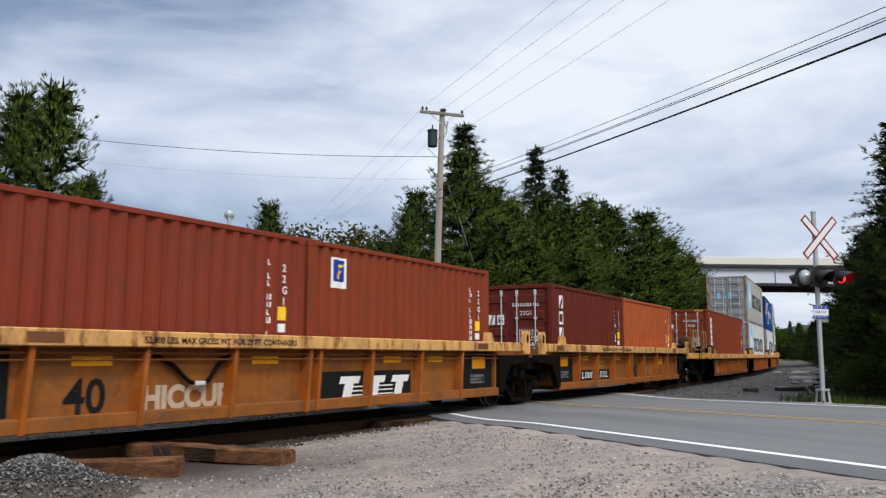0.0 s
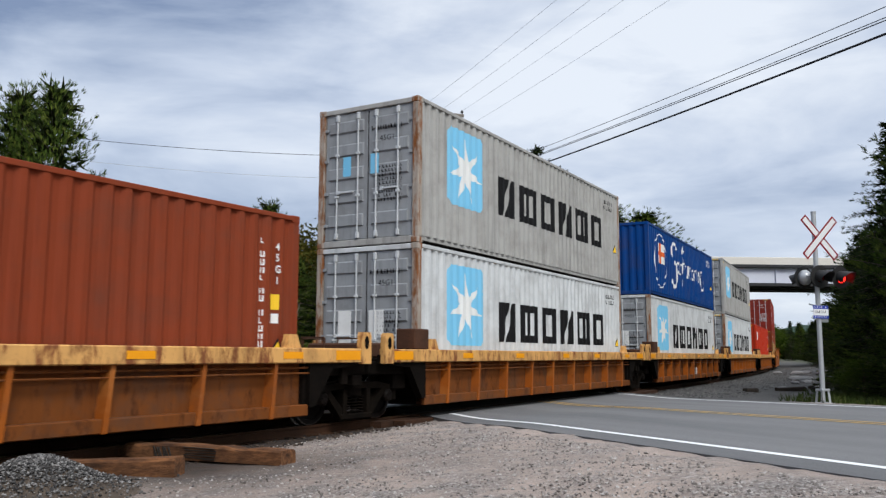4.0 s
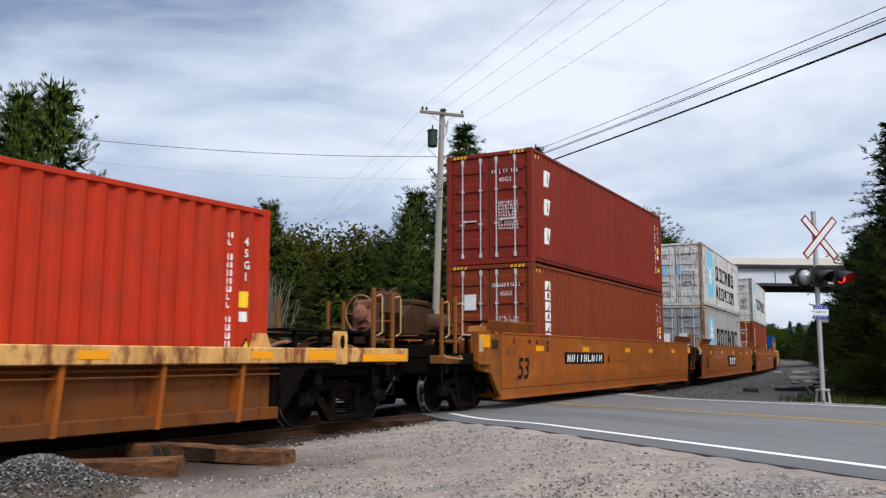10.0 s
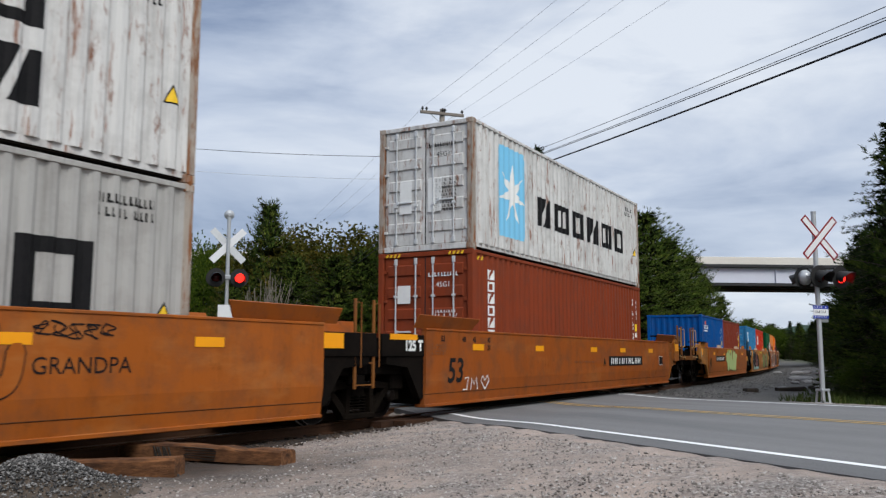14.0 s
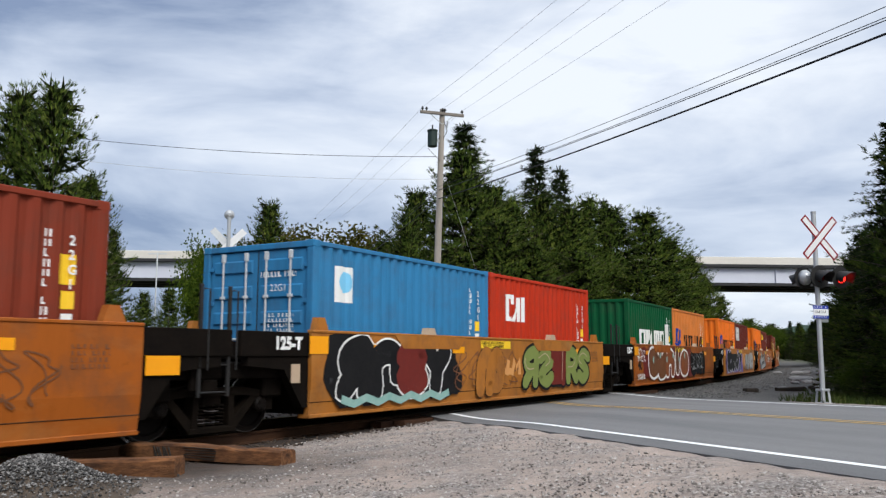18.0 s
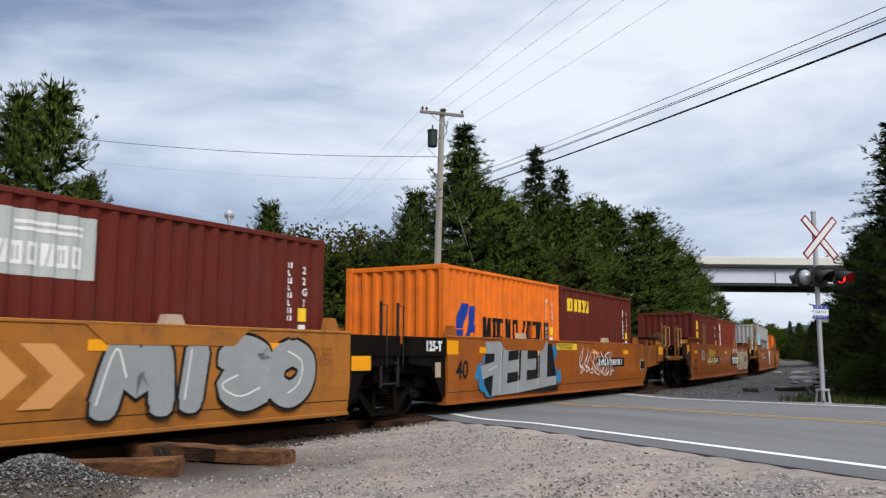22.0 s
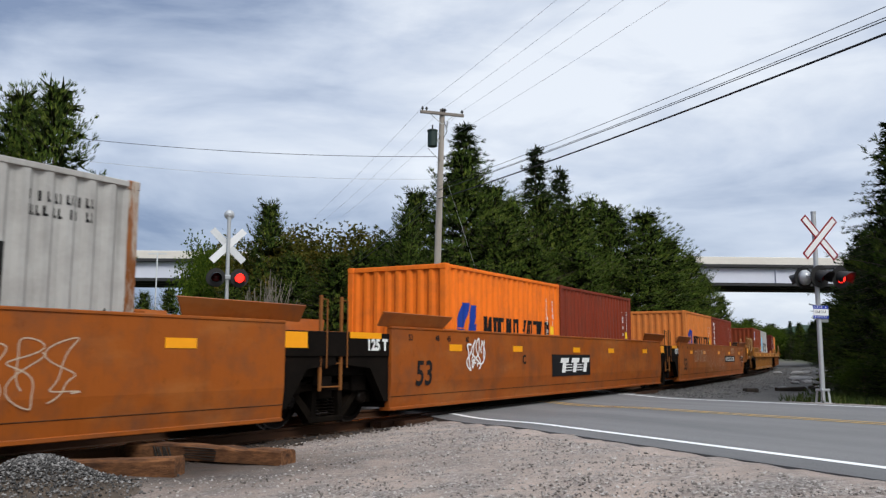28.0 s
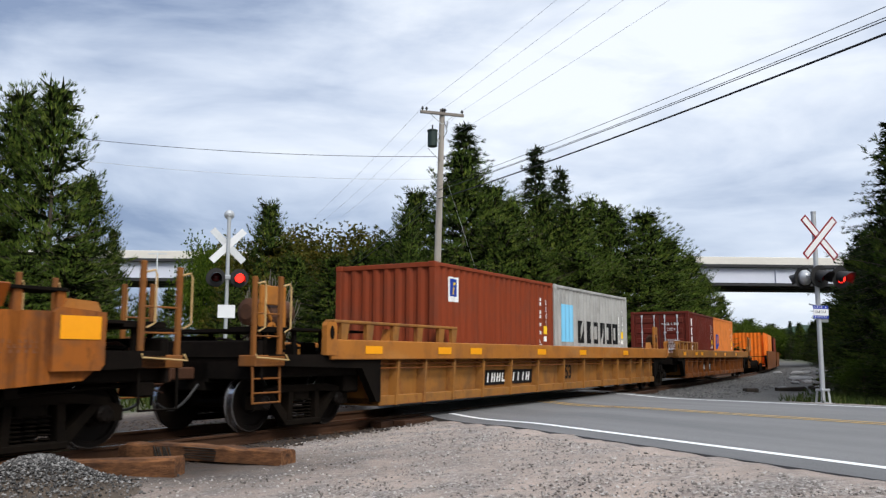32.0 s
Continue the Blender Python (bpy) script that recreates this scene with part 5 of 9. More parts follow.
    if seed % 2 == 0:
        xr = xe - sg * 1.15
        tank = Mesh().lathe([(-0.48, 0.12), (-0.44, 0.21), (0.44, 0.21), (0.48, 0.12)], 18, "x").moved(Matrix.Translation((xr, -0.45, 1.80)))
        tank.box(xr - 0.3, xr - 0.22, -0.55, -0.35, 1.08, 1.62).box(xr + 0.22, xr + 0.3, -0.55, -0.35, 1.08, 1.62)
        part("air_reservoir", tank, RUST_M, unit, "rusty air reservoir on a stand")
    pipes = RUST_L if hb < 6.3 else RUST_M
    if hb < 6.3:
        for q in range(5):
            y0 = -1.25 + 0.22 * q
            part("air_pipe", Mesh().pipe(smooth_line([(xe - sg * (0.4 + 0.1 * q), y0, 1.14), (xe - sg * (0.9 + 0.12 * q), y0 + 0.1, 1.30 + 0.06 * (q % 3)), (xe - sg * (1.5 + 0.1 * q), y0 + 0.05, 1.24 + 0.08 * (q % 2)), (xe - sg * 2.2, y0, 1.18)]), 0.022, 6), pipes, unit, "rusty bent air pipe")
    m = Mesh().pipe([(xe - sg * 0.3, -1.2, 1.12), (xe - sg * 0.2, -0.6, 1.28), (xe - sg * 0.25, 0.1, 1.22), (xe - sg * 0.5, 0.8, 1.14)], 0.028, 7)
    m.pipe([(xe - sg * 0.7, -1.1, 1.12), (xe - sg * 0.6, -0.3, 1.2), (xe - sg * 0.9, 0.7, 1.13)], 0.02, 6)
    part("air_pipe", m, pipes, unit, "rusty bent air pipes")
    part("coupler", shared("coupler", coupler_mesh), RUST_M, unit, "rusted knuckle coupler", at=Matrix.Translation((xe - sg * 0.05, 0, 0.86)) @ Matrix.Rotation(0 if sg > 0 else math.pi, 4, "Z"))
    part("air_hose", shared("hose", hose_mesh), BLACK_P, unit, "black rubber air hose", at=Matrix.Translation((xe, 0, 0.70)) @ Matrix.Rotation(0 if sg > 0 else math.pi, 4, "Z"))


def brake_wheel(unit, x, y, z):
    m = Mesh()
    n = 22
    ring = [(x, y + 0.34 * math.cos(k * math.tau / n), z + 0.34 * math.sin(k * math.tau / n)) for k in range(n + 1)]
    m.pipe(ring, 0.02, 6)
    for k in range(5):
        a = k * math.tau / 5
        m.rod((x, y, z), (x, y + 0.33 * math.cos(a), z + 0.33 * math.sin(a)), 0.016, 5)
    m.lathe([(0.0, 0.17), (-0.05, 0.15), (-0.08, 0.08)], 14, "x").moved(Matrix.Identity(4))
    m.v[-42:] = [(p[0] + x, p[1] + y, p[2] + z) for p in m.v[-42:]]
    m.box(x + 0.02, x + 0.26, y - 0.22, y + 0.22, z - 0.3, z + 0.26, 0.05)
    part("brake_wheel", m, RUST_L, unit, "rusty hand brake wheel")
    part("brake_post", Mesh().box(x + 0.1, x + 0.2, y - 0.3, y + 0.3, 1.08, z + 0.2, 0.02), RUST_M, unit, "rusty brake stand")


def well_car(kind, body, left, right, label, chord_paint=None, end_paint=None, ribs=(), plates=True, black_ends=False, seed=0, tail=0.0):
    """One unit of a container well car. left, right: 'end' (coupler) or 'art' (shares a truck with the next unit)."""
    k = KINDS[kind]
    unit = thing("well_car", label, "well car", group="cars of the train")
    hb, top, foot = k["hb"], k["top"], k["foot"]
    chord_paint, end_paint = chord_paint or body, end_paint or (GRIME_SHADE if black_ends else body)
    for sg in (-1, 1):
        flip = Matrix.Identity(4) if sg < 0 else Matrix.Rotation(math.pi, 4, "Z")
        part("side_panel", shared(("panel", kind), lambda: side_panel_mesh(k, kind)), body, unit, at=flip)
        if k["chord"]:
            zc = top - k["chord"]
            part("top_chord", shared(("chord", kind), lambda: Mesh().box(-k["reach"], k["reach"], -1.50, -1.27, zc, top, 0.015).data("top_chord")), chord_paint, unit, "dusty yellow box beam", at=flip)
            part("bottom_chord", shared(("bchord", kind), lambda: Mesh().box(-hb, hb, -1.42, -1.22, foot, foot + 0.17, 0.012).data("bottom_chord")), body, unit, at=flip)
            part("side_pipe", shared(("spipe", kind), lambda: Mesh().rod((-hb, -1.39, zc - 0.07), (hb, -1.39, zc - 0.07), 0.018, 6).rod((-hb, -1.41, zc - 0.15), (hb, -1.41, zc - 0.15), 0.013, 6).data("side_pipe")), WELL_RIB_SHADE, unit, "grimy air pipes under the beam", at=flip)
            for rx in ribs:
                wide = rx in (0.0, -0.2, 0.1)
                def rib():
                    return Mesh().prism([(-0.10, foot), (-0.03, foot), (0.045, zc), (-0.02, zc)], -1.45, -1.262).data("rib")
                part("rib", shared(("rib", kind), rib), (WELL_O if kind != "ribbed53" else body), unit, at=Matrix.Translation((rx, 0, 0)) @ flip if sg < 0 else Matrix.Translation((rx, 0, 0)) @ flip)
        elif plates:
            for ex in (-1, 1):
                part("guide_plate", shared(("guide", kind), lambda: Mesh().prism([(-1.05, 0.0), (1.15, 0.0), (1.15, 0.27), (-1.25, 0.27)], -0.012, 0.012).data("guide_plate")), body, unit, "raised container guide plate",
                     at=Matrix.Translation((ex * (hb - 1.3 + (0.9 if (left if ex < 0 else right) == "end" else 0.5)), sg * 1.44, top + 0.04)) @ (Matrix.Identity(4) if ex > 0 else Matrix.Diagonal((-1, 1, 1, 1))) @ Matrix.Rotation(radians(-28) * sg, 4, "X"))
    if not k["chord"]:
        part("weld_seam", shared(("seam", kind), lambda: Mesh().rod((-hb, -1.4745, 0.42), (hb, -1.4745, 0.42), 0.007, 5).data("weld_seam")), WELL_END, unit, "dark weld seam along the side")
        part("side_lip", shared(("lip", kind), lambda: Mesh().box(-hb, hb, -1.482, -1.474, foot - 0.05, foot - 0.008).data("side_lip")), body, unit, "rubbed bright lower lip")
    # well floor and cross beams
    part("well_floor", shared(("wfloor", kind), lambda: Mesh().box(-hb, hb, -1.28, -0.75, k["floor"] - 0.1, k["floor"] - 0.004).box(-hb, hb, 0.75, 1.28, k["floor"] - 0.1, k["floor"] - 0.004).box(-hb, -hb + 0.5, -1.28, 1.28, k["floor"] - 0.1, k["floor"] - 0.004).box(hb - 0.5, hb, -1.28, 1.28, k["floor"] - 0.1, k["floor"] - 0.004).box(-0.25, 0.25, -1.28, 1.28, k["floor"] - 0.1, k["floor"] - 0.004).data("well_floor")), GRIME_SHADE, unit)
    for ex, how in ((-1, left), (1, right)):
        k = dict(KINDS[kind], end=KINDS[kind]["end"] + (tail if ex > 0 else 0.0))
        out = k["art"] if how == "art" else k["end"]
        turn = Matrix.Identity(4) if ex > 0 else Matrix.Rotation(math.pi, 4, "Z")
        part("end_wall", shared(("bulk", kind), lambda: Mesh().box(hb - 0.06, hb, -1.36, 1.36, foot, top - 0.12, 0.01).data("end_wall")), end_paint, unit, at=turn)
        # end frame coloured near black for the shade below the deck
        part("end_frame", shared(("eframe", kind, out), lambda: end_frame_mesh(k, out, how == "art", True).data("end_frame")), GRIME_SHADE, unit, at=turn)
        if not k["chord"]:
            for s3 in (-1, 1):
                part("end_sheet", shared(("esheet", kind, out, s3), lambda: end_sheet_mesh(k, out, how == "art", s3).data("end_sheet")), (end_paint if end_paint in (WELL_T, WELL_END) else WELL_E) if how == "end" else GRIME_SHADE, unit, "side plate cut out over the truck", at=turn)
            if how == "end":
                xs = ex * (out - k["sheet"])
                pl = end_paint if end_paint in (WELL_T, WELL_END) else WELL_E
                for s3 in (-1, 1):
                    part("end_box", shared(("ebox", s3, top), lambda: Mesh().prism([(-0.62, 0.95), (-0.04, 0.95), (0.02, 1.02), (0.02, top + 0.02), (-0.55, top + 0.06), (-0.62, top)], *sorted((s3 * 1.46, s3 * 1.545))).data("end_box")), pl, unit, "bolted corner box", at=Matrix.Translation((xs, 0, 0)) @ (Matrix.Identity(4) if ex > 0 else Matrix.Diagonal((-1, 1, 1, 1))))
                    part("box_lid", shared(("elid", s3, top), lambda: Mesh().prism([(-0.5, top + 0.05), (-0.02, top + 0.03), (-0.08, top + 0.14), (-0.44, top + 0.16)], *sorted((s3 * 1.30, s3 * 1.50))).data("box_lid")), WELL_T, unit, "bent ochre lid", at=Matrix.Translation((xs, 0, 0)) @ (Matrix.Identity(4) if ex > 0 else Matrix.Diagonal((-1, 1, 1, 1))))
                    part("deck_plate", shared(("edeck", s3, top), lambda: Mesh().box(-0.6, 0.6, *sorted((s3 * 0.95, s3 * 1.5)), top + 0.23, top + 0.27, 0.006).data("deck_plate")), GRIME_SHADE, unit, "black walkway plate", at=(xs - ex * 1.05, 0, 0))
                    for dx in (0.5, 1.0, 1.55):
                        part("plate_post", shared(("epost", s3, top), lambda: Mesh().box(-0.05, 0.05, *sorted((s3 * 1.39, s3 * 1.47)), top - 0.01, top + 0.23, 0.006).data("plate_post")), pl, unit, at=(xs - ex * dx, 0, 0))
                reflector(unit, xs - ex * 0.30, top - 0.16, 0.5, 0.26, -1.549)
                if ex < 0:
                    part("label_plate", shared("endlab", lambda: Mesh().box(-0.09, 0.09, -0.004, 0.0, -0.14, 0.14).data("label_plate")), CREAM_D, unit, "small pale label plate", at=(xs + 0.14, -1.549, top - 0.24))
                    part("dark_patch", shared("endpat", lambda: Mesh().box(-0.16, 0.16, -0.004, 0.0, -0.10, 0.10).data("dark_patch")), WELL_END, unit, "dark repainted patch", at=(xs + 0.95, -1.474, top - 0.22))
                fr = ex > 0 and part("stencil_frame", shared("stfr", lambda: Mesh().box(-0.22, 0.22, -0.004, 0.0, -0.15, 0.15).data("stencil_frame")), WHITE_D, unit, "white stencil border", at=(xs - ex * 2.35, -1.506, top - 0.62))
                for q in (-1, 1) if fr else ():
                    part("stencil_field", shared("stfi", lambda: Mesh().box(-0.098, 0.098, -0.004, 0.0, -0.135, 0.135).data("stencil_field")), BLACK_D, fr, "black stencil field", at=(q * 0.105, -0.005, 0))
                small_print(unit, xs - ex * 1.1 - 0.25, top - 0.30, 0.6, 0.16, 3, BROWN_D, seed + 70, -1.474)
            if how == "art" and ex < 0 and kind != "smooth40":
                reflector(unit, -(out - 0.72), 1.455, 0.9, 0.10, -1.475)
            if how == "art" and ex > 0:
                reflector(unit, out - 1.2, 1.0 if kind == "smooth40" else 1.36, 0.52, 0.24, -1.475)
        part("underframe", shared(("uframe", kind, out), lambda: underframe_mesh(k, out, how == "art").data("underframe")), GRIME_SHADE, unit, "black bolster, sill and brake rigging", at=turn)
        if k["chord"]:
            lug = part("lifting_lug", shared("lug", lambda: Mesh().prism([(-0.13, -0.30), (0.13, -0.30), (0.13, 0.16), (0.10, 0.22), (-0.10, 0.22), (-0.13, 0.16)], -0.05, 0.05).data("lifting_lug")), chord_paint, unit, at=(ex * (k["reach"] + 0.02), -1.46, top + 0.05))
            part("eye", shared("lugeye", lambda: Mesh().add([(0.06 * math.cos(a * math.tau / 12), -0.053, 0.05 + 0.11 * math.sin(a * math.tau / 12)) for a in range(12)], [tuple(range(12))]).data("eye")), GRIME_SHADE, lug, "dark oval eye")
        if how == "end" and k["chord"] and kind != "ribbed53":
            xc = k["reach"]
            for s3 in (-1, 1):
                part("end_beam", shared(("ebeam", kind), lambda: Mesh().box(xc - 0.02, out - 0.5, -0.08, 0.08, 1.02, 1.25, 0.012).data("end_beam")), chord_paint, unit, "yellow end beam", at=turn @ Matrix.Translation((0, s3 * 1.41, 0)))
                part("reflector", shared(("erefl", 0), lambda: Mesh().box(-0.62, 0.62, -0.004, 0.004, -0.06, 0.06).data("reflector")), REFL_D, unit, "long amber reflector patch", at=(ex * (out - 1.2), s3 * 1.494, 1.09))
        if how == "end":
            xe = ex * (out - 0.95)
            end_gear(unit, xe, ex, WELL_POST, seed + (3 if ex > 0 else 0), hb=hb)
            add_truck(unit, ex * (out - k["truck"]))
        else:
            for dy in (-0.5, 0.3):
                part("grab_iron", shared("grab", lambda: Mesh().pipe([(0, -0.25, 0), (0, -0.25, 0.35), (0, 0.25, 0.35), (0, 0.25, 0)], 0.014, 6).data("grab_iron")), RUST_M if k["chord"] else BLACK_P, unit, at=(ex * (out - 0.5), dy, 1.08))
            if ex > 0 and not k["chord"]:
                ladder(unit, out - 0.58, -1.42, 0.58, 2.06, BLACK_P if kind == "smooth40" else WELL_POST, 0.5, "tall ladder with bent grab rails")
    if right == "art":
        add_truck(unit, k["art"])
    # load locks on the top edge
    for x in (-hb + 0.35, hb - 0.35):
        for sg in (-1, 1):
            part("cone_lock", shared("cone", lambda: Mesh().prism([(-0.16, 0), (0.16, 0), (0.06, 0.2), (-0.1, 0.2)], -0.06, 0.06).data("cone_lock")), chord_paint, unit, at=(x, sg * 1.36, top + (0.0 if k["chord"] else 0.045)))
    unit["art_half"] = k["art"]
    return unit

# ---------------- the train ----------------
MOVERS = []
F20, F40, HC_, ST_ = 6.058, 12.192, 2.896, 2.591


def roll(ob, place, dx=0.0, z=0.0, half=7.0):
    MOVERS.append((ob, place, dx, z, half))


def put(info, place, z, dx=0.0, half=7.0):
    roll(info["box"], place, dx, z, half)
    return info


def star_box(info, x0, z0, x1, z1):
    c, r = 0.12, min(x1 - x0, z1 - z0) / 2
    paint_on(info, "logo_square", [[(x0 + c, z0), (x1 - c, z0), (x1, z0 + c), (x1, z1 - c), (x1 - c, z1), (x0 + c, z1), (x0, z1 - c), (x0, z0 + c)]], BLUE_D, "pale blue square")
    L = info["L"]
    polys = [[(px - L / 2, pz) for px, pz in p] for p in star((x0 + x1) / 2, (z0 + z1) / 2 - 0.03, r * 0.95, 7, 0.33)]
    part("logo_star", decal_mesh(polys, info["sheet"], 0.007, info["y"]), WHITE_D, info["box"], "white seven-pointed star")


def star_container(paint, label, big, seed, logo=(1.2, 0.95, 2.75, 2.6), word=(3.5, 1.05, 10.6, 1.95), second=None, post=POSTRUST, hazard=False, doors=True, H=HC_):
    info = container(F40, H, paint, label, doors=doors, post=post, door_paint=(RUSTYWHITE if paint is RUSTYWHITE else DOORGREY) if doors else None, rail_paint=paint, hazard=hazard)
    star_box(info, *logo)
    x0, z0, x1, z1 = word
    w = (x1 - x0) / 6
    brand(info, row_blocks(x0, z0, z1 - z0, [w * 0.80] * 6, w * 0.24, 0.27), BLACK_D)
    if second:
        x0, z0, x1, z1 = second
        w = (x1 - x0) / 7
        brand(info, row_blocks(x0, z0, z1 - z0, [w * 0.76] * 7, w * 0.28, 0.27), BLACK_D)
    rng = random.Random(seed)
    usual_marks(info, rng, BLACK_D, end=doors, vertical=False)
    if doors:
        paint_on_end(info, "logo_patch", [rect(0.56, H * 0.30, 0.88, H * 0.56) if seed % 2 else rect(0.62, H * 0.50, 0.82, H * 0.64)], WHITE_D if seed % 2 else BLUE_D, "small square sticker")
        paint_on_end(info, "logo_patch", [rect(1.30, H * 0.30, 1.66, H * 0.56) if seed % 2 else rect(1.30, H * 0.50, 1.50, H * 0.64)], WHITE_D if seed % 2 else BLUE_D, "small square sticker")
    return info


def column_blocks(info, x, z_top, w, h, n, gap, material=WHITE_D, kind=0):
    polys = []
    for i in range(n):
        z = z_top - (i + 1) * h - i * gap
        polys.append(window_block(x, z, w, h, 0.3) if (i + kind) % 2 else notch_block(x, z, w, h))
    brand(info, polys, material)


def plain(length, H, paint, label, seed, **kw):
    info = container(length, H, paint, label, **kw)
    usual_marks(info, random.Random(seed), WHITE_D, end=kw.get("doors", True), code="45G1" if H > 2.7 else "22G1")
    return info


def slant_logo(info, x, z, w, h, material=NAVY_D):
    """Two slanting navy bars with a foot, on an orange box."""
    paint_on(info, "logo_shape", [
        [(x - w * 0.06, z + h * 0.30), (x + w * 0.34, z + h * 0.30), (x + w * 0.58, z + h), (x + w * 0.20, z + h)],
        [(x + w * 0.04, z), (x + w * 0.28, z), (x + w * 0.40, z + h * 0.27), (x - w * 0.08, z + h * 0.27)],
        [(x + w * 0.42, z + h * 0.05), (x + w * 0.66, z + h * 0.05), (x + w * 0.98, z + h * 0.95), (x + w * 0.70, z + h * 0.95)],
        [(x + w * 0.70, z + h * 0.20), (x + w * 0.86, z + h * 0.20), (x + w, z + h * 0.42), (x + w * 0.80, z + h * 0.42)]], material, "slanting navy logo shape")


def orange_pair(C, half, z, first_label, second, seed, paint=ORANGE, word_col=BLACK_D, logo_x=0.55, shift=0.0):
    a = plain(F20, ST_, paint, first_label, seed, doors=False)
    slant_logo(a, logo_x, 1.08, 0.9, 0.75, NAVY_D)
    brand(a, row_blocks(1.75, 1.08, 0.50, [0.34, 0.28, 0.28, 0.28, 0.28, -0.2, 0.24, 0.14, 0.28, 0.3, 0.28], 0.07, 0.3) + [[rect(3.72, 1.30, 3.92, 1.36)]], word_col)
    put(a, C, z, -F20 / 2 - 0.05 + shift, half)
    put(second, C, z, F20 / 2 + 0.05 + shift, half)


# first pair: two units with ribbed sides
def end_bays(unit, sides=(-1, 1)):
    """The black panels past the last ribs of the tall ribbed cars."""
    for ex in sides:
        x0, x1 = sorted((ex * 4.86, ex * 6.12))
        p = part("end_bay", Mesh().box(x0, x1, -1.279, -1.272, 0.46, 1.20), BLACK_D, unit, "black painted end panel")
        part("reflector", Mesh().box(ex * 5.5 - 0.28, ex * 5.5 + 0.28, -1.284, -1.280, 0.86, 1.10), REFL_D, p, "amber reflector patch")
        small_print(unit, ex * 5.45 - 0.3, 0.74, 0.6, 0.2, 3, GREY_D, 5 + ex, -1.283)
    for x in (-6.3, -4.6, 5.3):
        part("stencil_block", Mesh().box(x - 0.22, x + 0.22, -1.505, -1.501, 1.26, 1.38), BROWN_D, unit, "dark stencilled block")


RIBS_TALL = (-4.72, -3.2, -1.7, -0.12, 0.12, 1.5, 3.05, 4.55)
C1, C2 = -3.7, 12.0
u = well_car("tall40", WELL_B, "art", "art", "ochre ribbed well car with yellow top beam and sprayed tag", WELL_Y, None, RIBS_TALL, seed=1)
sign_text(u, "40", -4.2, 0.46, 0.56, BLACK_D, -1.276)
sign_text(u, "52,800 LBS. MAX GROSS WT. FOR 20 FT. CONTAINERS", -3.3, 1.27, 0.115, BLACK_D, -1.503, 0, 0.003)
sign_text(u, "HICCUP", -3.12, 0.46, 0.40, CREAM_D, -1.279, bold=0.02, label="white sprayed lettering")
part("side_hose", Mesh().pipe(smooth_line([(-3.0, -1.33, 1.12), (-2.7, -1.33, 1.0), (-2.45, -1.34, 0.80), (-2.28, -1.35, 0.76), (-2.1, -1.34, 0.80), (-1.9, -1.33, 1.02), (-1.7, -1.33, 1.13)]), 0.030, 7), GRIME_SHADE, u, "black hose looped under the beam")
part("hose_clamp", Mesh().box(-2.36, -2.18, -1.39, -1.32, 0.73, 0.79, 0.01), ZINC, u, "bright hose clamp")
end_bays(u)
logo_board(u, 0.25, 0.33, 2.9, 0.87, -1.276)
for x in (-3.85, -0.95, 2.3, 3.75):
    reflector(u, x, 1.06, 0.55, 0.12, -1.278)
roll(u, C1, 0, 0, 7.0)
a = plain(F20, ST_, BROWN, "red-brown corrugated freight container, scuffed", 11, doors=True)
put(a, C1, 0.385, -F20 / 2 - 0.04)
a = plain(F20, ST_, OXIDE, "red-brown corrugated freight container with a small blue logo", 12, doors=False)
paint_on(a, "logo_panel", [rect(0.62, 1.85, 0.98, 2.36)], WHITE_D, "small white framed logo panel")
part("logo_shape", decal_mesh([[(px - F20 / 2, pz) for px, pz in rect(0.66, 1.96, 0.94, 2.32)]], a["sheet"], 0.007, a["y"]), NAVY_D, a["box"], "navy square")
part("logo_mark", decal_mesh([[(px - F20 / 2, pz) for px, pz in p] for p in (rect(0.72, 2.0, 0.78, 2.2, 0.05), rect(0.74, 2.2, 0.90, 2.25, 0.03), rect(0.74, 2.1, 0.86, 2.14, 0.03))], a["sheet"], 0.010, a["y"]), YELLOW_D, a["box"], "yellow curved mark")
put(a, C1, 0.385, F20 / 2 + 0.04)

u = well_car("tall40", WELL_B, "art", "end", "ochre ribbed well car with a yellow top beam", WELL_Y, None, RIBS_TALL, seed=2)
sign_text(u, "SNOT.", -2.95, 0.80, 0.26, YSPRAY_D, -1.279, bold=0.008, label="yellow sprayed lettering")
board(u, -4.55, 0.46, -1.75, 0.74, 10, -1.274)
end_bays(u, (-1,))
reflector(u, 3.95, 0.98, 0.62, 0.30, -1.279)
sign_text(u, "52,800 LBS. MAX GROSS WT. FOR 20 FT. CONTAINERS", -3.0, 1.27, 0.115, BLACK_D, -1.503, 0, 0.003)
sign_text(u, "40", 0.6, 0.46, 0.56, BLACK_D, -1.281)
for x in (-3.85, -0.95, 1.8, 3.8):
    reflector(u, x, 1.06, 0.5, 0.12, -1.278)
scribble(u, 1.75, 2.2, 0.5, 0.75, 2, CREAM_D, 77, 0.012, -1.286)
scribble(u, 2.55, 2.8, 0.5, 0.78, 1, CREAM_D, 78, 0.012, -1.286)
part("stencil_panel", Mesh().box(3.55, 3.95, -1.286, -1.281, 0.46, 0.72), BROWN_D, u, "dark stencilled panel")
brake_wheel(u, 8.15, -0.55, 1.95)
roll(u, C2)
a = plain(F20, ST_, MAROON, "maroon freight container with white door bars", 13, doors=True)
column_blocks(a, 0.55, 2.32, 0.26, 0.34, 3, 0.08)
brand(a, row_blocks(0.35, 1.55, 0.26, [0.2, 0.2, 0.2], 0.06), WHITE_D, end=True)
put(a, C2, 0.385, -F20 / 2 - 0.04)
a = plain(F20, ST_, RUSTRED, "orange-brown corrugated freight container", 14, doors=False)
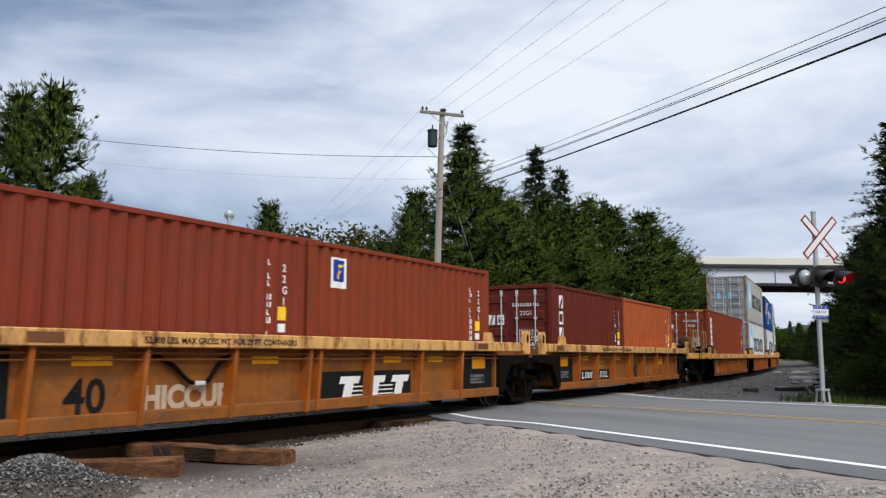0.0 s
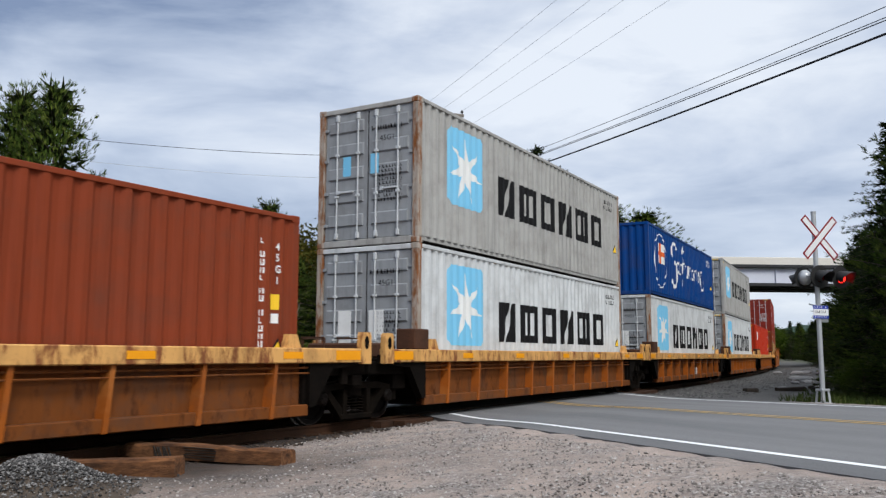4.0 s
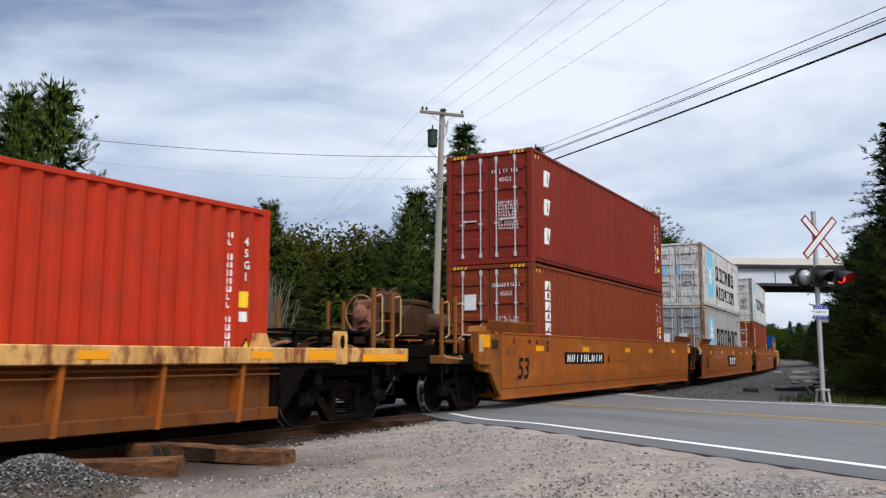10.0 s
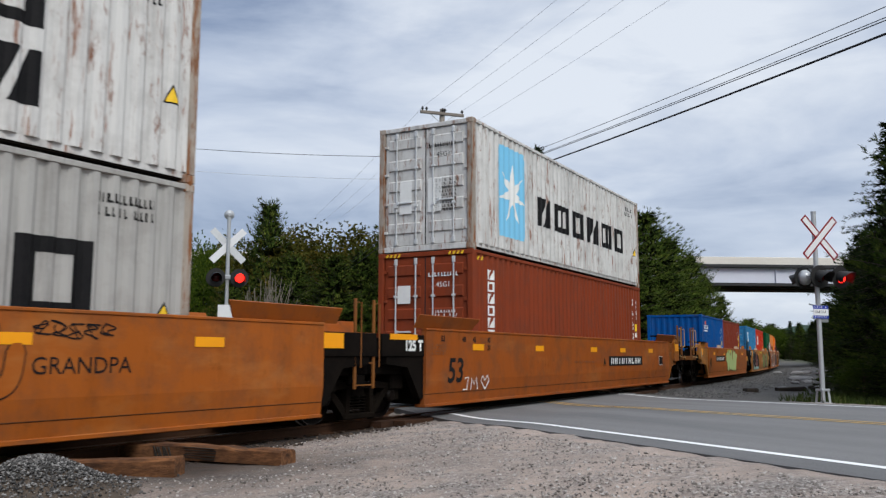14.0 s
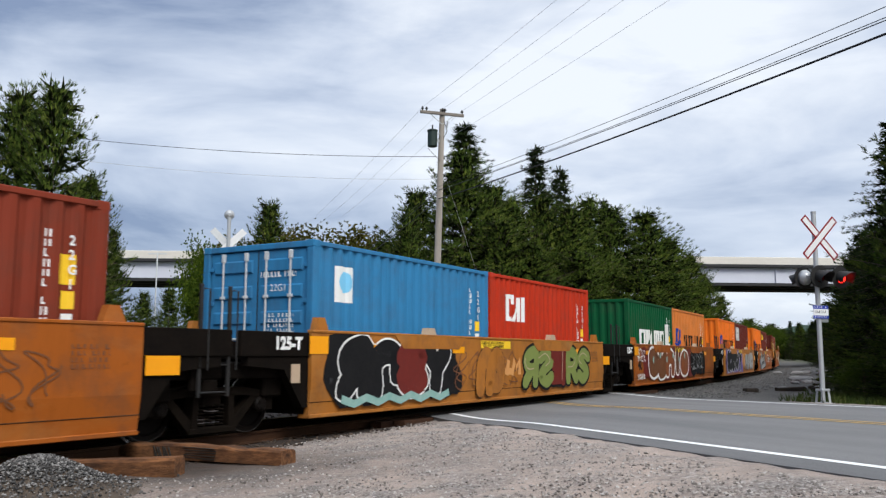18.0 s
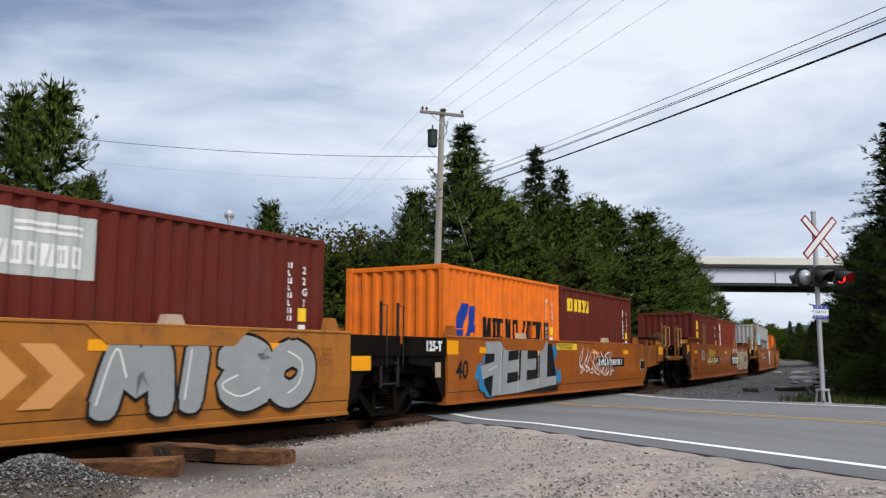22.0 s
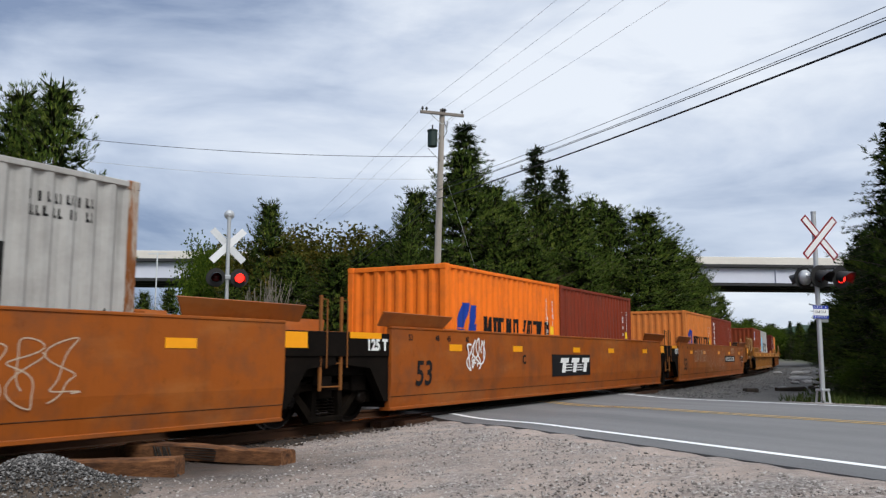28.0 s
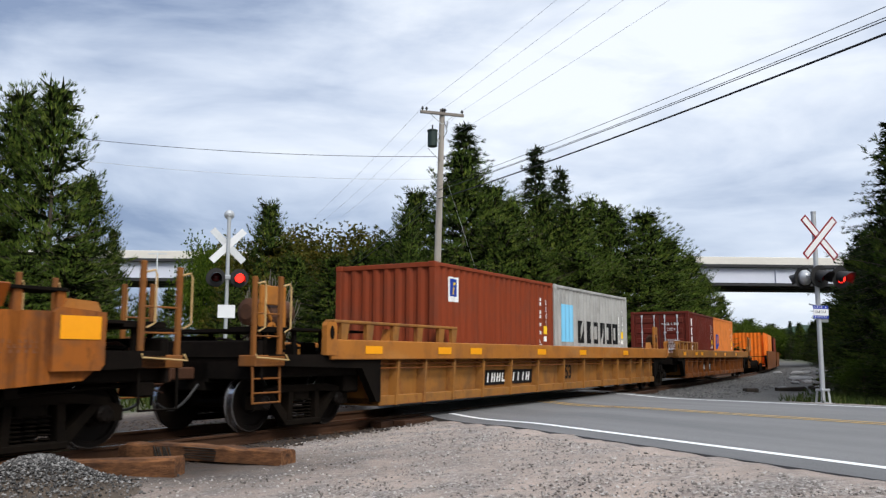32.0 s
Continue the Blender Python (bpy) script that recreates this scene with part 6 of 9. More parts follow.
put(a, C2, 0.385, F20 / 2 + 0.04)

# five-unit ribbed car
RIBS5 = (-5.26, -3.98, -2.65, -1.28, 0.0, 1.4, 2.65, 4.05, 5.4)
C5 = [31.65, 47.2, 62.75, 78.3, 93.85]
for i, C in enumerate(C5):
    u = well_car("ribbed40", WELL_RIB_SHADE, "end" if i == 0 else "art", "end" if i == 4 else "art", "grimy ribbed well car with a chipped yellow top beam", WELL_Y, GRIME_SHADE, RIBS5, seed=10 + i)
    for x in (-7.0, -4.6, -2.1, 0.7, 3.0, 5.7, 7.0):
        reflector(u, x, 1.13, 0.62 if abs(x) > 6 else 0.42, 0.15 if abs(x) > 6 else 0.1)
    if i in (0, 4):
        # flat black sheet added in place of the dark recessed end panel
        part("number_board", Mesh().box(-6.25, -4.1, -1.282, -1.276, 0.3, 0.72), BLACK_D, u, "black painted board")
        part("board_print", decal_mesh(block_row(-6.05, 0.37, 0.26, [0.17] * 4 + [-0.15] + [0.16] * 5, 0.045), None, 0, -1.284), WHITE_D, u, "plain white blocks", kind="stuff")
    elif i in (2, 3):
        logo_board(u, 0.05, 0.28, 2.1, 0.72, -1.276, False)
    if i == 2:
        scribble(u, -5.2, -4.7, 0.3, 0.75, 2, CREAM_D, 8, 0.04, -1.276)
        scribble(u, -3.9, -3.6, 0.3, 0.6, 1, CREAM_D, 9, 0.04, -1.276)
    roll(u, C)
    m = Mesh().box(-7.35, -6.75, -1.0, 0.4, 1.09, 1.35, 0.03)
    part("air_reservoir", m, RUST_M, u, "rusty steel box")
    if i == 4:
        brake_wheel(u, 9.35, -0.4, 1.90)
        part("valve_stand", Mesh().box(9.9, 10.0, -0.5, -0.4, 1.1, 2.4, 0.01).box(9.85, 10.5, -0.55, -0.2, 1.9, 2.35, 0.05).rod((9.8, -0.5, 2.2), (10.5, -0.4, 2.45), 0.03, 6), RUST_M, u, "rusty brake valve on a stand")
    part("valve_box", Mesh().box(-6.5, -6.0, -1.42, -1.0, 1.24, 1.62, 0.02), RUST_M, u, "rusty open box")
a = plain(F40, HC_, OXIDE, "red-brown high-cube container with white door bars", 21, hazard=True)
column_blocks(a, 0.68, 2.52, 0.36, 0.22, 6, 0.045)
paint_on_end(a, "logo_patch", [rect(0.45, 1.75, 0.85, 2.2)], WHITE_D, "white square sticker")
put(a, C5[0], 0.385)
TOP5 = 0.385 + HC_ + 0.006
a = star_container(GREY, "dull grey high-cube container with a star logo", 1, 22)
put(a, C5[1], TOP5)
a = star_container(WHITE, "white high-cube container with a star logo", 1, 23)
put(a, C5[1], 0.385)
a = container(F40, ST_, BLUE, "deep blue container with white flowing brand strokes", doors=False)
usual_marks(a, random.Random(24), WHITE_D, end=False, vertical=False)
cz = 1.35
paint_on(a, "logo_ring", arc(1.85, cz, 0.92, 1.02, 0, math.tau, 0.045, 40), WHITE_D, "thin white ring")
paint_on(a, "logo_flag", [rect(1.40, 0.55, 1.47, 2.15), rect(1.52, 1.25, 2.5, 2.0)], WHITE_D, "white flag shape")
part("logo_cross", decal_mesh([[(px - F40 / 2, pz) for px, pz in p] for p in (rect(1.52, 1.53, 2.5, 1.70), rect(1.72, 1.25, 1.88, 2.0))], a["sheet"], 0.008, a["y"]), ORANGE_D, a["box"], "orange cross band")
dx, dz = -0.3, 0.22
strokes = [arc(4.15, 1.95, 0.5, 0.38, radians(20), radians(230), 0.13, 14), arc(4.1, 1.05, 0.55, 0.58, radians(-150), radians(85), 0.15, 16)]
strokes += [arc(5.05 + dx, 1.15 + dz, 0.26, 0.26, 0, math.tau, 0.10, 12) + ribbon([(5.35 + dx, 1.4 + dz), (5.33 + dx, 0.95 + dz), (5.5 + dx, 0.9 + dz)], 0.09)]
strokes += [ribbon([(5.75 + dx, 0.45 + dz), (5.95 + dx, 1.2 + dz), (6.2 + dx, 1.95 + dz), (6.05 + dx, 2.1 + dz), (5.9 + dx, 1.8 + dz)], 0.11) + ribbon([(5.6 + dx, 1.3 + dz), (6.3 + dx, 1.42 + dz)], 0.08)]
for i in range(3):
    strokes.append(ribbon([(6.4 + i * 0.42 + dx, 0.85 + dz), (6.45 + i * 0.42 + dx, 1.3 + dz), (6.62 + i * 0.42 + dx, 1.38 + dz), (6.72 + i * 0.42 + dx, 0.88 + dz)], 0.10))
strokes += [arc(7.95 + dx, 1.08 + dz, 0.25, 0.25, 0, math.tau, 0.10, 12), ribbon([(8.25 + dx, 0.85 + dz), (8.3 + dx, 1.35 + dz), (8.45 + dx, 1.28 + dz), (8.6 + dx, 1.4 + dz)], 0.09), ribbon([(8.8 + dx, 1.4 + dz), (8.82 + dx, 0.95 + dz), (8.95 + dx, 0.85 + dz)], 0.09)]
strokes += [ribbon([(9.05 + dx, 0.85 + dz), (9.1 + dx, 1.35 + dz), (9.25 + dx, 1.3 + dz), (9.4 + dx, 1.0 + dz), (9.5 + dx, 0.85 + dz)], 0.09), arc(9.85 + dx, 1.2 + dz, 0.24, 0.22, radians(-20), radians(200), 0.09, 10) + arc(9.95 + dx, 0.95 + dz, 0.42, 0.45, radians(160), radians(370), 0.09, 14)]
for st in strokes:
    paint_on(a, "brand_stroke", st, WHITE_D, "flowing white painted stroke")
put(a, C5[2], TOP5)
a = star_container(WHITE, "white high-cube container with a star logo and rusty posts", 1, 25)
put(a, C5[2], 0.385)
a = star_container(GREY, "dull grey high-cube container with a star logo", 1, 26, post=None, hazard=True, word=(3.5, 1.1, 10.6, 1.95))
put(a, C5[3], TOP5)
a = star_container(WHITE, "white high-cube container with a star logo and rusty posts", 1, 27, hazard=True)
put(a, C5[3], 0.385)
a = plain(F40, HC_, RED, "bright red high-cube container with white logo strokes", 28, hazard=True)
LOGO3 = [rect(0.0, 0.11, 0.09, 0.54), rect(0.0, 0.54, 0.33, 0.65), rect(0.24, 0.42, 0.33, 0.54), rect(0.0, 0.0, 0.26, 0.11), [(0.26, 0.0), (0.36, 0.0), (0.52, 0.36), (0.52, 0.63)], rect(0.52, 0.0, 0.61, 0.60), [(0.46, 0.22), (0.52, 0.22), (0.52, 0.31), (0.50, 0.31)], rect(0.72, 0.0, 0.84, 0.62)]
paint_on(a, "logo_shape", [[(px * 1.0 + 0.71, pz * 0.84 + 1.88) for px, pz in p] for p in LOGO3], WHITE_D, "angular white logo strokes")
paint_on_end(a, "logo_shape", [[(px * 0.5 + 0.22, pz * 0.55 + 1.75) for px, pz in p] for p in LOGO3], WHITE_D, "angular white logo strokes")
put(a, C5[4], 0.385)

# three-unit smooth orange car
C8 = [115.4, 135.35, 155.25]
for i, C in enumerate(C8):
    u = well_car("smooth53", WELL_O if i < 2 else WELL_O2, "end" if i == 0 else "art", "end" if i == 2 else "art", "orange smooth-sided well car with a large number and reflectors", None, GRIME_SHADE if i else WELL_O2, black_ends=i > 0, seed=30 + i)
    sign_text(u, "53", -7.72, 0.62, 0.66, BLACK_D, shear=0.15)
    for x, tx in ((-7.95, "53"), (-7.1, "48"), (-6.65, "45"), (-6.0, "40"), (-6.0, "20")):
        sign_text(u, tx, x, 1.40 if tx != "20" else 1.24, 0.15, BLACK_D, bold=0.004)
    for x in (-6.4, -3.2, 0.6, 3.47 if i == 1 else 3.2, 6.2):
        reflector(u, x, 1.30, 0.5, 0.13)
    small_print(u, -8.3, 1.35, 0.55, 0.22, 4, BROWN_D, i)
    small_print(u, -6.3, 1.5, 0.5, 0.18, 3, BROWN_D, i + 5)
    small_print(u, -0.9, 1.0, 1.6, 0.08, 1, BROWN_D, i + 9)
    roll(u, C, half=8.5)
    if i == 0:
        part("brake_cabinet", Mesh().prism([(-11.0, 1.56), (-9.8, 1.56), (-9.8, 2.08), (-10.7, 2.14), (-11.0, 1.9)], -0.55, 0.3).box(-10.6, -9.9, -0.5, 0.25, 2.13, 2.26, 0.04), WELL_END, u, "sooty brown sheet cabinet with a tank on top")
        board(u, -4.78, 0.92, -1.69, 1.22, 9)
        sign_text(u, "B", -1.35, 0.95, 0.28)
    if i == 1:
        sign_text(u, "C", -3.1, 0.85, 0.32)
        logo_board(u, -1.3, 0.62, 1.3, 1.14)
        graffiti(u, 1.75, 3.6, 0.62, 1.54, ("loop", "bend", "ring", "hook"), WELL_O, BLACK_D, 16, label="dark sprayed bubble outline", w=0.44, rim=0.035)
        sign_text(u, "GRANDPA", 3.72, 0.92, 0.27, BLACK_D, bold=0.0, label="thin dark sprayed lettering")
        scribble(u, 3.72, 4.75, 1.30, 1.52, 5, BLACK_D, 18, 0.016)
        scribble(u, -6.0, -2.0, 0.95, 1.45, 9, CREAM_D, 17, 0.010)
    if i == 2:
        board(u, 1.88, 0.84, 5.2, 1.12, 9)
        sign_text(u, "A", 1.4, 0.86, 0.28)
        part("graffiti", decal_mesh(ribbon([(-7.0, 0.68), (-6.85, 0.70), (-6.92, 0.46), (-7.08, 0.46)], 0.03) + ribbon([(-6.75, 0.45), (-6.7, 0.68), (-6.6, 0.55), (-6.5, 0.68), (-6.45, 0.45)], 0.03) + ribbon([(-6.12, 0.44), (-6.3, 0.62), (-6.22, 0.72), (-6.12, 0.62), (-6.0, 0.72), (-5.93, 0.62), (-6.12, 0.44)], 0.03), None, 0, -1.506), WHITE_D, u, "white scrawl and a heart")
    if i:
        sign_text(u, "125 T", -9.2, 1.22, 0.26, WHITE_D, -1.474)
Z8 = 0.52
TOP8 = Z8 + HC_ + 0.006
a = plain(F40, HC_, OXIDE, "red-brown high-cube container with a column of white blocks", 31, hazard=True)
column_blocks(a, 0.85, 2.50, 0.36, 0.22, 6, 0.045)
paint_on_end(a, "logo_patch", [rect(0.52, 1.75, 0.86, 2.15)], WHITE_D, "white square sticker")
put(a, C8[0], Z8, half=8.5)
a = plain(F40, HC_, WINE, "dark red high-cube container with white blocks", 32, hazard=True)
brand(a, [window_block(0.85, 2.05 - 0.75 * j, 0.34, 0.42, 0.36, 0.05) for j in range(3)], WHITE_D)
put(a, C8[0], TOP8, half=8.5)
a = star_container(GREY, "grey high-cube container with a star logo", 1, 33, logo=(1.3, 0.95, 2.85, 2.42), word=(3.5, 1.02, 10.7, 1.95), hazard=True)
put(a, C8[1], Z8, half=8.5)
a = star_container(RUSTYWHITE, "rust-stained white container with a star logo and two rows of blocks", 1, 34, logo=(1.42, 0.50, 3.0, 2.68), word=(3.85, 1.42, 9.9, 2.15), second=(3.8, 0.50, 9.9, 1.15))
for dx, dz in ((0.55, 1.75), (0.85, 1.35), (0.75, 1.95)):
    paint_on(a, "old_sticker", [[(dx, dz), (dx + 0.18, dz + 0.2), (dx, dz + 0.4), (dx - 0.18, dz + 0.2)]], GREY_D, "peeled diamond sticker")
put(a, C8[1], TOP8, half=8.5)
a = plain(F40, HC_, OXIDE, "red-brown high-cube container with a column of white blocks", 35, hazard=True)
column_blocks(a, 0.72, 2.50, 0.36, 0.22, 6, 0.045)
paint_on_end(a, "logo_patch", [rect(0.52, 1.75, 0.86, 2.15)], WHITE_D, "white square sticker")
put(a, C8[2], Z8, half=8.5)
a = star_container(RUSTYWHITE, "rust-stained white high-cube container with a star logo", 1, 37, logo=(1.3, 0.45, 2.85, 2.6), word=(3.55, 0.98, 10.6, 1.72))
put(a, C8[2], TOP8, half=8.5)

# five-unit smooth car covered in sprayed pieces
C11 = [177.6, 193.55, 209.5, 225.45, 241.4]
for i, C in enumerate(C11):
    u = well_car("smooth40", WELL_T if i in (1, 3) else WELL_O, "end" if i == 0 else "art", "end" if i == 4 else "art", "tan-orange smooth-sided well car covered in spray paint", None, WELL_T if i == 0 else GRIME_SHADE, plates=False, black_ends=i > 0, seed=40 + i)
    sign_text(u, "40", -6.15, 0.68, 0.5, BLACK_D, shear=0.1)
    for x in (-4.9, -1.9, 1.9, 4.6):
        reflector(u, x, 1.24, 0.48, 0.13)
    for x in (-2.9, 2.9):
        part("hatch_rim", shared("hatch", lambda: Mesh().prism([(-1.3, 0.0), (1.3, 0.0), (1.0, -0.24), (-1.0, -0.24)], -0.009, 0.009).data("hatch_rim")), WELL_T if i in (1, 3) else WELL_O, u, "welded trapezoid plate", at=(x, -1.506, 1.49))
        part("load_lock", shared("llock", lambda: Mesh().prism([(-0.17, 0), (0.17, 0), (0.1, 0.13), (-0.12, 0.13)], -0.07, 0.07).data("load_lock")), CREAM_D, u, "bent steel load lock", at=(x, -1.42, 1.51))
    small_print(u, 5.5, 1.25, 0.5, 0.3, 4, BROWN_D, 60 + i)
    part("yellow_print_panel", Mesh().box(-0.95, 0.45, -1.507, -1.503, 1.28, 1.44), YELLOW_D, u, "yellow stencil panel")
    sign_text(u, "52,800 LBS. MAX GROSS WT.", -0.92, 1.37, 0.085, BLACK_D, -1.509, 0, 0.002)
    sign_text(u, "FOR 20 FT. CONTAINERS", -0.85, 1.30, 0.085, BLACK_D, -1.509, 0, 0.002)
    if i:
        sign_text(u, "125-T", -7.25, 1.22, 0.25, WHITE_D, -1.474)
        part("end_patch", Mesh().box(-6.5, -6.05, -1.508, -1.504, 1.15, 1.42), REFL_D, u, "amber reflector patch")
        part("label_plate", Mesh().box(-6.85, -6.65, -1.452, -1.446, 0.72, 1.0), CREAM_D, u, "small pale label plate")
    part("end_patch", Mesh().box(6.55, 7.05, -1.452, -1.446, 0.92, 1.12), REFL_D, u, "amber reflector patch")
    roll(u, C)
    if i == 0:
        board(u, -4.43, 0.88, -1.82, 1.14, 9)
        sign_text(u, "B", -1.5, 0.9, 0.26)
        graffiti(u, -1.15, 2.0, 0.32, 1.47, ("cross", "zag", "hook", "ring"), LIME_D, BLACK_D, 5, None, None, label="pale green sprayed piece", w=0.62, rim=0.035)
        part("graffiti", decal_mesh(fan(blob(2.2, 1.2, 0.3, 0.22, 4)), None, 0.0, -1.505), LIME_D, u, "pale green sprayed blob")
        scribble(u, 2.7, 5.4, 0.5, 1.3, 6, BROWN_D, 44, 0.02)
    if i == 1:
        graffiti(u, -5.7, -2.35, 0.30, 1.47, ("loop", "hook", "bend", "fork"), (BLACK_D, BLACK_D, DKRED_D, BLACK_D), WHITE_D, 6, BLACK_D, None, label="black sprayed piece with a white outline", w=0.50, rim=0.07)
        part("graffiti", decal_mesh(ribbon([(-5.7 + 0.34 * q, 0.44 - 0.09 * (q % 2)) for q in range(11)], 0.13), None, 0.0105, -1.503), TEAL_D, u, "teal and white dripping band")
        sign_text(u, "E", -2.28, 0.82, 0.34)
        scribble(u, -2.1, 0.9, 0.35, 1.3, 5, BROWN_D, 45, 0.025)
        graffiti(u, -1.0, 0.0, 0.25, 1.4, ("arch", "ring"), WELL_T, BLACK_D, 15, label="black sprayed bubble outline", w=0.8, rim=0.03)
        graffiti(u, -0.35, 0.95, 0.62, 1.12, ("cross", "cross", "zag"), PEACH_D, PEACH_D, 16, label="faded pink sprayed shapes", w=0.34, rim=0.0, curved=False)
        graffiti(u, 1.15, 5.3, 0.30, 1.45, ("loop", "bend", "comb", "loop", "bend"), (OLIVE_D, OLIVE_D, DKRED_D, OLIVE_D, OLIVE_D), BLACK_D, 7, None, CREAM_D, label="olive green sprayed piece", w=0.36, rim=0.13)
    if i == 2:
        graffiti(u, -4.75, 1.1, 0.28, 1.47, ("bend", "loop", "arch", "bar", "ring"), (BROWN_D, BROWN_D, RUSTY_D, BROWN_D, RUSTY_D), WHITE_D, 8, DKRED_D, None, label="brown sprayed piece with a white outline", w=0.42, rim=0.17)
        for q in range(6):
            part("teal_spot", decal_mesh(fan(blob(-4.2 + 0.95 * q, 1.0 + 0.15 * (q % 2), 0.09, 0.11, q, 14)), None, 0.0085, -1.503), TEAL_D, u, "teal sprayed spot")
        scribble(u, -6.2, -5.3, 0.36, 0.56, 4, WHITE_D, 48, 0.022)
        graffiti(u, 1.75, 4.3, 0.30, 1.46, ("bend", "ring", "arch"), BLACK_D, BLACK_D, 9, None, GREY_D, label="black sprayed piece with thin grey lines", w=0.66, rim=0.0)
        scribble(u, 1.85, 4.1, 0.4, 1.4, 3, GREY_D, 95, 0.022, -1.514)
        scribble(u, -6.2, -5.2, 0.9, 1.4, 3, WHITE_D, 46, 0.02)
    if i == 3:
        graffiti(u, -5.45, 0.0, 0.26, 1.48, ("loop", "ring", "bend", "cross", "ring", "bar", "fork"), BLACK_D, WHITE_D, 10, VIOLET_D, None, label="black sprayed piece with a white outline on violet", w=0.52, rim=0.09)
        for j in range(2):
            q = 0.7 * j
            part("chevron", decal_mesh([[(0.15 + q, 0.55), (0.55 + q, 0.55), (0.95 + q, 0.9), (0.55 + q, 0.9)], [(0.55 + q, 0.9), (0.95 + q, 0.9), (0.55 + q, 1.25), (0.15 + q, 1.25)]], None, 0.001, -1.503), PEACH_D, u, "faded orange chevron")
        graffiti(u, 1.9, 5.5, 0.28, 1.47, ("zag", "bar", "bend", "ring"), GREY_D, BLACK_D, 11, None, WHITE_D, label="silver sprayed piece with a black outline", w=0.44, rim=0.09)
    if i == 4:
        for j, (bx, bz, bw, bh) in enumerate(((-5.12, 0.80, 0.16, 0.20), (-5.02, 0.62, 0.14, 0.24), (-4.78, 0.42, 0.22, 0.13), (-4.75, 1.05, 0.26, 0.10), (-0.94, 0.62, 0.20, 0.22), (-1.10, 1.22, 0.14, 0.20))):
            part("sprayed_edge", decal_mesh(fan(blob(bx, bz, bw, bh, j + 3, rough=0.45)), None, 0.001 + 0.0002 * j, -1.503), SKYBLUE, u, "light blue sprayed edge")
        piece = part("graffiti", decal_mesh([[(-4.87, 1.19), (-3.28, 1.31), (-3.28, 0.3), (-4.68, 0.29), (-4.94, 0.54)], [(-3.28, 1.31), (-1.27, 1.43), (-0.92, 0.37), (-0.94, 0.29), (-3.28, 0.3)]], None, 0.003, -1.503, 5e-5), BLACK_D, u, "silver sprayed block letters with black shadows", kind="stuff")
        part("fill", decal_mesh([[(-4.87, 1.41), (-4.05, 1.44), (-4.05, 1.18), (-4.84, 1.17)], [(-4.44, 1.18), (-4.06, 1.18), (-4.17, 0.29), (-4.6, 0.29)], [(-5.09, 0.91), (-4.43, 1.01), (-4.46, 0.73), (-5.02, 0.64)]], None, 0.006, -1.503, 5e-5), GREY_D, piece, kind="stuff")
        part("fill", decal_mesh([[(-4.02, 1.44), (-3.11, 1.5), (-3.13, 1.26), (-4.02, 1.21)], [(-4.02, 1.21), (-3.75, 1.23), (-3.85, 0.51), (-4.15, 0.5)], [(-3.77, 1.01), (-3.22, 1.05), (-3.26, 0.78), (-3.81, 0.75)], [(-4.15, 0.5), (-3.14, 0.58), (-3.19, 0.31), (-4.17, 0.29)]], None, 0.006, -1.503, 5e-5), GREY_D, piece, kind="stuff")
        part("fill", decal_mesh([[(-3.07, 1.5), (-2.06, 1.5), (-2.1, 1.3), (-3.07, 1.26)], [(-3.07, 1.26), (-2.73, 1.28), (-2.81, 0.56), (-3.16, 0.55)], [(-2.75, 1.05), (-2.25, 1.07), (-2.27, 0.81), (-2.79, 0.8)], [(-3.16, 0.55), (-2.06, 0.61), (-2.13, 0.37), (-3.19, 0.31)]], None, 0.006, -1.503, 5e-5), GREY_D, piece, kind="stuff")
        part("fill", decal_mesh([[(-1.99, 1.5), (-1.53, 1.5), (-1.62, 0.62), (-2.06, 0.61)], [(-2.06, 0.61), (-1.02, 0.64), (-1.02, 0.43), (-2.11, 0.37)]], None, 0.006, -1.503, 5e-5), GREY_D, piece, kind="stuff")
        for a2, b2 in (((-4.10, 1.36), (-4.22, 0.34)), ((-3.20, 1.40), (-3.28, 0.36)), ((-2.10, 1.42), (-2.16, 0.36)), ((-4.75, 0.82), (-4.30, 0.92))):
            part("highlight", decal_mesh(ribbon([a2, b2], 0.016), None, 0.0075, -1.503), WHITE_D, piece, kind="stuff")
        board(u, 1.96, 0.82, 4.40, 1.08, 9)
        scribble(u, 0.6, 3.4, 0.5, 1.4, 7, WHITE_D, 47, 0.022)
Z11 = 0.38
a = plain(F20, ST_, BLUE2, "royal blue freight container with small white blocks", 41, doors=False)
brand(a, row_blocks(0.5, 1.98, 0.16, [0.11] * 8, 0.025) + [[rect(0.5, 1.86, 1.5, 1.92)]], WHITE_D)
paint_on(a, "logo_dome", arc(1.0, 2.17, 0.2, 0.16, 0, math.pi, 0.15, 8), ORANGE_D, "small red half disc")
put(a, C11[0], Z11, -F20 / 2 - 0.05)
a = plain(F20, ST_, BROWN, "red-brown freight container with yellow warning marks", 42, doors=False)
paint_on(a, "yellow_label", [rect(F20 - 0.62, 1.55, F20 - 0.42, 1.9)], YELLOW_D, "yellow label")
put(a, C11[0], Z11, F20 / 2 + 0.05)
a = plain(F20, ST_, SKYBLUE, "light blue freight container with white door bars", 43, doors=True)
paint_on(a, "logo_panel", [rect(0.62, 1.62, 1.12, 2.22)], WHITE_D, "white square logo panel")
part("logo_disc", decal_mesh(fan([(0.87 - F20 / 2 + 0.18 * math.cos(k * math.tau / 16), 1.96 + 0.18 * math.sin(k * math.tau / 16)) for k in range(16)]), a["sheet"], 0.008, a["y"]), BLUE_D, a["box"], "blue disc")
put(a, C11[1], Z11, -F20 / 2 - 0.05)
a = plain(F20, ST_, RED, "bright red freight container with white logo strokes", 44, doors=False)
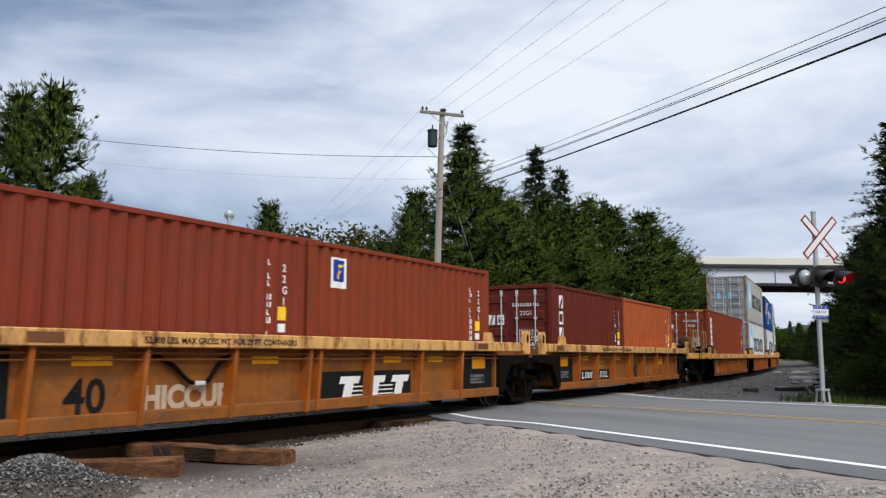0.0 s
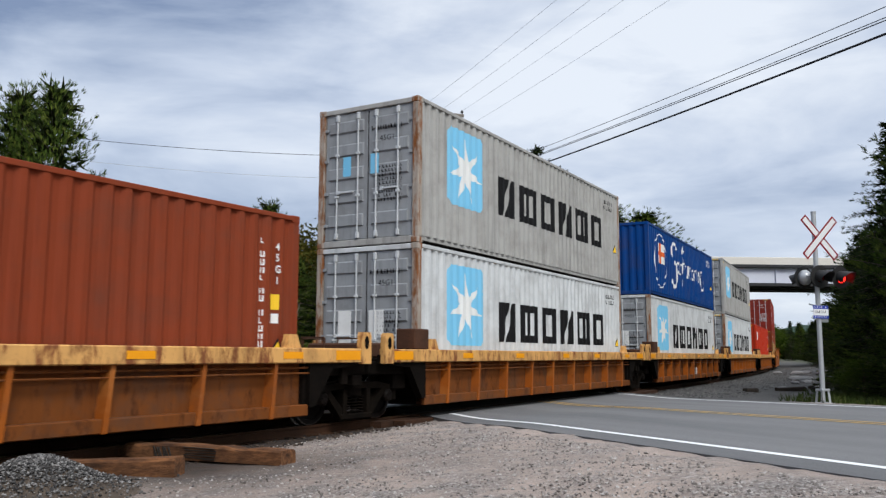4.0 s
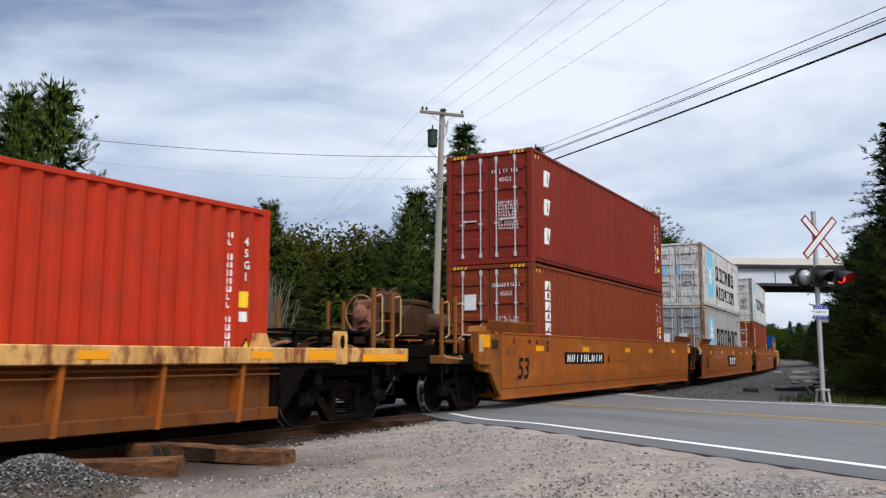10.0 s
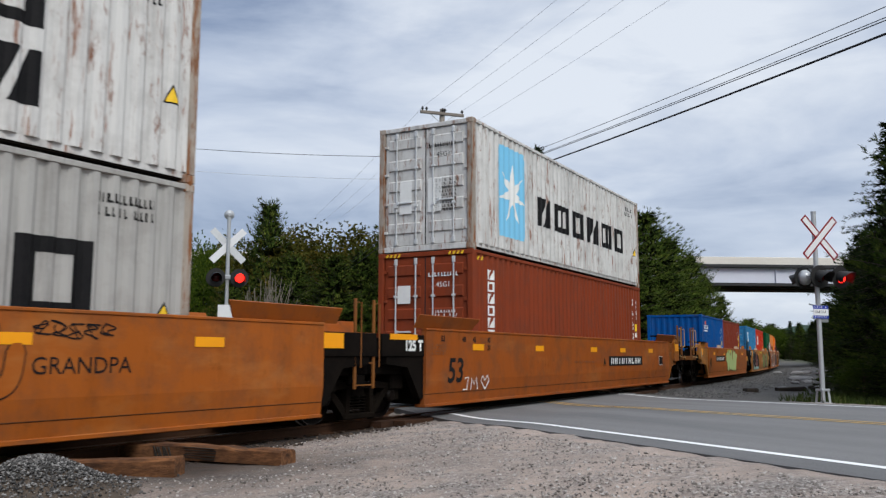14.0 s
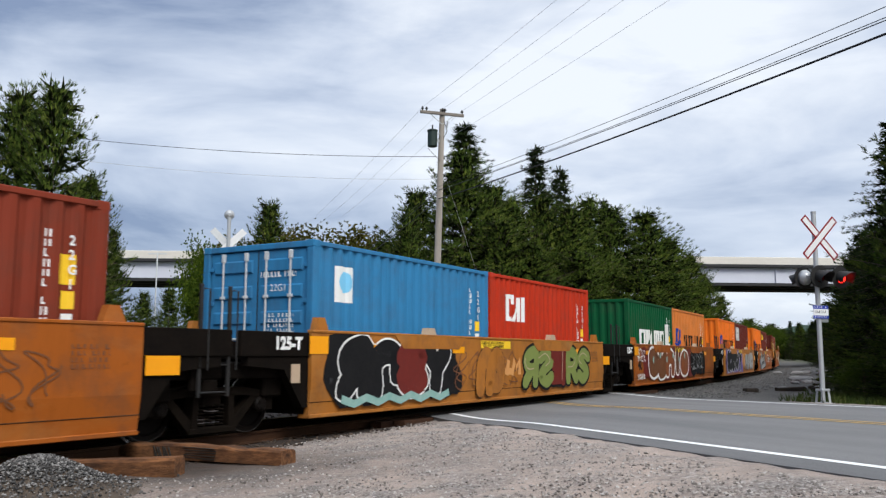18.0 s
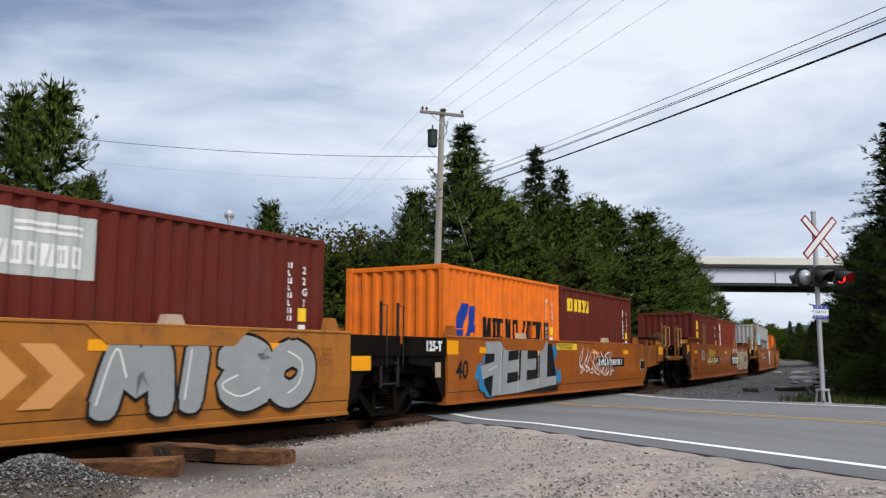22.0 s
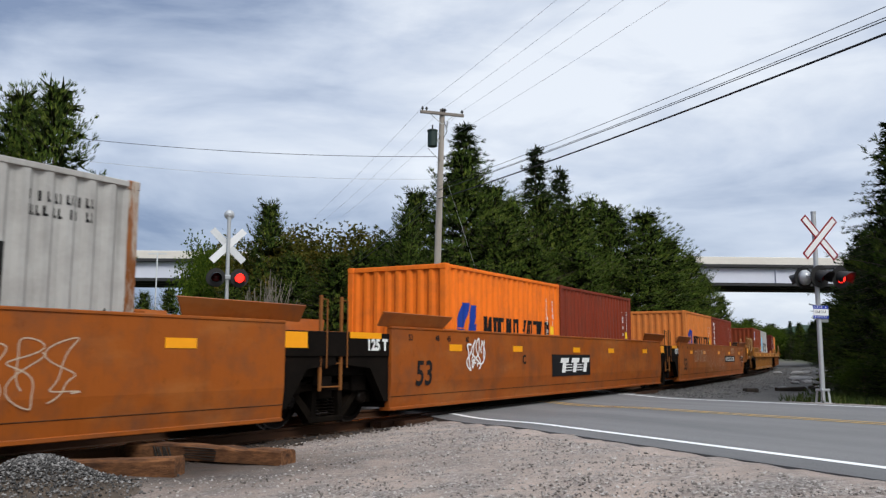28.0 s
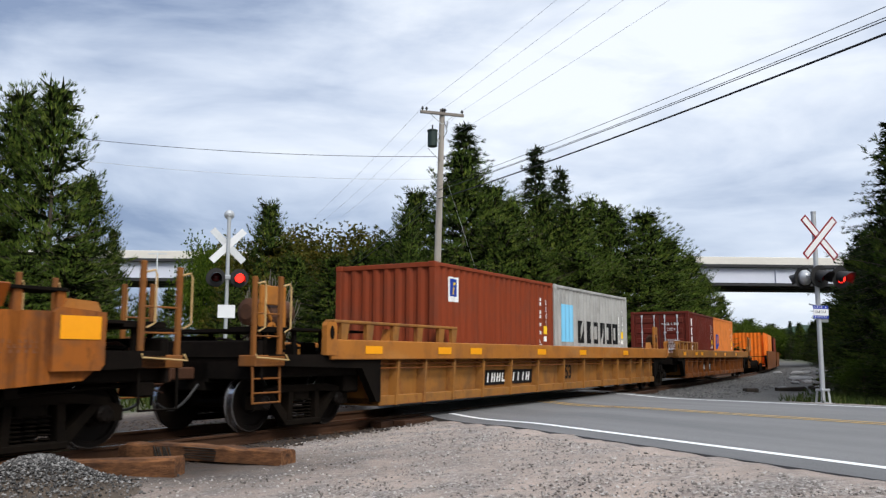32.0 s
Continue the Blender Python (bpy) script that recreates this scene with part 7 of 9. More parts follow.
paint_on(a, "logo_shape", [[(px * 1.12 + 0.86, pz * 0.95 + 1.54) for px, pz in p] for p in LOGO3], WHITE_D, "angular white logo strokes")
put(a, C11[1], Z11, F20 / 2 + 0.05)
a = plain(F20, ST_, GREEN, "green freight container with large white blocks", 45, doors=False)
brand(a, row_blocks(1.35, 1.05, 0.60, [0.75, 0.85, 0.72, 0.62], 0.16, 0.3) + [[rect(5.0, 1.05, 5.42, 1.92)]], WHITE_D)
put(a, C11[2], Z11, -F20 / 2 - 0.05)
b2 = plain(F20, ST_, ORANGE2, "faded orange freight container with a navy logo shape", 46, doors=False)
slant_logo(b2, 0.45, 1.05, 0.95, 0.78)
brand(b2, row_blocks(1.9, 1.10, 0.50, [0.34, 0.28, 0.28, 0.28, 0.28, -0.2, 0.24, 0.14, 0.28, 0.3, 0.28], 0.07, 0.3), BLACK_D)
put(b2, C11[2], Z11, F20 / 2 + 0.05)
a = plain(F20, ST_, MAROON, "dark red freight container with a grey logo panel", 48, doors=False)
paint_on(a, "logo_panel", [rect(0.5, 1.62, 1.85, 2.36)], PANEL_D, "grey picture panel with pale bars")
part("logo_bars", decal_mesh([[(px - F20 / 2, pz) for px, pz in p] for p in block_row(0.62, 1.74, 0.26, [0.14] * 6, 0.045) + [rect(0.85, 2.12, 1.7, 2.16), rect(0.85, 2.2, 1.7, 2.24)]], a["sheet"], 0.008, a["y"]), WHITE_D, a["box"], "pale plain blocks")
orange_pair(C11[3], 7.0, Z11, "bright orange freight container with a navy logo shape", a, 47)
a = plain(F20, ST_, MAROON, "dark maroon freight container with yellow blocks", 50, doors=False)
brand(a, row_blocks(0.6, 1.95, 0.34, [0.34, 0.24, 0.24, 0.24, 0.24], 0.06, 0.34), YELLOW_D)
orange_pair(C11[4], 7.0, Z11, "bright orange freight container with a navy logo shape", a, 49)

# single smooth car
C16 = 263.5
u = well_car("low53", WELL_O2, "end", "end", "dull brown-orange smooth-sided well car with scrawls", None, WELL_END, seed=60)
sign_text(u, "53", -8.03, 0.58, 0.58, BLACK_D, shear=0.15)
board(u, -4.9, 0.80, -1.8, 1.10, 9)
logo_board(u, 1.98, 0.66, 4.4, 1.16)
graffiti(u, -4.9, -2.8, 0.70, 1.48, ("hook", "bend", "fork", "bend"), YSPRAY_D, YSPRAY_D, 61, label="thin yellow sprayed patches", w=0.34, rim=0.0)
graffiti(u, 4.35, 8.3, 0.30, 1.50, ("arch", "bend", "loop", "ring", "bend"), CREAM_D, BLACK_D, 62, None, WHITE_D, label="cream sprayed piece with a dark outline", w=0.60, rim=0.06)
scribble(u, 4.45, 8.2, 0.42, 1.44, 5, BLACK_D, 69, 0.03, -1.514)
sign_text(u, "DOPE VAPE", 2.75, 1.30, 0.33, WHITE_D, bold=0.004, label="white sprayed lettering")
scribble(u, -6.3, -5.5, 0.9, 1.4, 2, GREY_D, 64, 0.06)
scribble(u, -1.5, 2.0, 0.8, 1.45, 6, CREAM_D, 65, 0.012)
for x in (-7.6, 0.4, 6.3):
    reflector(u, x, 1.30, 0.6, 0.12)
brake_wheel(u, 9.5, 0.3, 1.95)
roll(u, C16, half=9.5)
a = plain(F20, ST_, MAROON, "maroon freight container with yellow blocks", 66, doors=False)
column_blocks(a, 0.62, 2.25, 0.34, 0.36, 3, 0.10, YELLOW_D, 1)
paint_on(a, "faded_patch", [rect(2.0, 1.1, 2.9, 2.15)], BROWN_D, "brown repaint patch")
put(a, C16, 0.40, -F20 / 2 - 0.1, 9.5)
a = plain(F20, ST_, BROWN, "dark red freight container with white blocks", 67, doors=False)
column_blocks(a, 0.62, 2.30, 0.26, 0.34, 3, 0.08)
put(a, C16, 0.40, F20 / 2 + 0.1, 9.5)

# three-unit smooth car
C17 = [287.75, 307.4, 327.15]
for i, C in enumerate(C17):
    u = well_car("low53", WELL_O3 if i != 1 else WELL_O2, "end" if i == 0 else "art", "end" if i == 2 else "art", "orange smooth-sided well car with scrawls and reflectors", None, GRIME_SHADE if i == 1 else WELL_O2, black_ends=i > 0, seed=70 + i, tail=0.65)
    sign_text(u, "53", -7.72, 0.60, 0.62, BLACK_D, shear=0.1)
    for x, tx in ((-7.95, "53"), (-7.0, "48"), (-6.55, "45"), (-5.8, "40"), (-5.8, "20")):
        sign_text(u, tx, x, 1.40 if tx != "20" else 1.24, 0.15, BLACK_D, bold=0.004)
    for x in (-6.2, -3.3, 0.4, 3.55 if i == 2 else 3.2, 6.95 if i == 2 else 6.6):
        reflector(u, x, 1.28, 0.5, 0.13)
    roll(u, C, half=8.5)
    if i == 0:
        sign_text(u, "B", -1.35, 0.95, 0.28)
        board(u, -4.7, 0.9, -1.8, 1.16, 9)
        part("graffiti", decal_mesh(fan(blob(1.72, 1.02, 0.66, 0.58, 77, 30, 0.05)), None, 0.002, -1.503), BLACK_D, u, "white sprayed oval with a dark rim")
        part("fill", decal_mesh(fan(blob(1.72, 1.02, 0.635, 0.555, 77, 30, 0.05)), None, 0.004, -1.503), WHITE_D, u)
        for q in range(9):
            cx, cz, r = (1.42, 2.0)[q % 2], 1.22 - 0.10 * (q // 2), 0.26 + 0.012 * q
            part("stroke", decal_mesh(ribbon([(cx + r * math.cos(radians(a)), cz + 0.42 * r * math.sin(radians(a))) for a in range(195, 346, 15)], 0.016), None, 0.006, -1.503), BLACK_D, u, "thin black curved line")
        for q, cz in enumerate((0.72, 0.62)):
            part("stroke", decal_mesh(ribbon(smooth_line([(1.3 + 0.11 * j, cz + 0.035 * (-1) ** j) for j in range(9)]), 0.018), None, 0.006, -1.503), BLACK_D, u, "thin black wavy line")
        scribble(u, -6.0, -5.0, 0.8, 1.3, 2, WHITE_D, 75, 0.03)
        scribble(u, 3.0, 5.2, 0.5, 1.4, 5, CREAM_D, 76, 0.016)
        scribble(u, -1.4, -0.2, 0.9, 1.5, 3, BROWN_D, 78, 0.03)
        small_print(u, -0.2, 1.0, 1.3, 0.09, 1, BROWN_D, 79)
    if i == 1:
        logo_board(u, -1.3, 0.62, 1.4, 1.16)
        sign_text(u, "C", -3.05, 0.95, 0.28)
        scribble(u, -5.75, -4.95, 0.8, 1.5, 4, WHITE_D, 80, 0.035)
    if i == 2:
        board(u, 2.2, 0.84, 5.3, 1.14, 9)
        sign_text(u, "A", 1.4, 0.86, 0.28)
        scribble(u, -5.6, -2.8, 0.85, 1.45, 8, CREAM_D, 81, 0.022)
        spiky_scrawl(u, -2.6, 2.1, 0.30, 1.54, 11, CREAM_D, 82, 0.014)
        scribble(u, 4.2, 5.2, 1.22, 1.55, 4, CREAM_D, 85, 0.016)
        scribble(u, 7.05, 7.95, 0.82, 1.14, 4, BLACK_D, 83, 0.034)
        scribble(u, 7.6, 8.05, 0.55, 0.84, 2, BLACK_D, 84, 0.034)
        sign_text(u, "18", 7.92, 1.16, 0.20, BLACK_D, shear=0.1, bold=0.004, label="black sprayed figures")
        for x, tx in ((6.62, "40"), (6.62, "20"), (7.40, "45"), (7.86, "48"), (8.58, "53")):
            if x < 8.2:
                sign_text(u, tx, x, 1.40 if tx != "20" else 1.24, 0.15, BLACK_D, bold=0.004)
    if i:
        sign_text(u, "125 T", -9.2, 1.22, 0.26, WHITE_D, -1.474)
a = star_container(GREY, "pale grey high-cube container with a star logo", 1, 71, logo=(1.2, 0.5, 2.7, 2.3), word=(3.5, 1.02, 10.5, 1.95), hazard=True, doors=False, post=POSTRUST)
put(a, C17[0], 0.40, half=8.5)
a = plain(F20, ST_, BROWN, "red-brown corrugated freight container", 73, doors=False)
orange_pair(C17[1], 8.5, 0.40, "bright orange freight container with a navy logo shape", a, 72)
a = plain(F20, ST_, BROWN, "dark red freight container with white blocks", 75, doors=False)
column_blocks(a, 0.55, 2.32, 0.26, 0.34, 3, 0.08)
orange_pair(C17[2], 8.5, 0.40, "faded orange freight container with a navy logo shape", a, 74, ORANGE2, shift=0.45)

# ribbed long cars
RIBS53 = (-7.74, -6.8, -5.7, -4.43, -3.06, -1.55, 0.1, 1.55, 3.06, 4.43, 5.7, 6.8, 7.74)
C20 = [351.4, 372.6]
for i, C in enumerate(C20):
    u = well_car("ribbed53", WELL_T2 if i == 0 else WELL_RIB_SHADE, "end" if i == 0 else "art", "art" if i == 0 else "end", "tan-yellow ribbed well car with ladders and rails", WELL_T if i == 0 else WELL_T2, WELL_T2, RIBS53, seed=90 + i)
    board(u, -4.2, 0.50, -1.6, 0.82, 9, -1.281, split=4)
    sign_text(u, "53", 0.5, 0.55, 0.5, BLACK_D, -1.284)
    for x in (-8.6, -6.2, -4.9, -1.5, 1.3, 5.0):
        reflector(u, x, 1.22, 0.5, 0.13)
    m = Mesh()
    m.box(-9.7, -5.7, -1.50, -1.30, 1.64, 1.69, 0.01)
    for x in (-9.5, -8.8, -8.0, -7.2, -6.4, -5.9):
        m.prism([(x, 1.38), (x + 0.16, 1.38), (x + 0.22, 1.68), (x, 1.68)], -1.49, -1.42)
    part("guide_rail", m, WELL_T2, u, "raised container guide rail on brackets")
    cab = Mesh().box(-10.62, -10.05, -0.80, -0.74, 1.90, 2.20, 0.01).box(-10.62, -10.50, -0.80, -0.74, 1.30, 1.92).box(-10.17, -10.05, -0.80, -0.74, 1.30, 1.92).box(-10.62, -10.05, -0.80, -0.74, 1.22, 1.36)
    cab.rod((-10.55, -0.77, 1.36), (-10.12, -0.77, 1.92), 0.035, 6).rod((-10.12, -0.77, 1.36), (-10.55, -0.77, 1.92), 0.035, 6)
    part("brake_stand", cab, WELL_T, u, "ochre brake stand with crossed braces")
    part("brake_housing", Mesh().lathe([(-0.12, 0.12), (-0.06, 0.2), (0.1, 0.2), (0.14, 0.1)], 14, "x").moved(Matrix.Translation((-10.3, -0.62, 1.72))), RUST_M, u, "rusty brake housing")
    roll(u, C, half=9.0)
a = plain(F20, ST_, OXIDE, "red-brown freight container with a small blue logo", 91, doors=False)
paint_on(a, "logo_panel", [rect(0.62, 1.82, 0.98, 2.33)], WHITE_D, "small white framed logo panel")
part("logo_shape", decal_mesh([[(px - F20 / 2, pz) for px, pz in rect(0.66, 1.93, 0.94, 2.29)]], a["sheet"], 0.007, a["y"]), NAVY_D, a["box"], "navy square")
part("logo_mark", decal_mesh([[(px - F20 / 2, pz) for px, pz in p] for p in (rect(0.72, 1.97, 0.78, 2.17, 0.05), rect(0.74, 2.17, 0.90, 2.22, 0.03), rect(0.74, 2.07, 0.86, 2.11, 0.03))], a["sheet"], 0.010, a["y"]), YELLOW_D, a["box"], "yellow curved mark")
put(a, C20[0], 0.40, -F20 / 2 - 0.05, 9.0)
a = plain(F20, ST_, GREY, "dented pale grey freight container with a patched logo", 92, doors=False)
paint_on(a, "logo_square", [rect(0.45, 1.1, 1.35, 2.1)], BLUE_D, "pale blue square, scraped")
brand(a, row_blocks(1.75, 1.08, 0.62, [0.5, 0.45, 0.45, 0.45, 0.45, 0.45], 0.12, 0.27), BLACK_D)
put(a, C20[0], 0.40, F20 / 2 + 0.05, 9.0)
a = plain(F20, ST_, MAROON, "maroon freight container with white door bars", 93, doors=True)
column_blocks(a, 0.6, 2.3, 0.3, 0.3, 4, 0.08)
put(a, C20[1], 0.40, -F20 / 2 - 0.05, 9.0)
a = plain(F20, ST_, ORANGE2, "faded orange freight container with a navy logo shape", 94, doors=False)
slant_logo(a, 0.5, 1.05, 0.9, 0.75)
put(a, C20[1], 0.40, F20 / 2 + 0.05, 9.0)

# the rest of the train, far up the line
FARKINDS = ["smooth40", "smooth40", "smooth40", "smooth53", "smooth40"]
FAR_PAINT = [ORANGE, BROWN, ORANGE2, MAROON, RUSTRED, OXIDE, BLUE2, ORANGE, GREY, WHITE]


def far_car(kind):
    k = KINDS[kind]
    # far sides get the dark ochre to stand in for tree shade
    car = thing("well_car", "dark weathered well car far up the line", "well car", group="cars of the train")
    for sg in (-1, 1):
        part("side_panel", shared(("panel", kind), lambda: side_panel_mesh(k, kind)), WELL_RIB_SHADE, car, at=Matrix.Identity(4) if sg < 0 else Matrix.Rotation(math.pi, 4, "Z"))
    part("well_floor", STORE[("wfloor", kind)], GRIME_SHADE, car)
    for ex in (-1, 1):
        turn = Matrix.Identity(4) if ex > 0 else Matrix.Rotation(math.pi, 4, "Z")
        part("end_frame", STORE[("eframe", kind, k["art"])], GRIME_SHADE, car, at=turn)
        tr = part("truck", shared("far_truck", lambda: Mesh().box(-1.1, 1.1, -1.05, -0.9, 0.1, 0.62, 0.05).box(-1.1, 1.1, 0.9, 1.05, 0.1, 0.62, 0.05).rod((-0.89, -0.8, 0.425), (-0.89, 0.8, 0.425), 0.42, 14).rod((0.89, -0.8, 0.425), (0.89, 0.8, 0.425), 0.42, 14).data("truck")), TRUCK_M, car, at=(ex * (k["art"] - 1.3), 0, 0))
    return car


def far_box(length, H, paint):
    b = thing("shipping_container", "plain corrugated freight container far up the line", "container", group="containers on the train")
    part("side_wall", STORE[("wall", length, H, -1)], paint, b)
    part("side_wall", STORE[("wall", length, H, 1)], paint, b)
    part("roof", STORE[("roof", length)], paint, b)
    for ex in (-1, 1):
        part("end_wall", STORE[("ewall", H)], paint, b, at=(ex * (length / 2 - 0.05), 0, 0))
    return b


place = 394.5
rng_far = random.Random(8)
n = 0
while place < 900:
    kind = FARKINDS[n % 5]
    k = KINDS[kind]
    place += k["art"] + (1.3 if n % 5 in (0, 3) else 0)
    roll(far_car(kind), place)
    if n == 0:
        roll(far_box(F20, ST_, ORANGE), place, -3.08, k["floor"])
        roll(far_box(F20, ST_, ORANGE2), place, 3.08, k["floor"])
    elif kind == "smooth40" and n % 3:
        for dx in (-3.08, 3.08):
            roll(far_box(F20, ST_, rng_far.choice(FAR_PAINT[:7] + [ORANGE])), place, dx, k["floor"])
    else:
        roll(far_box(F40, HC_, rng_far.choice(FAR_PAINT)), place, 0, k["floor"])
        if n % 9 == 7:
            roll(far_box(F40, HC_, rng_far.choice(FAR_PAINT)), place, 0, k["floor"] + HC_ + 0.005)
    place += k["art"]
    n += 1

# ---------------- crossing signals ----------------
RED_LENS = emitter("lit_red_lens", (1.0, 0.02, 0.012), 3.0)
DARK_LENS = surface("unlit_red_lens", (0.09, 0.008, 0.008), (0.05, 0.006, 0.006), 0.2, 0.0, 4, 20, 0.3, 0)
RED_P = surface("red_sign_border", (0.24, 0.007, 0.014), (0.16, 0.006, 0.012), 0.45, 0, 2, 20, 0.4, 0)
SIGN_W = surface("white_sign_sheet", (0.74, 0.74, 0.74), (0.62, 0.62, 0.62), 0.45, 0, 2, 20, 0.3, 0)
SIGN_B = surface("blue_sign_sheet", (0.03, 0.06, 0.36), (0.03, 0.05, 0.28), 0.45, 0, 2, 20, 0.3, 0)
SILVER = surface("silver_painted_housing", (0.42, 0.43, 0.44), (0.32, 0.33, 0.34), 0.4, 0.4, 2, 20, 0.4, 0)


def lamp_unit(parent, m, lit):
    """One flashing lamp: round backing plate, housing, hood and lens; it faces -y."""
    plate = part("backing_plate", shared("bplate", lambda: Mesh().lathe([(0.0, 0.30), (0.012, 0.30)], 28).data("backing_plate")), BLACK_P, parent, "round black backing plate", at=m)
    part("housing", shared("lhouse", lambda: Mesh().lathe([(0.01, 0.20), (0.10, 0.20), (0.20, 0.13), (0.24, 0.05)], 20).data("housing", True)), SILVER, plate, "silver domed housing")

    def hood():
        h = Mesh()
        n = 16
        for j, (y, r) in enumerate(((-0.0, 0.17), (-0.46, 0.18))):
            for k in range(n + 1):
                a = radians(-35) + radians(250) * k / n
                dz = -0.06 * (y / -0.36) if y else 0.0
                h.v.append((r * math.cos(a), y * (0.55 + 0.45 * max(0, math.sin(a))), r * math.sin(a) + dz))
        h.f = [(k, k + 1, k + n + 2, k + n + 1) for k in range(n)]
        return h.data("hood", True)
    part("hood", shared("hood", hood), BLACK_P, plate, "black sheet hood")
    part("lens", shared("lens", lambda: Mesh().lathe([(-0.012, 0.155), (-0.05, 0.11), (-0.06, 0.03)], 20).data("lens", True)), RED_LENS if lit else DARK_LENS, plate, "lit red lens" if lit else "unlit red lens")


def crossing_signal(x, y, face, lamp_z, cross_z, height, top_bell, lits, sign, label, arms=(-0.38, 0.38, -0.38, 0.38)):
    """A railway crossing mast; face: the direction in degrees in which its crossbuck looks."""
    z0 = gz(x, y)
    rot = Matrix.Rotation(radians(face + 90), 4, "Z")
    s = thing("crossing_signal", label, "crossing signal", Matrix.Translation((x, y, z0)) @ rot)
    part("mast", Mesh().rod((0, 0, 0.3), (0, 0, height - z0), 0.062, 16).rod((0, 0, height - z0 - 0.03), (0, 0, height - z0 + 0.02), 0.07, 16), MASTM, s, "tall aluminium mast", smooth=False)
    b = Mesh().box(-0.22, 0.22, -0.22, 0.22, -0.05, 0.02, 0.01).box(-0.13, 0.13, -0.13, 0.13, 0.32, 0.38, 0.01)
    for a in range(4):
        sx, sy = (1, 1, -1, -1)[a], (1, -1, 1, -1)[a]
        b.add([(sx * 0.14, sy * 0.14, 0.02), (sx * 0.06, sy * 0.14, 0.02), (sx * 0.14, sy * 0.06, 0.02), (sx * 0.11, sy * 0.11, 0.34), (sx * 0.05, sy * 0.11, 0.34), (sx * 0.11, sy * 0.05, 0.34)], [(0, 1, 4, 3), (0, 3, 5, 2), (0, 2, 1), (3, 4, 5), (1, 2, 5, 4)])
    part("base", b, MASTM, s, "cast metal base with four feet")
    zc, zl = cross_z - z0, lamp_z - z0
    for ang, yy in ((45, -0.085), (-45, -0.099)):
        r = Matrix.Translation((0.09 if sign == "blue" else 0.0, yy, zc)) @ Matrix.Rotation(radians(ang), 4, "Y")
        blade = part("crossbuck_blade", shared("blade", lambda: Mesh().box(-0.745, 0.745, -0.003, 0.003, -0.115, 0.115).data("crossbuck_blade")), RED_P, s, "red-edged white crossbuck blade", at=r)
        part("blade_face", shared("bface", lambda: Mesh().box(-0.705, 0.705, -0.002, 0.002, -0.070, 0.070).data("blade_face")), SIGN_W, blade, "white sheet", at=(0, -0.006, 0))
        part("blade_back", shared("bback", lambda: Mesh().box(-0.745, 0.745, -0.002, 0.002, -0.115, 0.115).data("blade_back")), SIGN_W if ang > 0 else ZINC, blade, "white back" if ang > 0 else "bare metal back", at=(0, 0.006, 0))
    part("lamp_arm", Mesh().rod((min(arms) - 0.1, 0, zl + 0.02), (max(arms) + 0.1, 0, zl + 0.02), 0.03, 10).box(-0.12, 0.12, -0.1, 0.1, zl - 0.06, zl + 0.1, 0.03), SILVER, s, "silver cross arm")
    for i, (dx, back) in enumerate(zip(arms, (False, False, True, True))):
        m = Matrix.Translation((dx, 0.22 if back else -0.22, zl)) @ Matrix.Rotation(math.pi if back else 0.0, 4, "Z")
        lamp_unit(s, m, lits[i])
    if top_bell:
        part("bell", Mesh().lathe([(-0.10, 0.15), (-0.03, 0.17), (0.02, 0.12), (0.06, 0.05)], 20).moved(Matrix.Translation((0, 0, height - z0 + 0.12))), SILVER, s, "round silver bell", smooth=False)
    if sign == "blue":
        p = part("notice_plate", Mesh().box(-0.25, 0.25, -0.085, -0.08, 2.12 - z0, 2.46 - z0), SIGN_B, s, "small blue and white notice plate")
        part("notice_band", Mesh().box(-0.25, 0.25, -0.088, -0.0855, 2.20 - z0, 2.37 - z0), SIGN_W, p, "white band")
        part("notice_marks", decal_mesh(code_bars(-0.18, 2.33 - z0, 0.36, 0.1, 1, random.Random(4)), None, 0.0, -0.0895), BLACK_D, p, "plain dark marks")
        part("notice_marks", decal_mesh(code_bars(-0.2, 2.44 - z0, 0.4, 0.05, 1, random.Random(5)) + code_bars(-0.2, 2.185 - z0, 0.4, 0.05, 1, random.Random(6)), None, 0.0, -0.0865), SIGN_W, p, "plain white marks")
        part("bracket", Mesh().box(-0.06, 0.3, -0.04, 0.03, 2.02 - z0, 2.12 - z0, 0.02).rod((-0.3, 0, 2.5 - z0), (0, 0, 2.45 - z0), 0.02, 6), SILVER, s, "small bracket")
    else:
        part("notice_plate", Mesh().box(-0.28, 0.28, 0.08, 0.088, 2.35 - z0, 2.78 - z0), SIGN_W, s, "plain white plate")
    return s


ROAD_FACE = math.degrees(ROAD_DIR)
crossing_signal(9.97, 22.37, ROAD_FACE - 180, 3.22, 4.28, 4.98, False, (False, True, False, False), "blue", "aluminium crossing signal with a red-edged crossbuck and flashing lamps", (-0.10, 0.60, -0.24, 0.30))
crossing_signal(-7.2, 28.0, ROAD_FACE, 3.68, 4.78, 5.7, True, (False, False, True, False), "back", "aluminium crossing signal seen from behind, with a bell")

# ---------------- utility pole and wires ----------------
POLE_M = surface("weathered_pole_wood", (0.40, 0.36, 0.31), (0.22, 0.19, 0.16), 0.9, 0, 1.0, 20.0, 0.7, 0.4, 40.0, (3, 3, 0.3))
ARM_M = surface("grey_crossarm_wood", (0.26, 0.23, 0.2), (0.14, 0.12, 0.1), 0.9, 0, 1.0, 20.0, 0.7, 0.3, 40.0)
TRANS_M = surface("dark_green_transformer", (0.02, 0.035, 0.03), (0.035, 0.05, 0.045), 0.5, 0, 2, 20, 0.4, 0)
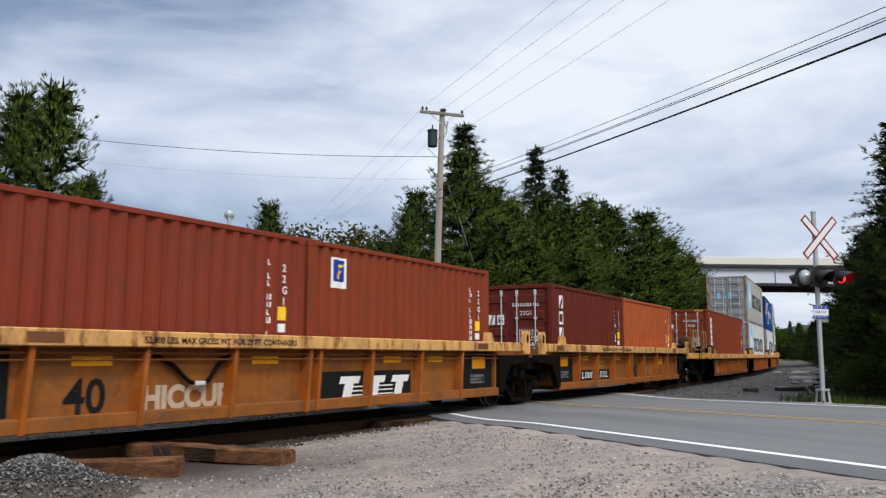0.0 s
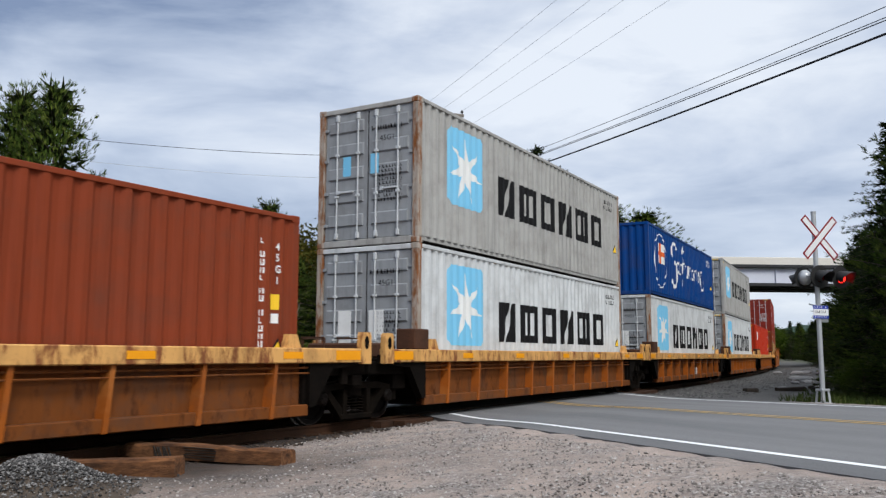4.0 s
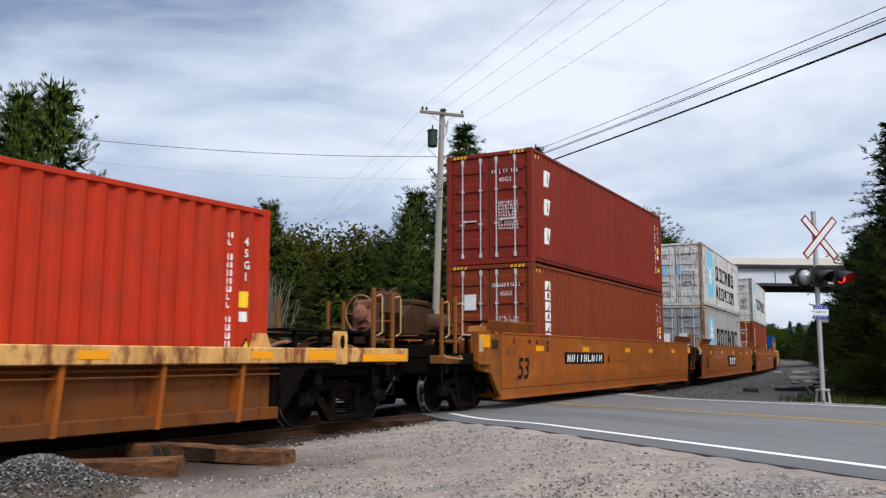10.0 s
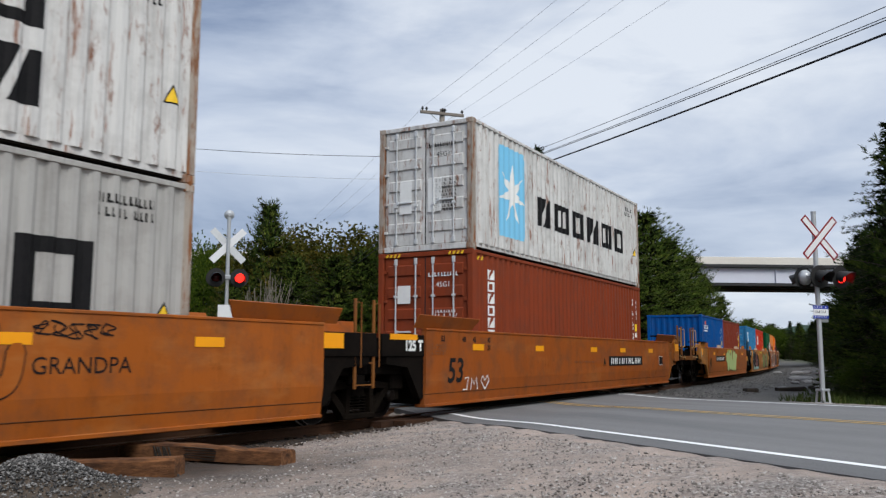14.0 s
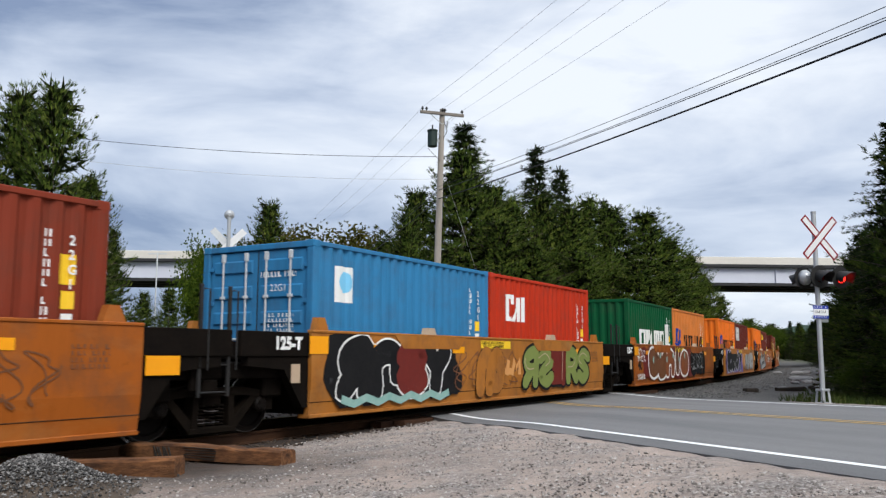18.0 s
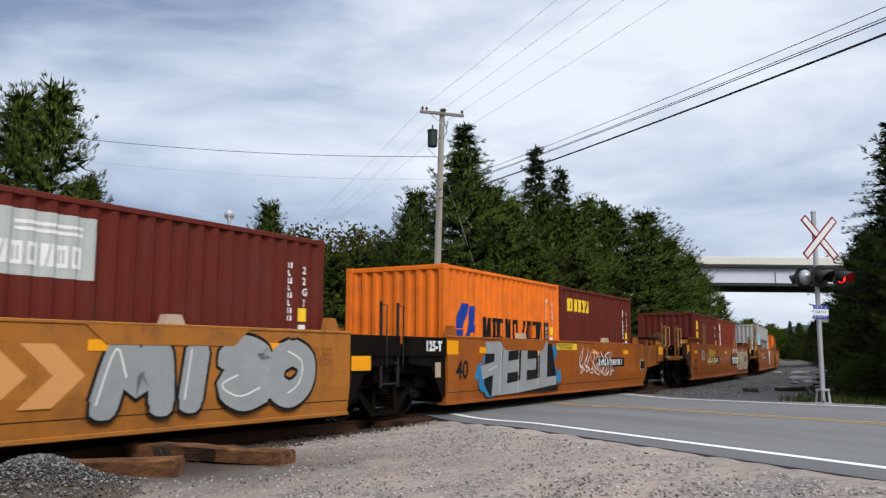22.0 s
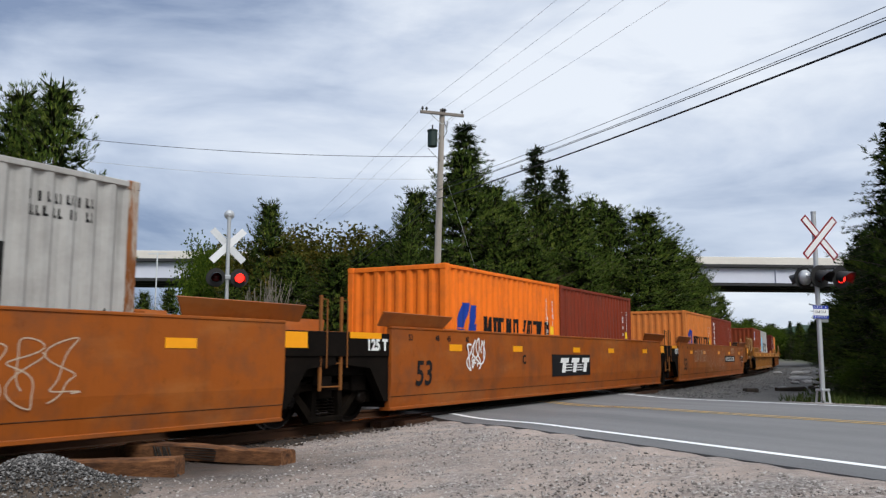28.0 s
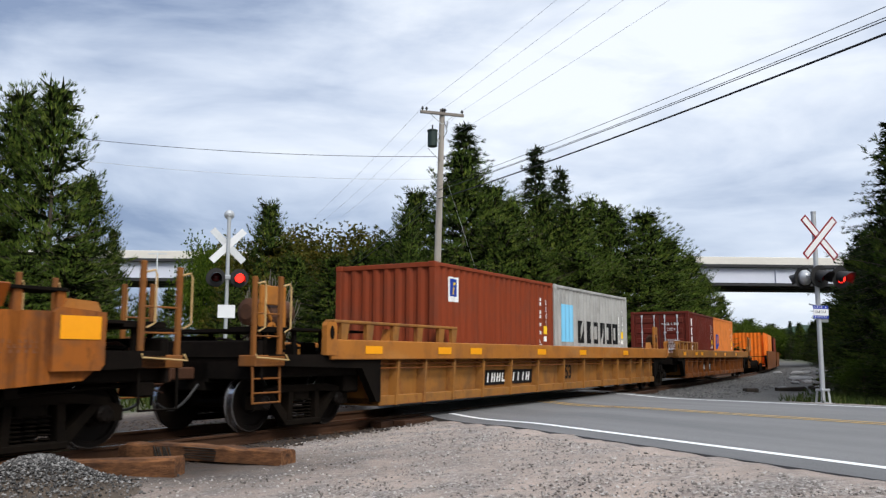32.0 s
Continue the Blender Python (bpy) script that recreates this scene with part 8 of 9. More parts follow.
WIRE_M = surface("black_cable", (0.02, 0.02, 0.022), (0.03, 0.03, 0.03), 0.6, 0, 2, 20, 0.3, 0)
ALU_WIRE = surface("aluminium_wire", (0.62, 0.63, 0.65), (0.52, 0.53, 0.55), 0.4, 0.3, 2, 20, 0.3, 0)
PX, PY = -0.38, 34.0
ARM_DIR = Vector((ROAD_N.x, ROAD_N.y, 0))


def utility_pole(x, y, top, label, full=True, lean=0.34):
    z0 = gz(x, y)
    p = thing("utility_pole", label, "utility pole", Matrix.Translation((x, y, z0)))
    h = top - z0
    part("pole", Mesh().rod((0, 0, -0.3), (lean, 0, h), 0.165, 14, 0.11), POLE_M, p)
    c = Vector((lean * 0.98, 0, h - 0.22))
    a, b = c - ARM_DIR * 0.92, c + ARM_DIR * 0.92
    arm = Mesh().box(-0.95, 0.95, -0.05, 0.05, -0.06, 0.06, 0.01).moved(Matrix.Translation(c + Vector((0, -0.14, 0))) @ Matrix.Rotation(math.atan2(ROAD_N.y, ROAD_N.x), 4, "Z"))
    part("crossarm", arm, ARM_M, p)
    part("arm_brace", Mesh().rod(c - ARM_DIR * 0.5 + Vector((0, -0.1, -0.05)), c + Vector((0, -0.1, -0.45)), 0.015, 5).rod(c + ARM_DIR * 0.5 + Vector((0, -0.1, -0.05)), c + Vector((0, -0.1, -0.45)), 0.015, 5), ZINC, p)
    for k in (-0.85, -0.68, 0.02, 0.12, 0.88):
        q = c + ARM_DIR * k + Vector((0, -0.14, 0.06))
        part("insulator", shared("insul", lambda: Mesh().lathe([(0.0, 0.02), (0.05, 0.02), (0.06, 0.055), (0.10, 0.06), (0.13, 0.035), (0.15, 0.04), (0.17, 0.02)], 10, "z").data("insulator")), BLACK_P, p, "dark insulator", at=q)
    if full:
        t = part("transformer", Mesh().lathe([(0.0, 0.17), (0.02, 0.2), (0.62, 0.2), (0.66, 0.23), (0.70, 0.22), (0.74, 0.1)], 20, "z"), TRANS_M, p, "dark green transformer can", at=(lean * 0.87 - 0.36, -0.05, h - 1.60))
        part("bushing", Mesh().rod((0, 0, 0.72), (0.0, 0, 0.92), 0.03, 8), BLACK_P, t)
        part("bracket", Mesh().box(0.1, 0.35, -0.04, 0.04, 0.2, 0.26).box(0.1, 0.35, -0.04, 0.04, 0.52, 0.58), ZINC, t)
        part("drop_cable", Mesh().pipe([(lean * 0.8, -0.13, h - 1.2), (lean * 0.75 - 0.5, -0.15, h - 1.7), (lean * 0.7, -0.13, h - 2.2)], 0.012, 5).pipe([(lean * 0.9 + 0.1, -0.1, h - 0.5), (lean * 0.85 + 0.25, -0.1, h - 0.95), (lean * 0.8 + 0.12, -0.1, h - 1.25)], 0.012, 5), WIRE_M, p, "loose black cable loops")
        part("cutout", Mesh().rod((lean * 0.9 + 0.2, -0.1, h - 0.9), (lean * 0.9 + 0.26, -0.12, h - 0.55), 0.035, 8), SILVER, p)
    return p, Matrix.Translation((x, y, z0)) @ c


pole_a, arm_c = utility_pole(PX, PY, 11.28, "weathered wooden utility pole with a crossarm and transformer")
NEXT = Vector((PX, PY, 0)) - Vector((math.cos(ROAD_DIR), math.sin(ROAD_DIR), 0)) * 50
PREV = Vector((PX, PY, 0)) + Vector((math.cos(ROAD_DIR), math.sin(ROAD_DIR), 0)) * 46


def wire(a, b, sag, r, material, label):
    a, b = Vector(a), Vector(b)
    n = 26
    pts = [a.lerp(b, k / n) - Vector((0, 0, 4 * sag * (k / n) * (1 - k / n))) for k in range(n + 1)]
    ob = part("overhead_wire", Mesh().pipe(pts, r, 5), material)
    tagged(ob, label, "wire", "overhead wires")


for k, dz in ((-0.85, 0.2), (0.02, 0.2), (0.88, 0.2)):
    a = arm_c + ARM_DIR * k + Vector((0, -0.14, dz))
    wire(a, NEXT + ARM_DIR * k + Vector((0, 0, 11.2)), 0.55, 0.0045, ALU_WIRE, "thin bare overhead wire between poles")
    wire(a, PREV + ARM_DIR * k + Vector((0, 0, 10.2)), 0.5, 0.005, ALU_WIRE, "thin bare overhead wire between poles")
wire(arm_c + ARM_DIR * 0.05 + Vector((0.2, 0, -1.0)), NEXT + ARM_DIR * 1.6 + Vector((0, 0, 10.6)), 0.5, 0.0045, ALU_WIRE, "thin bare overhead wire between poles")
PM = Vector((PX + 0.2, PY - 0.12, 0))
for z, zn, r, m, sg in ((7.484, 5.914, 0.022, WIRE_M, 0.5), (7.834, 5.975, 0.010, WIRE_M, 0.5), (7.86, 6.046, 0.008, WIRE_M, 0.5), (8.0, 6.269, 0.008, WIRE_M, 0.5)):
    wire(PM + Vector((0, 0, z)), NEXT + Vector((0.2, 0, zn)), sg, r, m, "black telephone cable between poles")
    wire(PM + Vector((0, 0, z)), PREV + Vector((0.2, 0, zn - 1.0)), sg, r * 0.9, m, "black telephone cable between poles")
wire(PM + Vector((-0.1, 0, 9.25)), (-27.0, 31.0, 11.3), 0.75, 0.011, WIRE_M, "sagging black service wire")
wire(PM + Vector((-0.1, 0, 8.3)), (-27.0, 31.0, 10.6), 0.8, 0.008, ALU_WIRE, "sagging thin service wire")
wire((PX + 0.3, PY, 9.0), (PX + 3.6, PY + 3.5, gz(PX + 3.6, PY + 3.5)), 0.05, 0.004, ALU_WIRE, "guy wire from the pole to the ground")
utility_pole(NEXT.x, NEXT.y, 11.3, "weathered wooden utility pole with a crossarm", False, 0.0)
utility_pole(PREV.x, PREV.y, 10.3, "weathered wooden utility pole with a crossarm", False, 0.0)
utility_pole(-27.0, 31.0, 11.6, "weathered wooden utility pole with a crossarm", False, 0.0)
for x, y, h, w in ((-24.6, 72.0, 10.5, 0.8), (4.6, 44.5, 4.2, 0.0)):
    z0 = gz(x, y)
    t = thing("marker_pole", "thin grey pole standing beside the line", "pole", Matrix.Translation((x, y, z0)))
    part("shaft", Mesh().rod((0, 0, -0.1), (0, 0, h), 0.06, 8), ZINC, t)
    if w:
        part("arm", Mesh().box(-w, w, -0.04, 0.04, h - 0.2, h - 0.1), ZINC, t)

# ---------------- bridge ----------------
CONC = surface("pale_concrete", (0.68, 0.64, 0.57), (0.56, 0.52, 0.46), 0.85, 0, 0.15, 3.0, 0.5, 0.2, 6.0)
GIRD = surface("pale_lilac_girder_paint", (0.60, 0.61, 0.68), (0.52, 0.53, 0.60), 0.5, 0, 0.2, 3.0, 0.4, 0.05)
SOFF = surface("dark_bridge_soffit", (0.03, 0.03, 0.032), (0.05, 0.05, 0.05), 0.9, 0, 0.2, 3.0, 0.4, 0.05)
bx0, by0, bx1, by1 = -70.0, 87.2, 120.0, 101.0
blen = math.hypot(bx1 - bx0, by1 - by0)
bridge = thing("road_bridge", "long pale overpass with a concrete parapet and lilac girder", "bridge", Matrix.Translation((bx0, by0, 0)) @ Matrix.Rotation(math.atan2(by1 - by0, bx1 - bx0), 4, "Z"))
part("parapet", Mesh().box(0, blen, -0.3, 0.0, 11.35, 12.25, 0.04), CONC, bridge, "pale concrete parapet")
part("parapet", Mesh().box(0, blen, 9.0, 9.3, 11.35, 12.25, 0.04), CONC, bridge, "pale concrete parapet")
part("deck", Mesh().box(0, blen, -0.45, 9.45, 11.05, 11.40, 0.03), SOFF, bridge, "dark deck slab edge")
for gy in (0.1, 3.0, 6.0, 8.9):
    part("girder", Mesh().box(0, blen, gy, gy + 0.06, 9.32, 11.06), GIRD, bridge, "pale lilac steel girder")
    part("flange", Mesh().box(0, blen, gy - 0.3, gy + 0.36, 9.0, 9.32), SOFF, bridge, "dark girder flange")
for k in range(int(blen / 8)):
    part("stiffener", shared("stiff", lambda: Mesh().box(-0.02, 0.02, -0.12, 0.1, 9.32, 11.06).data("stiffener")), GIRD, bridge, at=(4 + k * 8.0, 0, 0))
for x in (58.0, 82.0, 128.0):
    part("pier", Mesh().box(x - 0.9, x + 0.9, 0.5, 8.6, -0.6, 9.0, 0.15), CONC, bridge, "concrete pier")

# ---------------- trees ----------------


def leaf_material(name, dark, mid, light, rough=0.7):
    m, nt, b = nodes_of(name)
    g = nt.nodes.new("ShaderNodeNewGeometry")
    r = nt.nodes.new("ShaderNodeValToRGB")
    r.color_ramp.elements[0].color, r.color_ramp.elements[1].color = (*dark, 1), (*light, 1)
    r.color_ramp.elements.new(0.55).color = (*mid, 1)
    nt.links.new(g.outputs["Random Per Island"], r.inputs["Fac"])
    co = nt.nodes.new("ShaderNodeTexCoord").outputs["Object"]
    c = mix_rgb(nt, scaled(nt, noise_fac(nt, co, 0.9, 0.42, 0.62, 4), 0.65), r.outputs[0], dark)
    o = nt.nodes.new("ShaderNodeObjectInfo")
    c = mix_rgb(nt, scaled(nt, o.outputs["Random"], 0.35), c, tuple(v * 1.5 for v in mid))
    nt.links.new(c, b.inputs["Base Color"])
    b.inputs["Roughness"].default_value = rough
    b.inputs["Specular IOR Level"].default_value = 0.04
    return m


PINE_L = leaf_material("pine_needles", (0.014, 0.028, 0.005), (0.048, 0.076, 0.011), (0.150, 0.175, 0.030))
SPRUCE_L = leaf_material("spruce_needles", (0.009, 0.018, 0.006), (0.026, 0.044, 0.013), (0.060, 0.080, 0.026))
# darker copy of the needle greens: the crown's inner shade as colour
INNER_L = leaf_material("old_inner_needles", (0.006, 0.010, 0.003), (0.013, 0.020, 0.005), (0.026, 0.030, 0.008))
BROAD_L = leaf_material("autumn_leaves", (0.022, 0.026, 0.004), (0.066, 0.068, 0.010), (0.17, 0.110, 0.020))
FRESH_L = leaf_material("light_green_leaves", (0.014, 0.030, 0.003), (0.050, 0.082, 0.008), (0.14, 0.17, 0.018))
BARK = surface("grey_brown_bark", (0.13, 0.10, 0.08), (0.06, 0.045, 0.035), 0.95, 0, 2.0, 20.0, 0.7, 0.6, 30.0, (3, 3, 0.5))


def tuft_mesh(name, P, D, size, k, seed, width=0.16, up=0.25, double=False, spread=0.62):
    """Needle sprays or leaves fanning out of points P along directions D."""
    rng = np.random.default_rng(seed)
    n = len(P)
    d = D[:, None, :] * 0.8 + rng.normal(0, spread, (n, k, 3)) * (1, 1, 0.7)
    d[:, :, 2] += up
    d /= np.linalg.norm(d, axis=2, keepdims=True) + 1e-9
    side = np.cross(d, rng.normal(0, 1, (n, k, 3)))
    side /= np.linalg.norm(side, axis=2, keepdims=True) + 1e-9
    ln = size * rng.uniform(0.55, 1.3, (n, k, 1))
    base = P[:, None, :]
    if double:
        a = base + d * ln * 0.15
        V = np.stack([a, base + d * ln * 0.6 + side * ln * width, base + d * ln, base + d * ln * 0.6 - side * ln * width], 2)
        q = 4
    else:
        low = base - d * ln * 0.1
        V = np.stack([low + side * ln * width, low - side * ln * width, base + d * ln], 2)
        q = 3
    F = np.arange(n * k * q).reshape(-1, q)
    me = bpy.data.meshes.new(name)
    me.from_pydata(V.reshape(-1, 3).tolist(), [], F.tolist())
    me.materials.append(None)
    return me


def soft_normals(me, V, N):
    """Shades blades by the lie of their twig, not one by one; outer faces turned out."""
    me.shade_smooth()
    me.normals_split_custom_set_from_vertices(N.tolist())
    return me


def turned_out(V, F, out):
    """Faces whose first three corners run so that they face along out."""
    g = np.cross(V[F[:, 1]] - V[F[:, 0]], V[F[:, 2]] - V[F[:, 0]])
    bad = (g * out).sum(1) < 0
    F[bad] = F[bad][:, ::-1]
    return F


def brush_mesh(name, P, D, size, k, seed, width, spread, up):
    """Brushes of needles: k blades that share their foot, each brush one island."""
    rng = np.random.default_rng(seed)
    n = len(P)
    d = D[:, None, :] + rng.normal(0, spread, (n, k, 3))
    d[:, :, 2] += up
    d /= np.linalg.norm(d, axis=2, keepdims=True) + 1e-9
    side = np.cross(d, rng.normal(0, 1, (n, k, 3)))
    side /= np.linalg.norm(side, axis=2, keepdims=True) + 1e-9
    ln = size * rng.uniform(0.6, 1.25, (n, k, 1)) * rng.uniform(0.75, 1.25, (n, 1, 1))
    foot = P[:, None, :]
    mid = foot + d * ln * 0.45 + side * width
    V = np.concatenate([foot, mid, foot + d * ln], 1).reshape(-1, 3)
    a = (np.arange(n) * (2 * k + 1))[:, None]
    q = np.arange(k)[None, :]
    F = np.stack([np.broadcast_to(a, (n, k)), a + 1 + q, a + 1 + k + q], -1).reshape(-1, 3)
    out = P * (1, 1, 0)
    out = out / (np.linalg.norm(out, axis=1, keepdims=True) + 0.05)
    F = turned_out(V, F, np.repeat(out, k, 0))
    N = np.concatenate([np.repeat(out[:, None] * 0.75 + (0, 0, 0.45), k + 1, 1) * (1, 1, 0.6), d * 0.55 + out[:, None] * 0.6 + (0, 0, 0.25)], 1).reshape(-1, 3)
    N = N + rng.normal(0, 0.12, N.shape)
    N /= np.linalg.norm(N, axis=1, keepdims=True) + 1e-9
    me = bpy.data.meshes.new(name)
    me.from_pydata(V.tolist(), [], F.tolist())
    me.materials.append(None)
    return soft_normals(me, V, N)


def conifer(kind, seed, h=12.0):
    """A pine or spruce: tapered trunk, whorls of limbs as separate plates, twigs with needle brushes, a dark inner mass, leading shoots."""
    rng = np.random.default_rng(seed)
    pine = kind == "pine"
    t = thing(kind + "_tree", "dark green pine with ragged layered limbs" if pine else "narrow dark spruce with drooping limbs", "tree", group="trees along the line")
    part("trunk", Mesh().rod((0, 0, -0.3), (0, 0, h * 0.97), h * 0.013, 8, 0.02), BARK, t)
    P, D, Q, E, limbs = [], [], [], [], Mesh()
    z = h * 0.05
    while z < h * 0.97:
        f = z / h
        if pine:
            reach = h * 0.36 * min(1.0, 0.8 + 0.5 * f) * (1 - f ** 1.5) ** 0.92 + 0.16
        else:
            reach = h * min(0.20, 0.44 * (1 - f)) + 0.05
        skew = rng.uniform(0, math.tau)
        whorl = rng.uniform(0.78, 1.08)
        count = int(rng.integers(6, 9)) if f < 0.85 else 6
        for q in range(count):
            a = math.tau * (q + rng.uniform(-0.35, 0.35)) / count + skew
            L = reach * whorl * rng.uniform(0.72, 1.06) * (1 + 0.12 * math.cos(a - skew))
            rise = rng.uniform(0.05, 0.30) + 1.1 * f ** 3 if pine else rng.uniform(-0.45, -0.15) + 0.8 * f ** 5
            bend = 1.9 if pine else 0.8
            ca, sa = math.cos(a), math.sin(a)
            zz = z + rng.normal(0, 0.08)
            limbs.rod((0, 0, zz), (ca * L, sa * L, zz + L * rise), 0.003 * h * (1 - f) + 0.008, 3, 0.005)
            for _ in range(4 if pine else 3):
                u = rng.uniform(0.05, 0.62)
                Q.append((ca * L * u, sa * L * u, zz + L * rise * u ** bend))
                E.append((ca, sa, 0.0))
            m = max(2, int(L * 0.85 / (0.19 if pine else 0.24)))
            for j in range(m + 1):
                u = 0.15 + 0.85 * j / m
                if u < 0.3 and f < 0.75:
                    continue
                for sd in (-1, 1):
                    sl = ((0.40 if pine else 0.26) * L * (1.03 - u) + 0.16) * rng.uniform(0.75, 1.15)
                    nb = max(1, int(sl / 0.15))
                    for b in range(nb):
                        o = sd * sl * (b + rng.uniform(0.4, 1.0)) / nb
                        du = abs(o) * 0.45
                        P.append((ca * (L * u + du) - sa * o, sa * (L * u + du) + ca * o, zz + L * rise * u ** bend + (0.10 if pine else -0.18) * abs(o) + rng.normal(0, 0.05)))
                        D.append((ca * 0.75 - sa * 0.45 * sd, sa * 0.75 + ca * 0.45 * sd, 0.35 + 0.5 * f if pine else -0.1 + 0.3 * f))
            # the twig's end
            P.append((ca * L, sa * L, zz + L * rise))
            D.append((ca, sa, 0.9 if pine else 0.1))
        z += h * (rng.uniform(0.044, 0.064) * (1.0 if f < 0.7 else 0.65) if pine else rng.uniform(0.024, 0.034))
    # leading shoots
    for q in range(7 if pine else 1):
        a, r = rng.uniform(0, math.tau), (rng.uniform(0.0, 0.75) if q else 0.0)
        top = h * (0.975 - (0.05 * rng.random() if q else 0.0))
        low = h * 0.90 if pine else h * 0.95
        for k in range(8):
            zq = low + (top - low) * k / 7
            P.append((r * math.cos(a), r * math.sin(a), zq))
            D.append((0.3 * rng.normal(), 0.3 * rng.normal(), 1.2))
    part("branchwork", limbs, BARK, t, kind="stuff")
    crown = brush_mesh("crown", np.array(P), np.array(D), 0.25 if pine else 0.20, 8 if pine else 7, seed + 1, 0.021, 0.27 if pine else 0.30, 0.25 if pine else -0.05)
    crown = part("crown", crown, PINE_L if pine else SPRUCE_L, t, "feathery needle brushes")
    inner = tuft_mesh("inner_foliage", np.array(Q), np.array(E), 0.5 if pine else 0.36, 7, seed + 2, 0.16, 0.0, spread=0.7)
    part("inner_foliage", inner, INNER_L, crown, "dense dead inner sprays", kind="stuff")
    return t


def broadleaf(seed, mat_, h=9.0, label="broad-leaved tree turning yellow-brown"):
    rng = np.random.default_rng(seed)
    t = thing("broadleaf_tree", label, "tree", group="trees along the line")
    part("trunk", Mesh().rod((0, 0, -0.3), (0.1, 0, h * 0.5), h * 0.018, 8, h * 0.01), BARK, t)
    limbs, P, D = Mesh(), [], []
    for _ in range(17):
        a, z = rng.uniform(0, math.tau), h * rng.uniform(0.15, 0.5)
        L = h * rng.uniform(0.2, 0.38)
        el_ = rng.uniform(0.25, 1.3)
        tip = Vector((math.cos(a) * math.cos(el_) * L, math.sin(a) * math.cos(el_) * L, z + math.sin(el_) * L * 1.25))
        limbs.rod((0.05, 0, z), tip, h * 0.007, 5, 0.012)
        for _c in range(8):
            c = np.array(tip[:]) + rng.normal(0, h * 0.075, 3)
            limbs.rod(tip, c, 0.012, 3, 0.005)
            nn = 70
            q = rng.normal(0, h * 0.048, (nn, 3)) * (1, 1, 0.75) + c
            P.append(q)
            D.append(q - c + (0, 0, 0.05))
    P, D = np.concatenate(P), np.concatenate(D)
    D = D / (np.linalg.norm(D, axis=1, keepdims=True) + 1e-9)
    part("branchwork", limbs, BARK, t, kind="stuff")
    part("crown", tuft_mesh("crown", P, D, 0.155, 3, seed + 1, 0.40, 0.0), mat_, t, "small leaves in clumps")
    return t


def plant(proto, px, depth, top_y, wide=1.0, turn=0.0, h=12.0):
    """A copy of a tree on the sight line of column px at that depth, as tall as the row top_y asks."""
    x = (px - 784) / 1489 * depth
    z0 = gz(x, depth)
    upv = (441 - top_y) / 1489
    z1 = HC + depth * (0.1255 + upv * 0.992) / (0.992 - upv * 0.1255)
    k = (z1 - z0) / h
    w = k ** 0.75 * wide
    m = Matrix.Translation((x, depth, z0)) @ Matrix.Rotation(turn, 4, "Z") @ Matrix.Diagonal((w, w, k, 1))
    return copy_thing(proto, m)


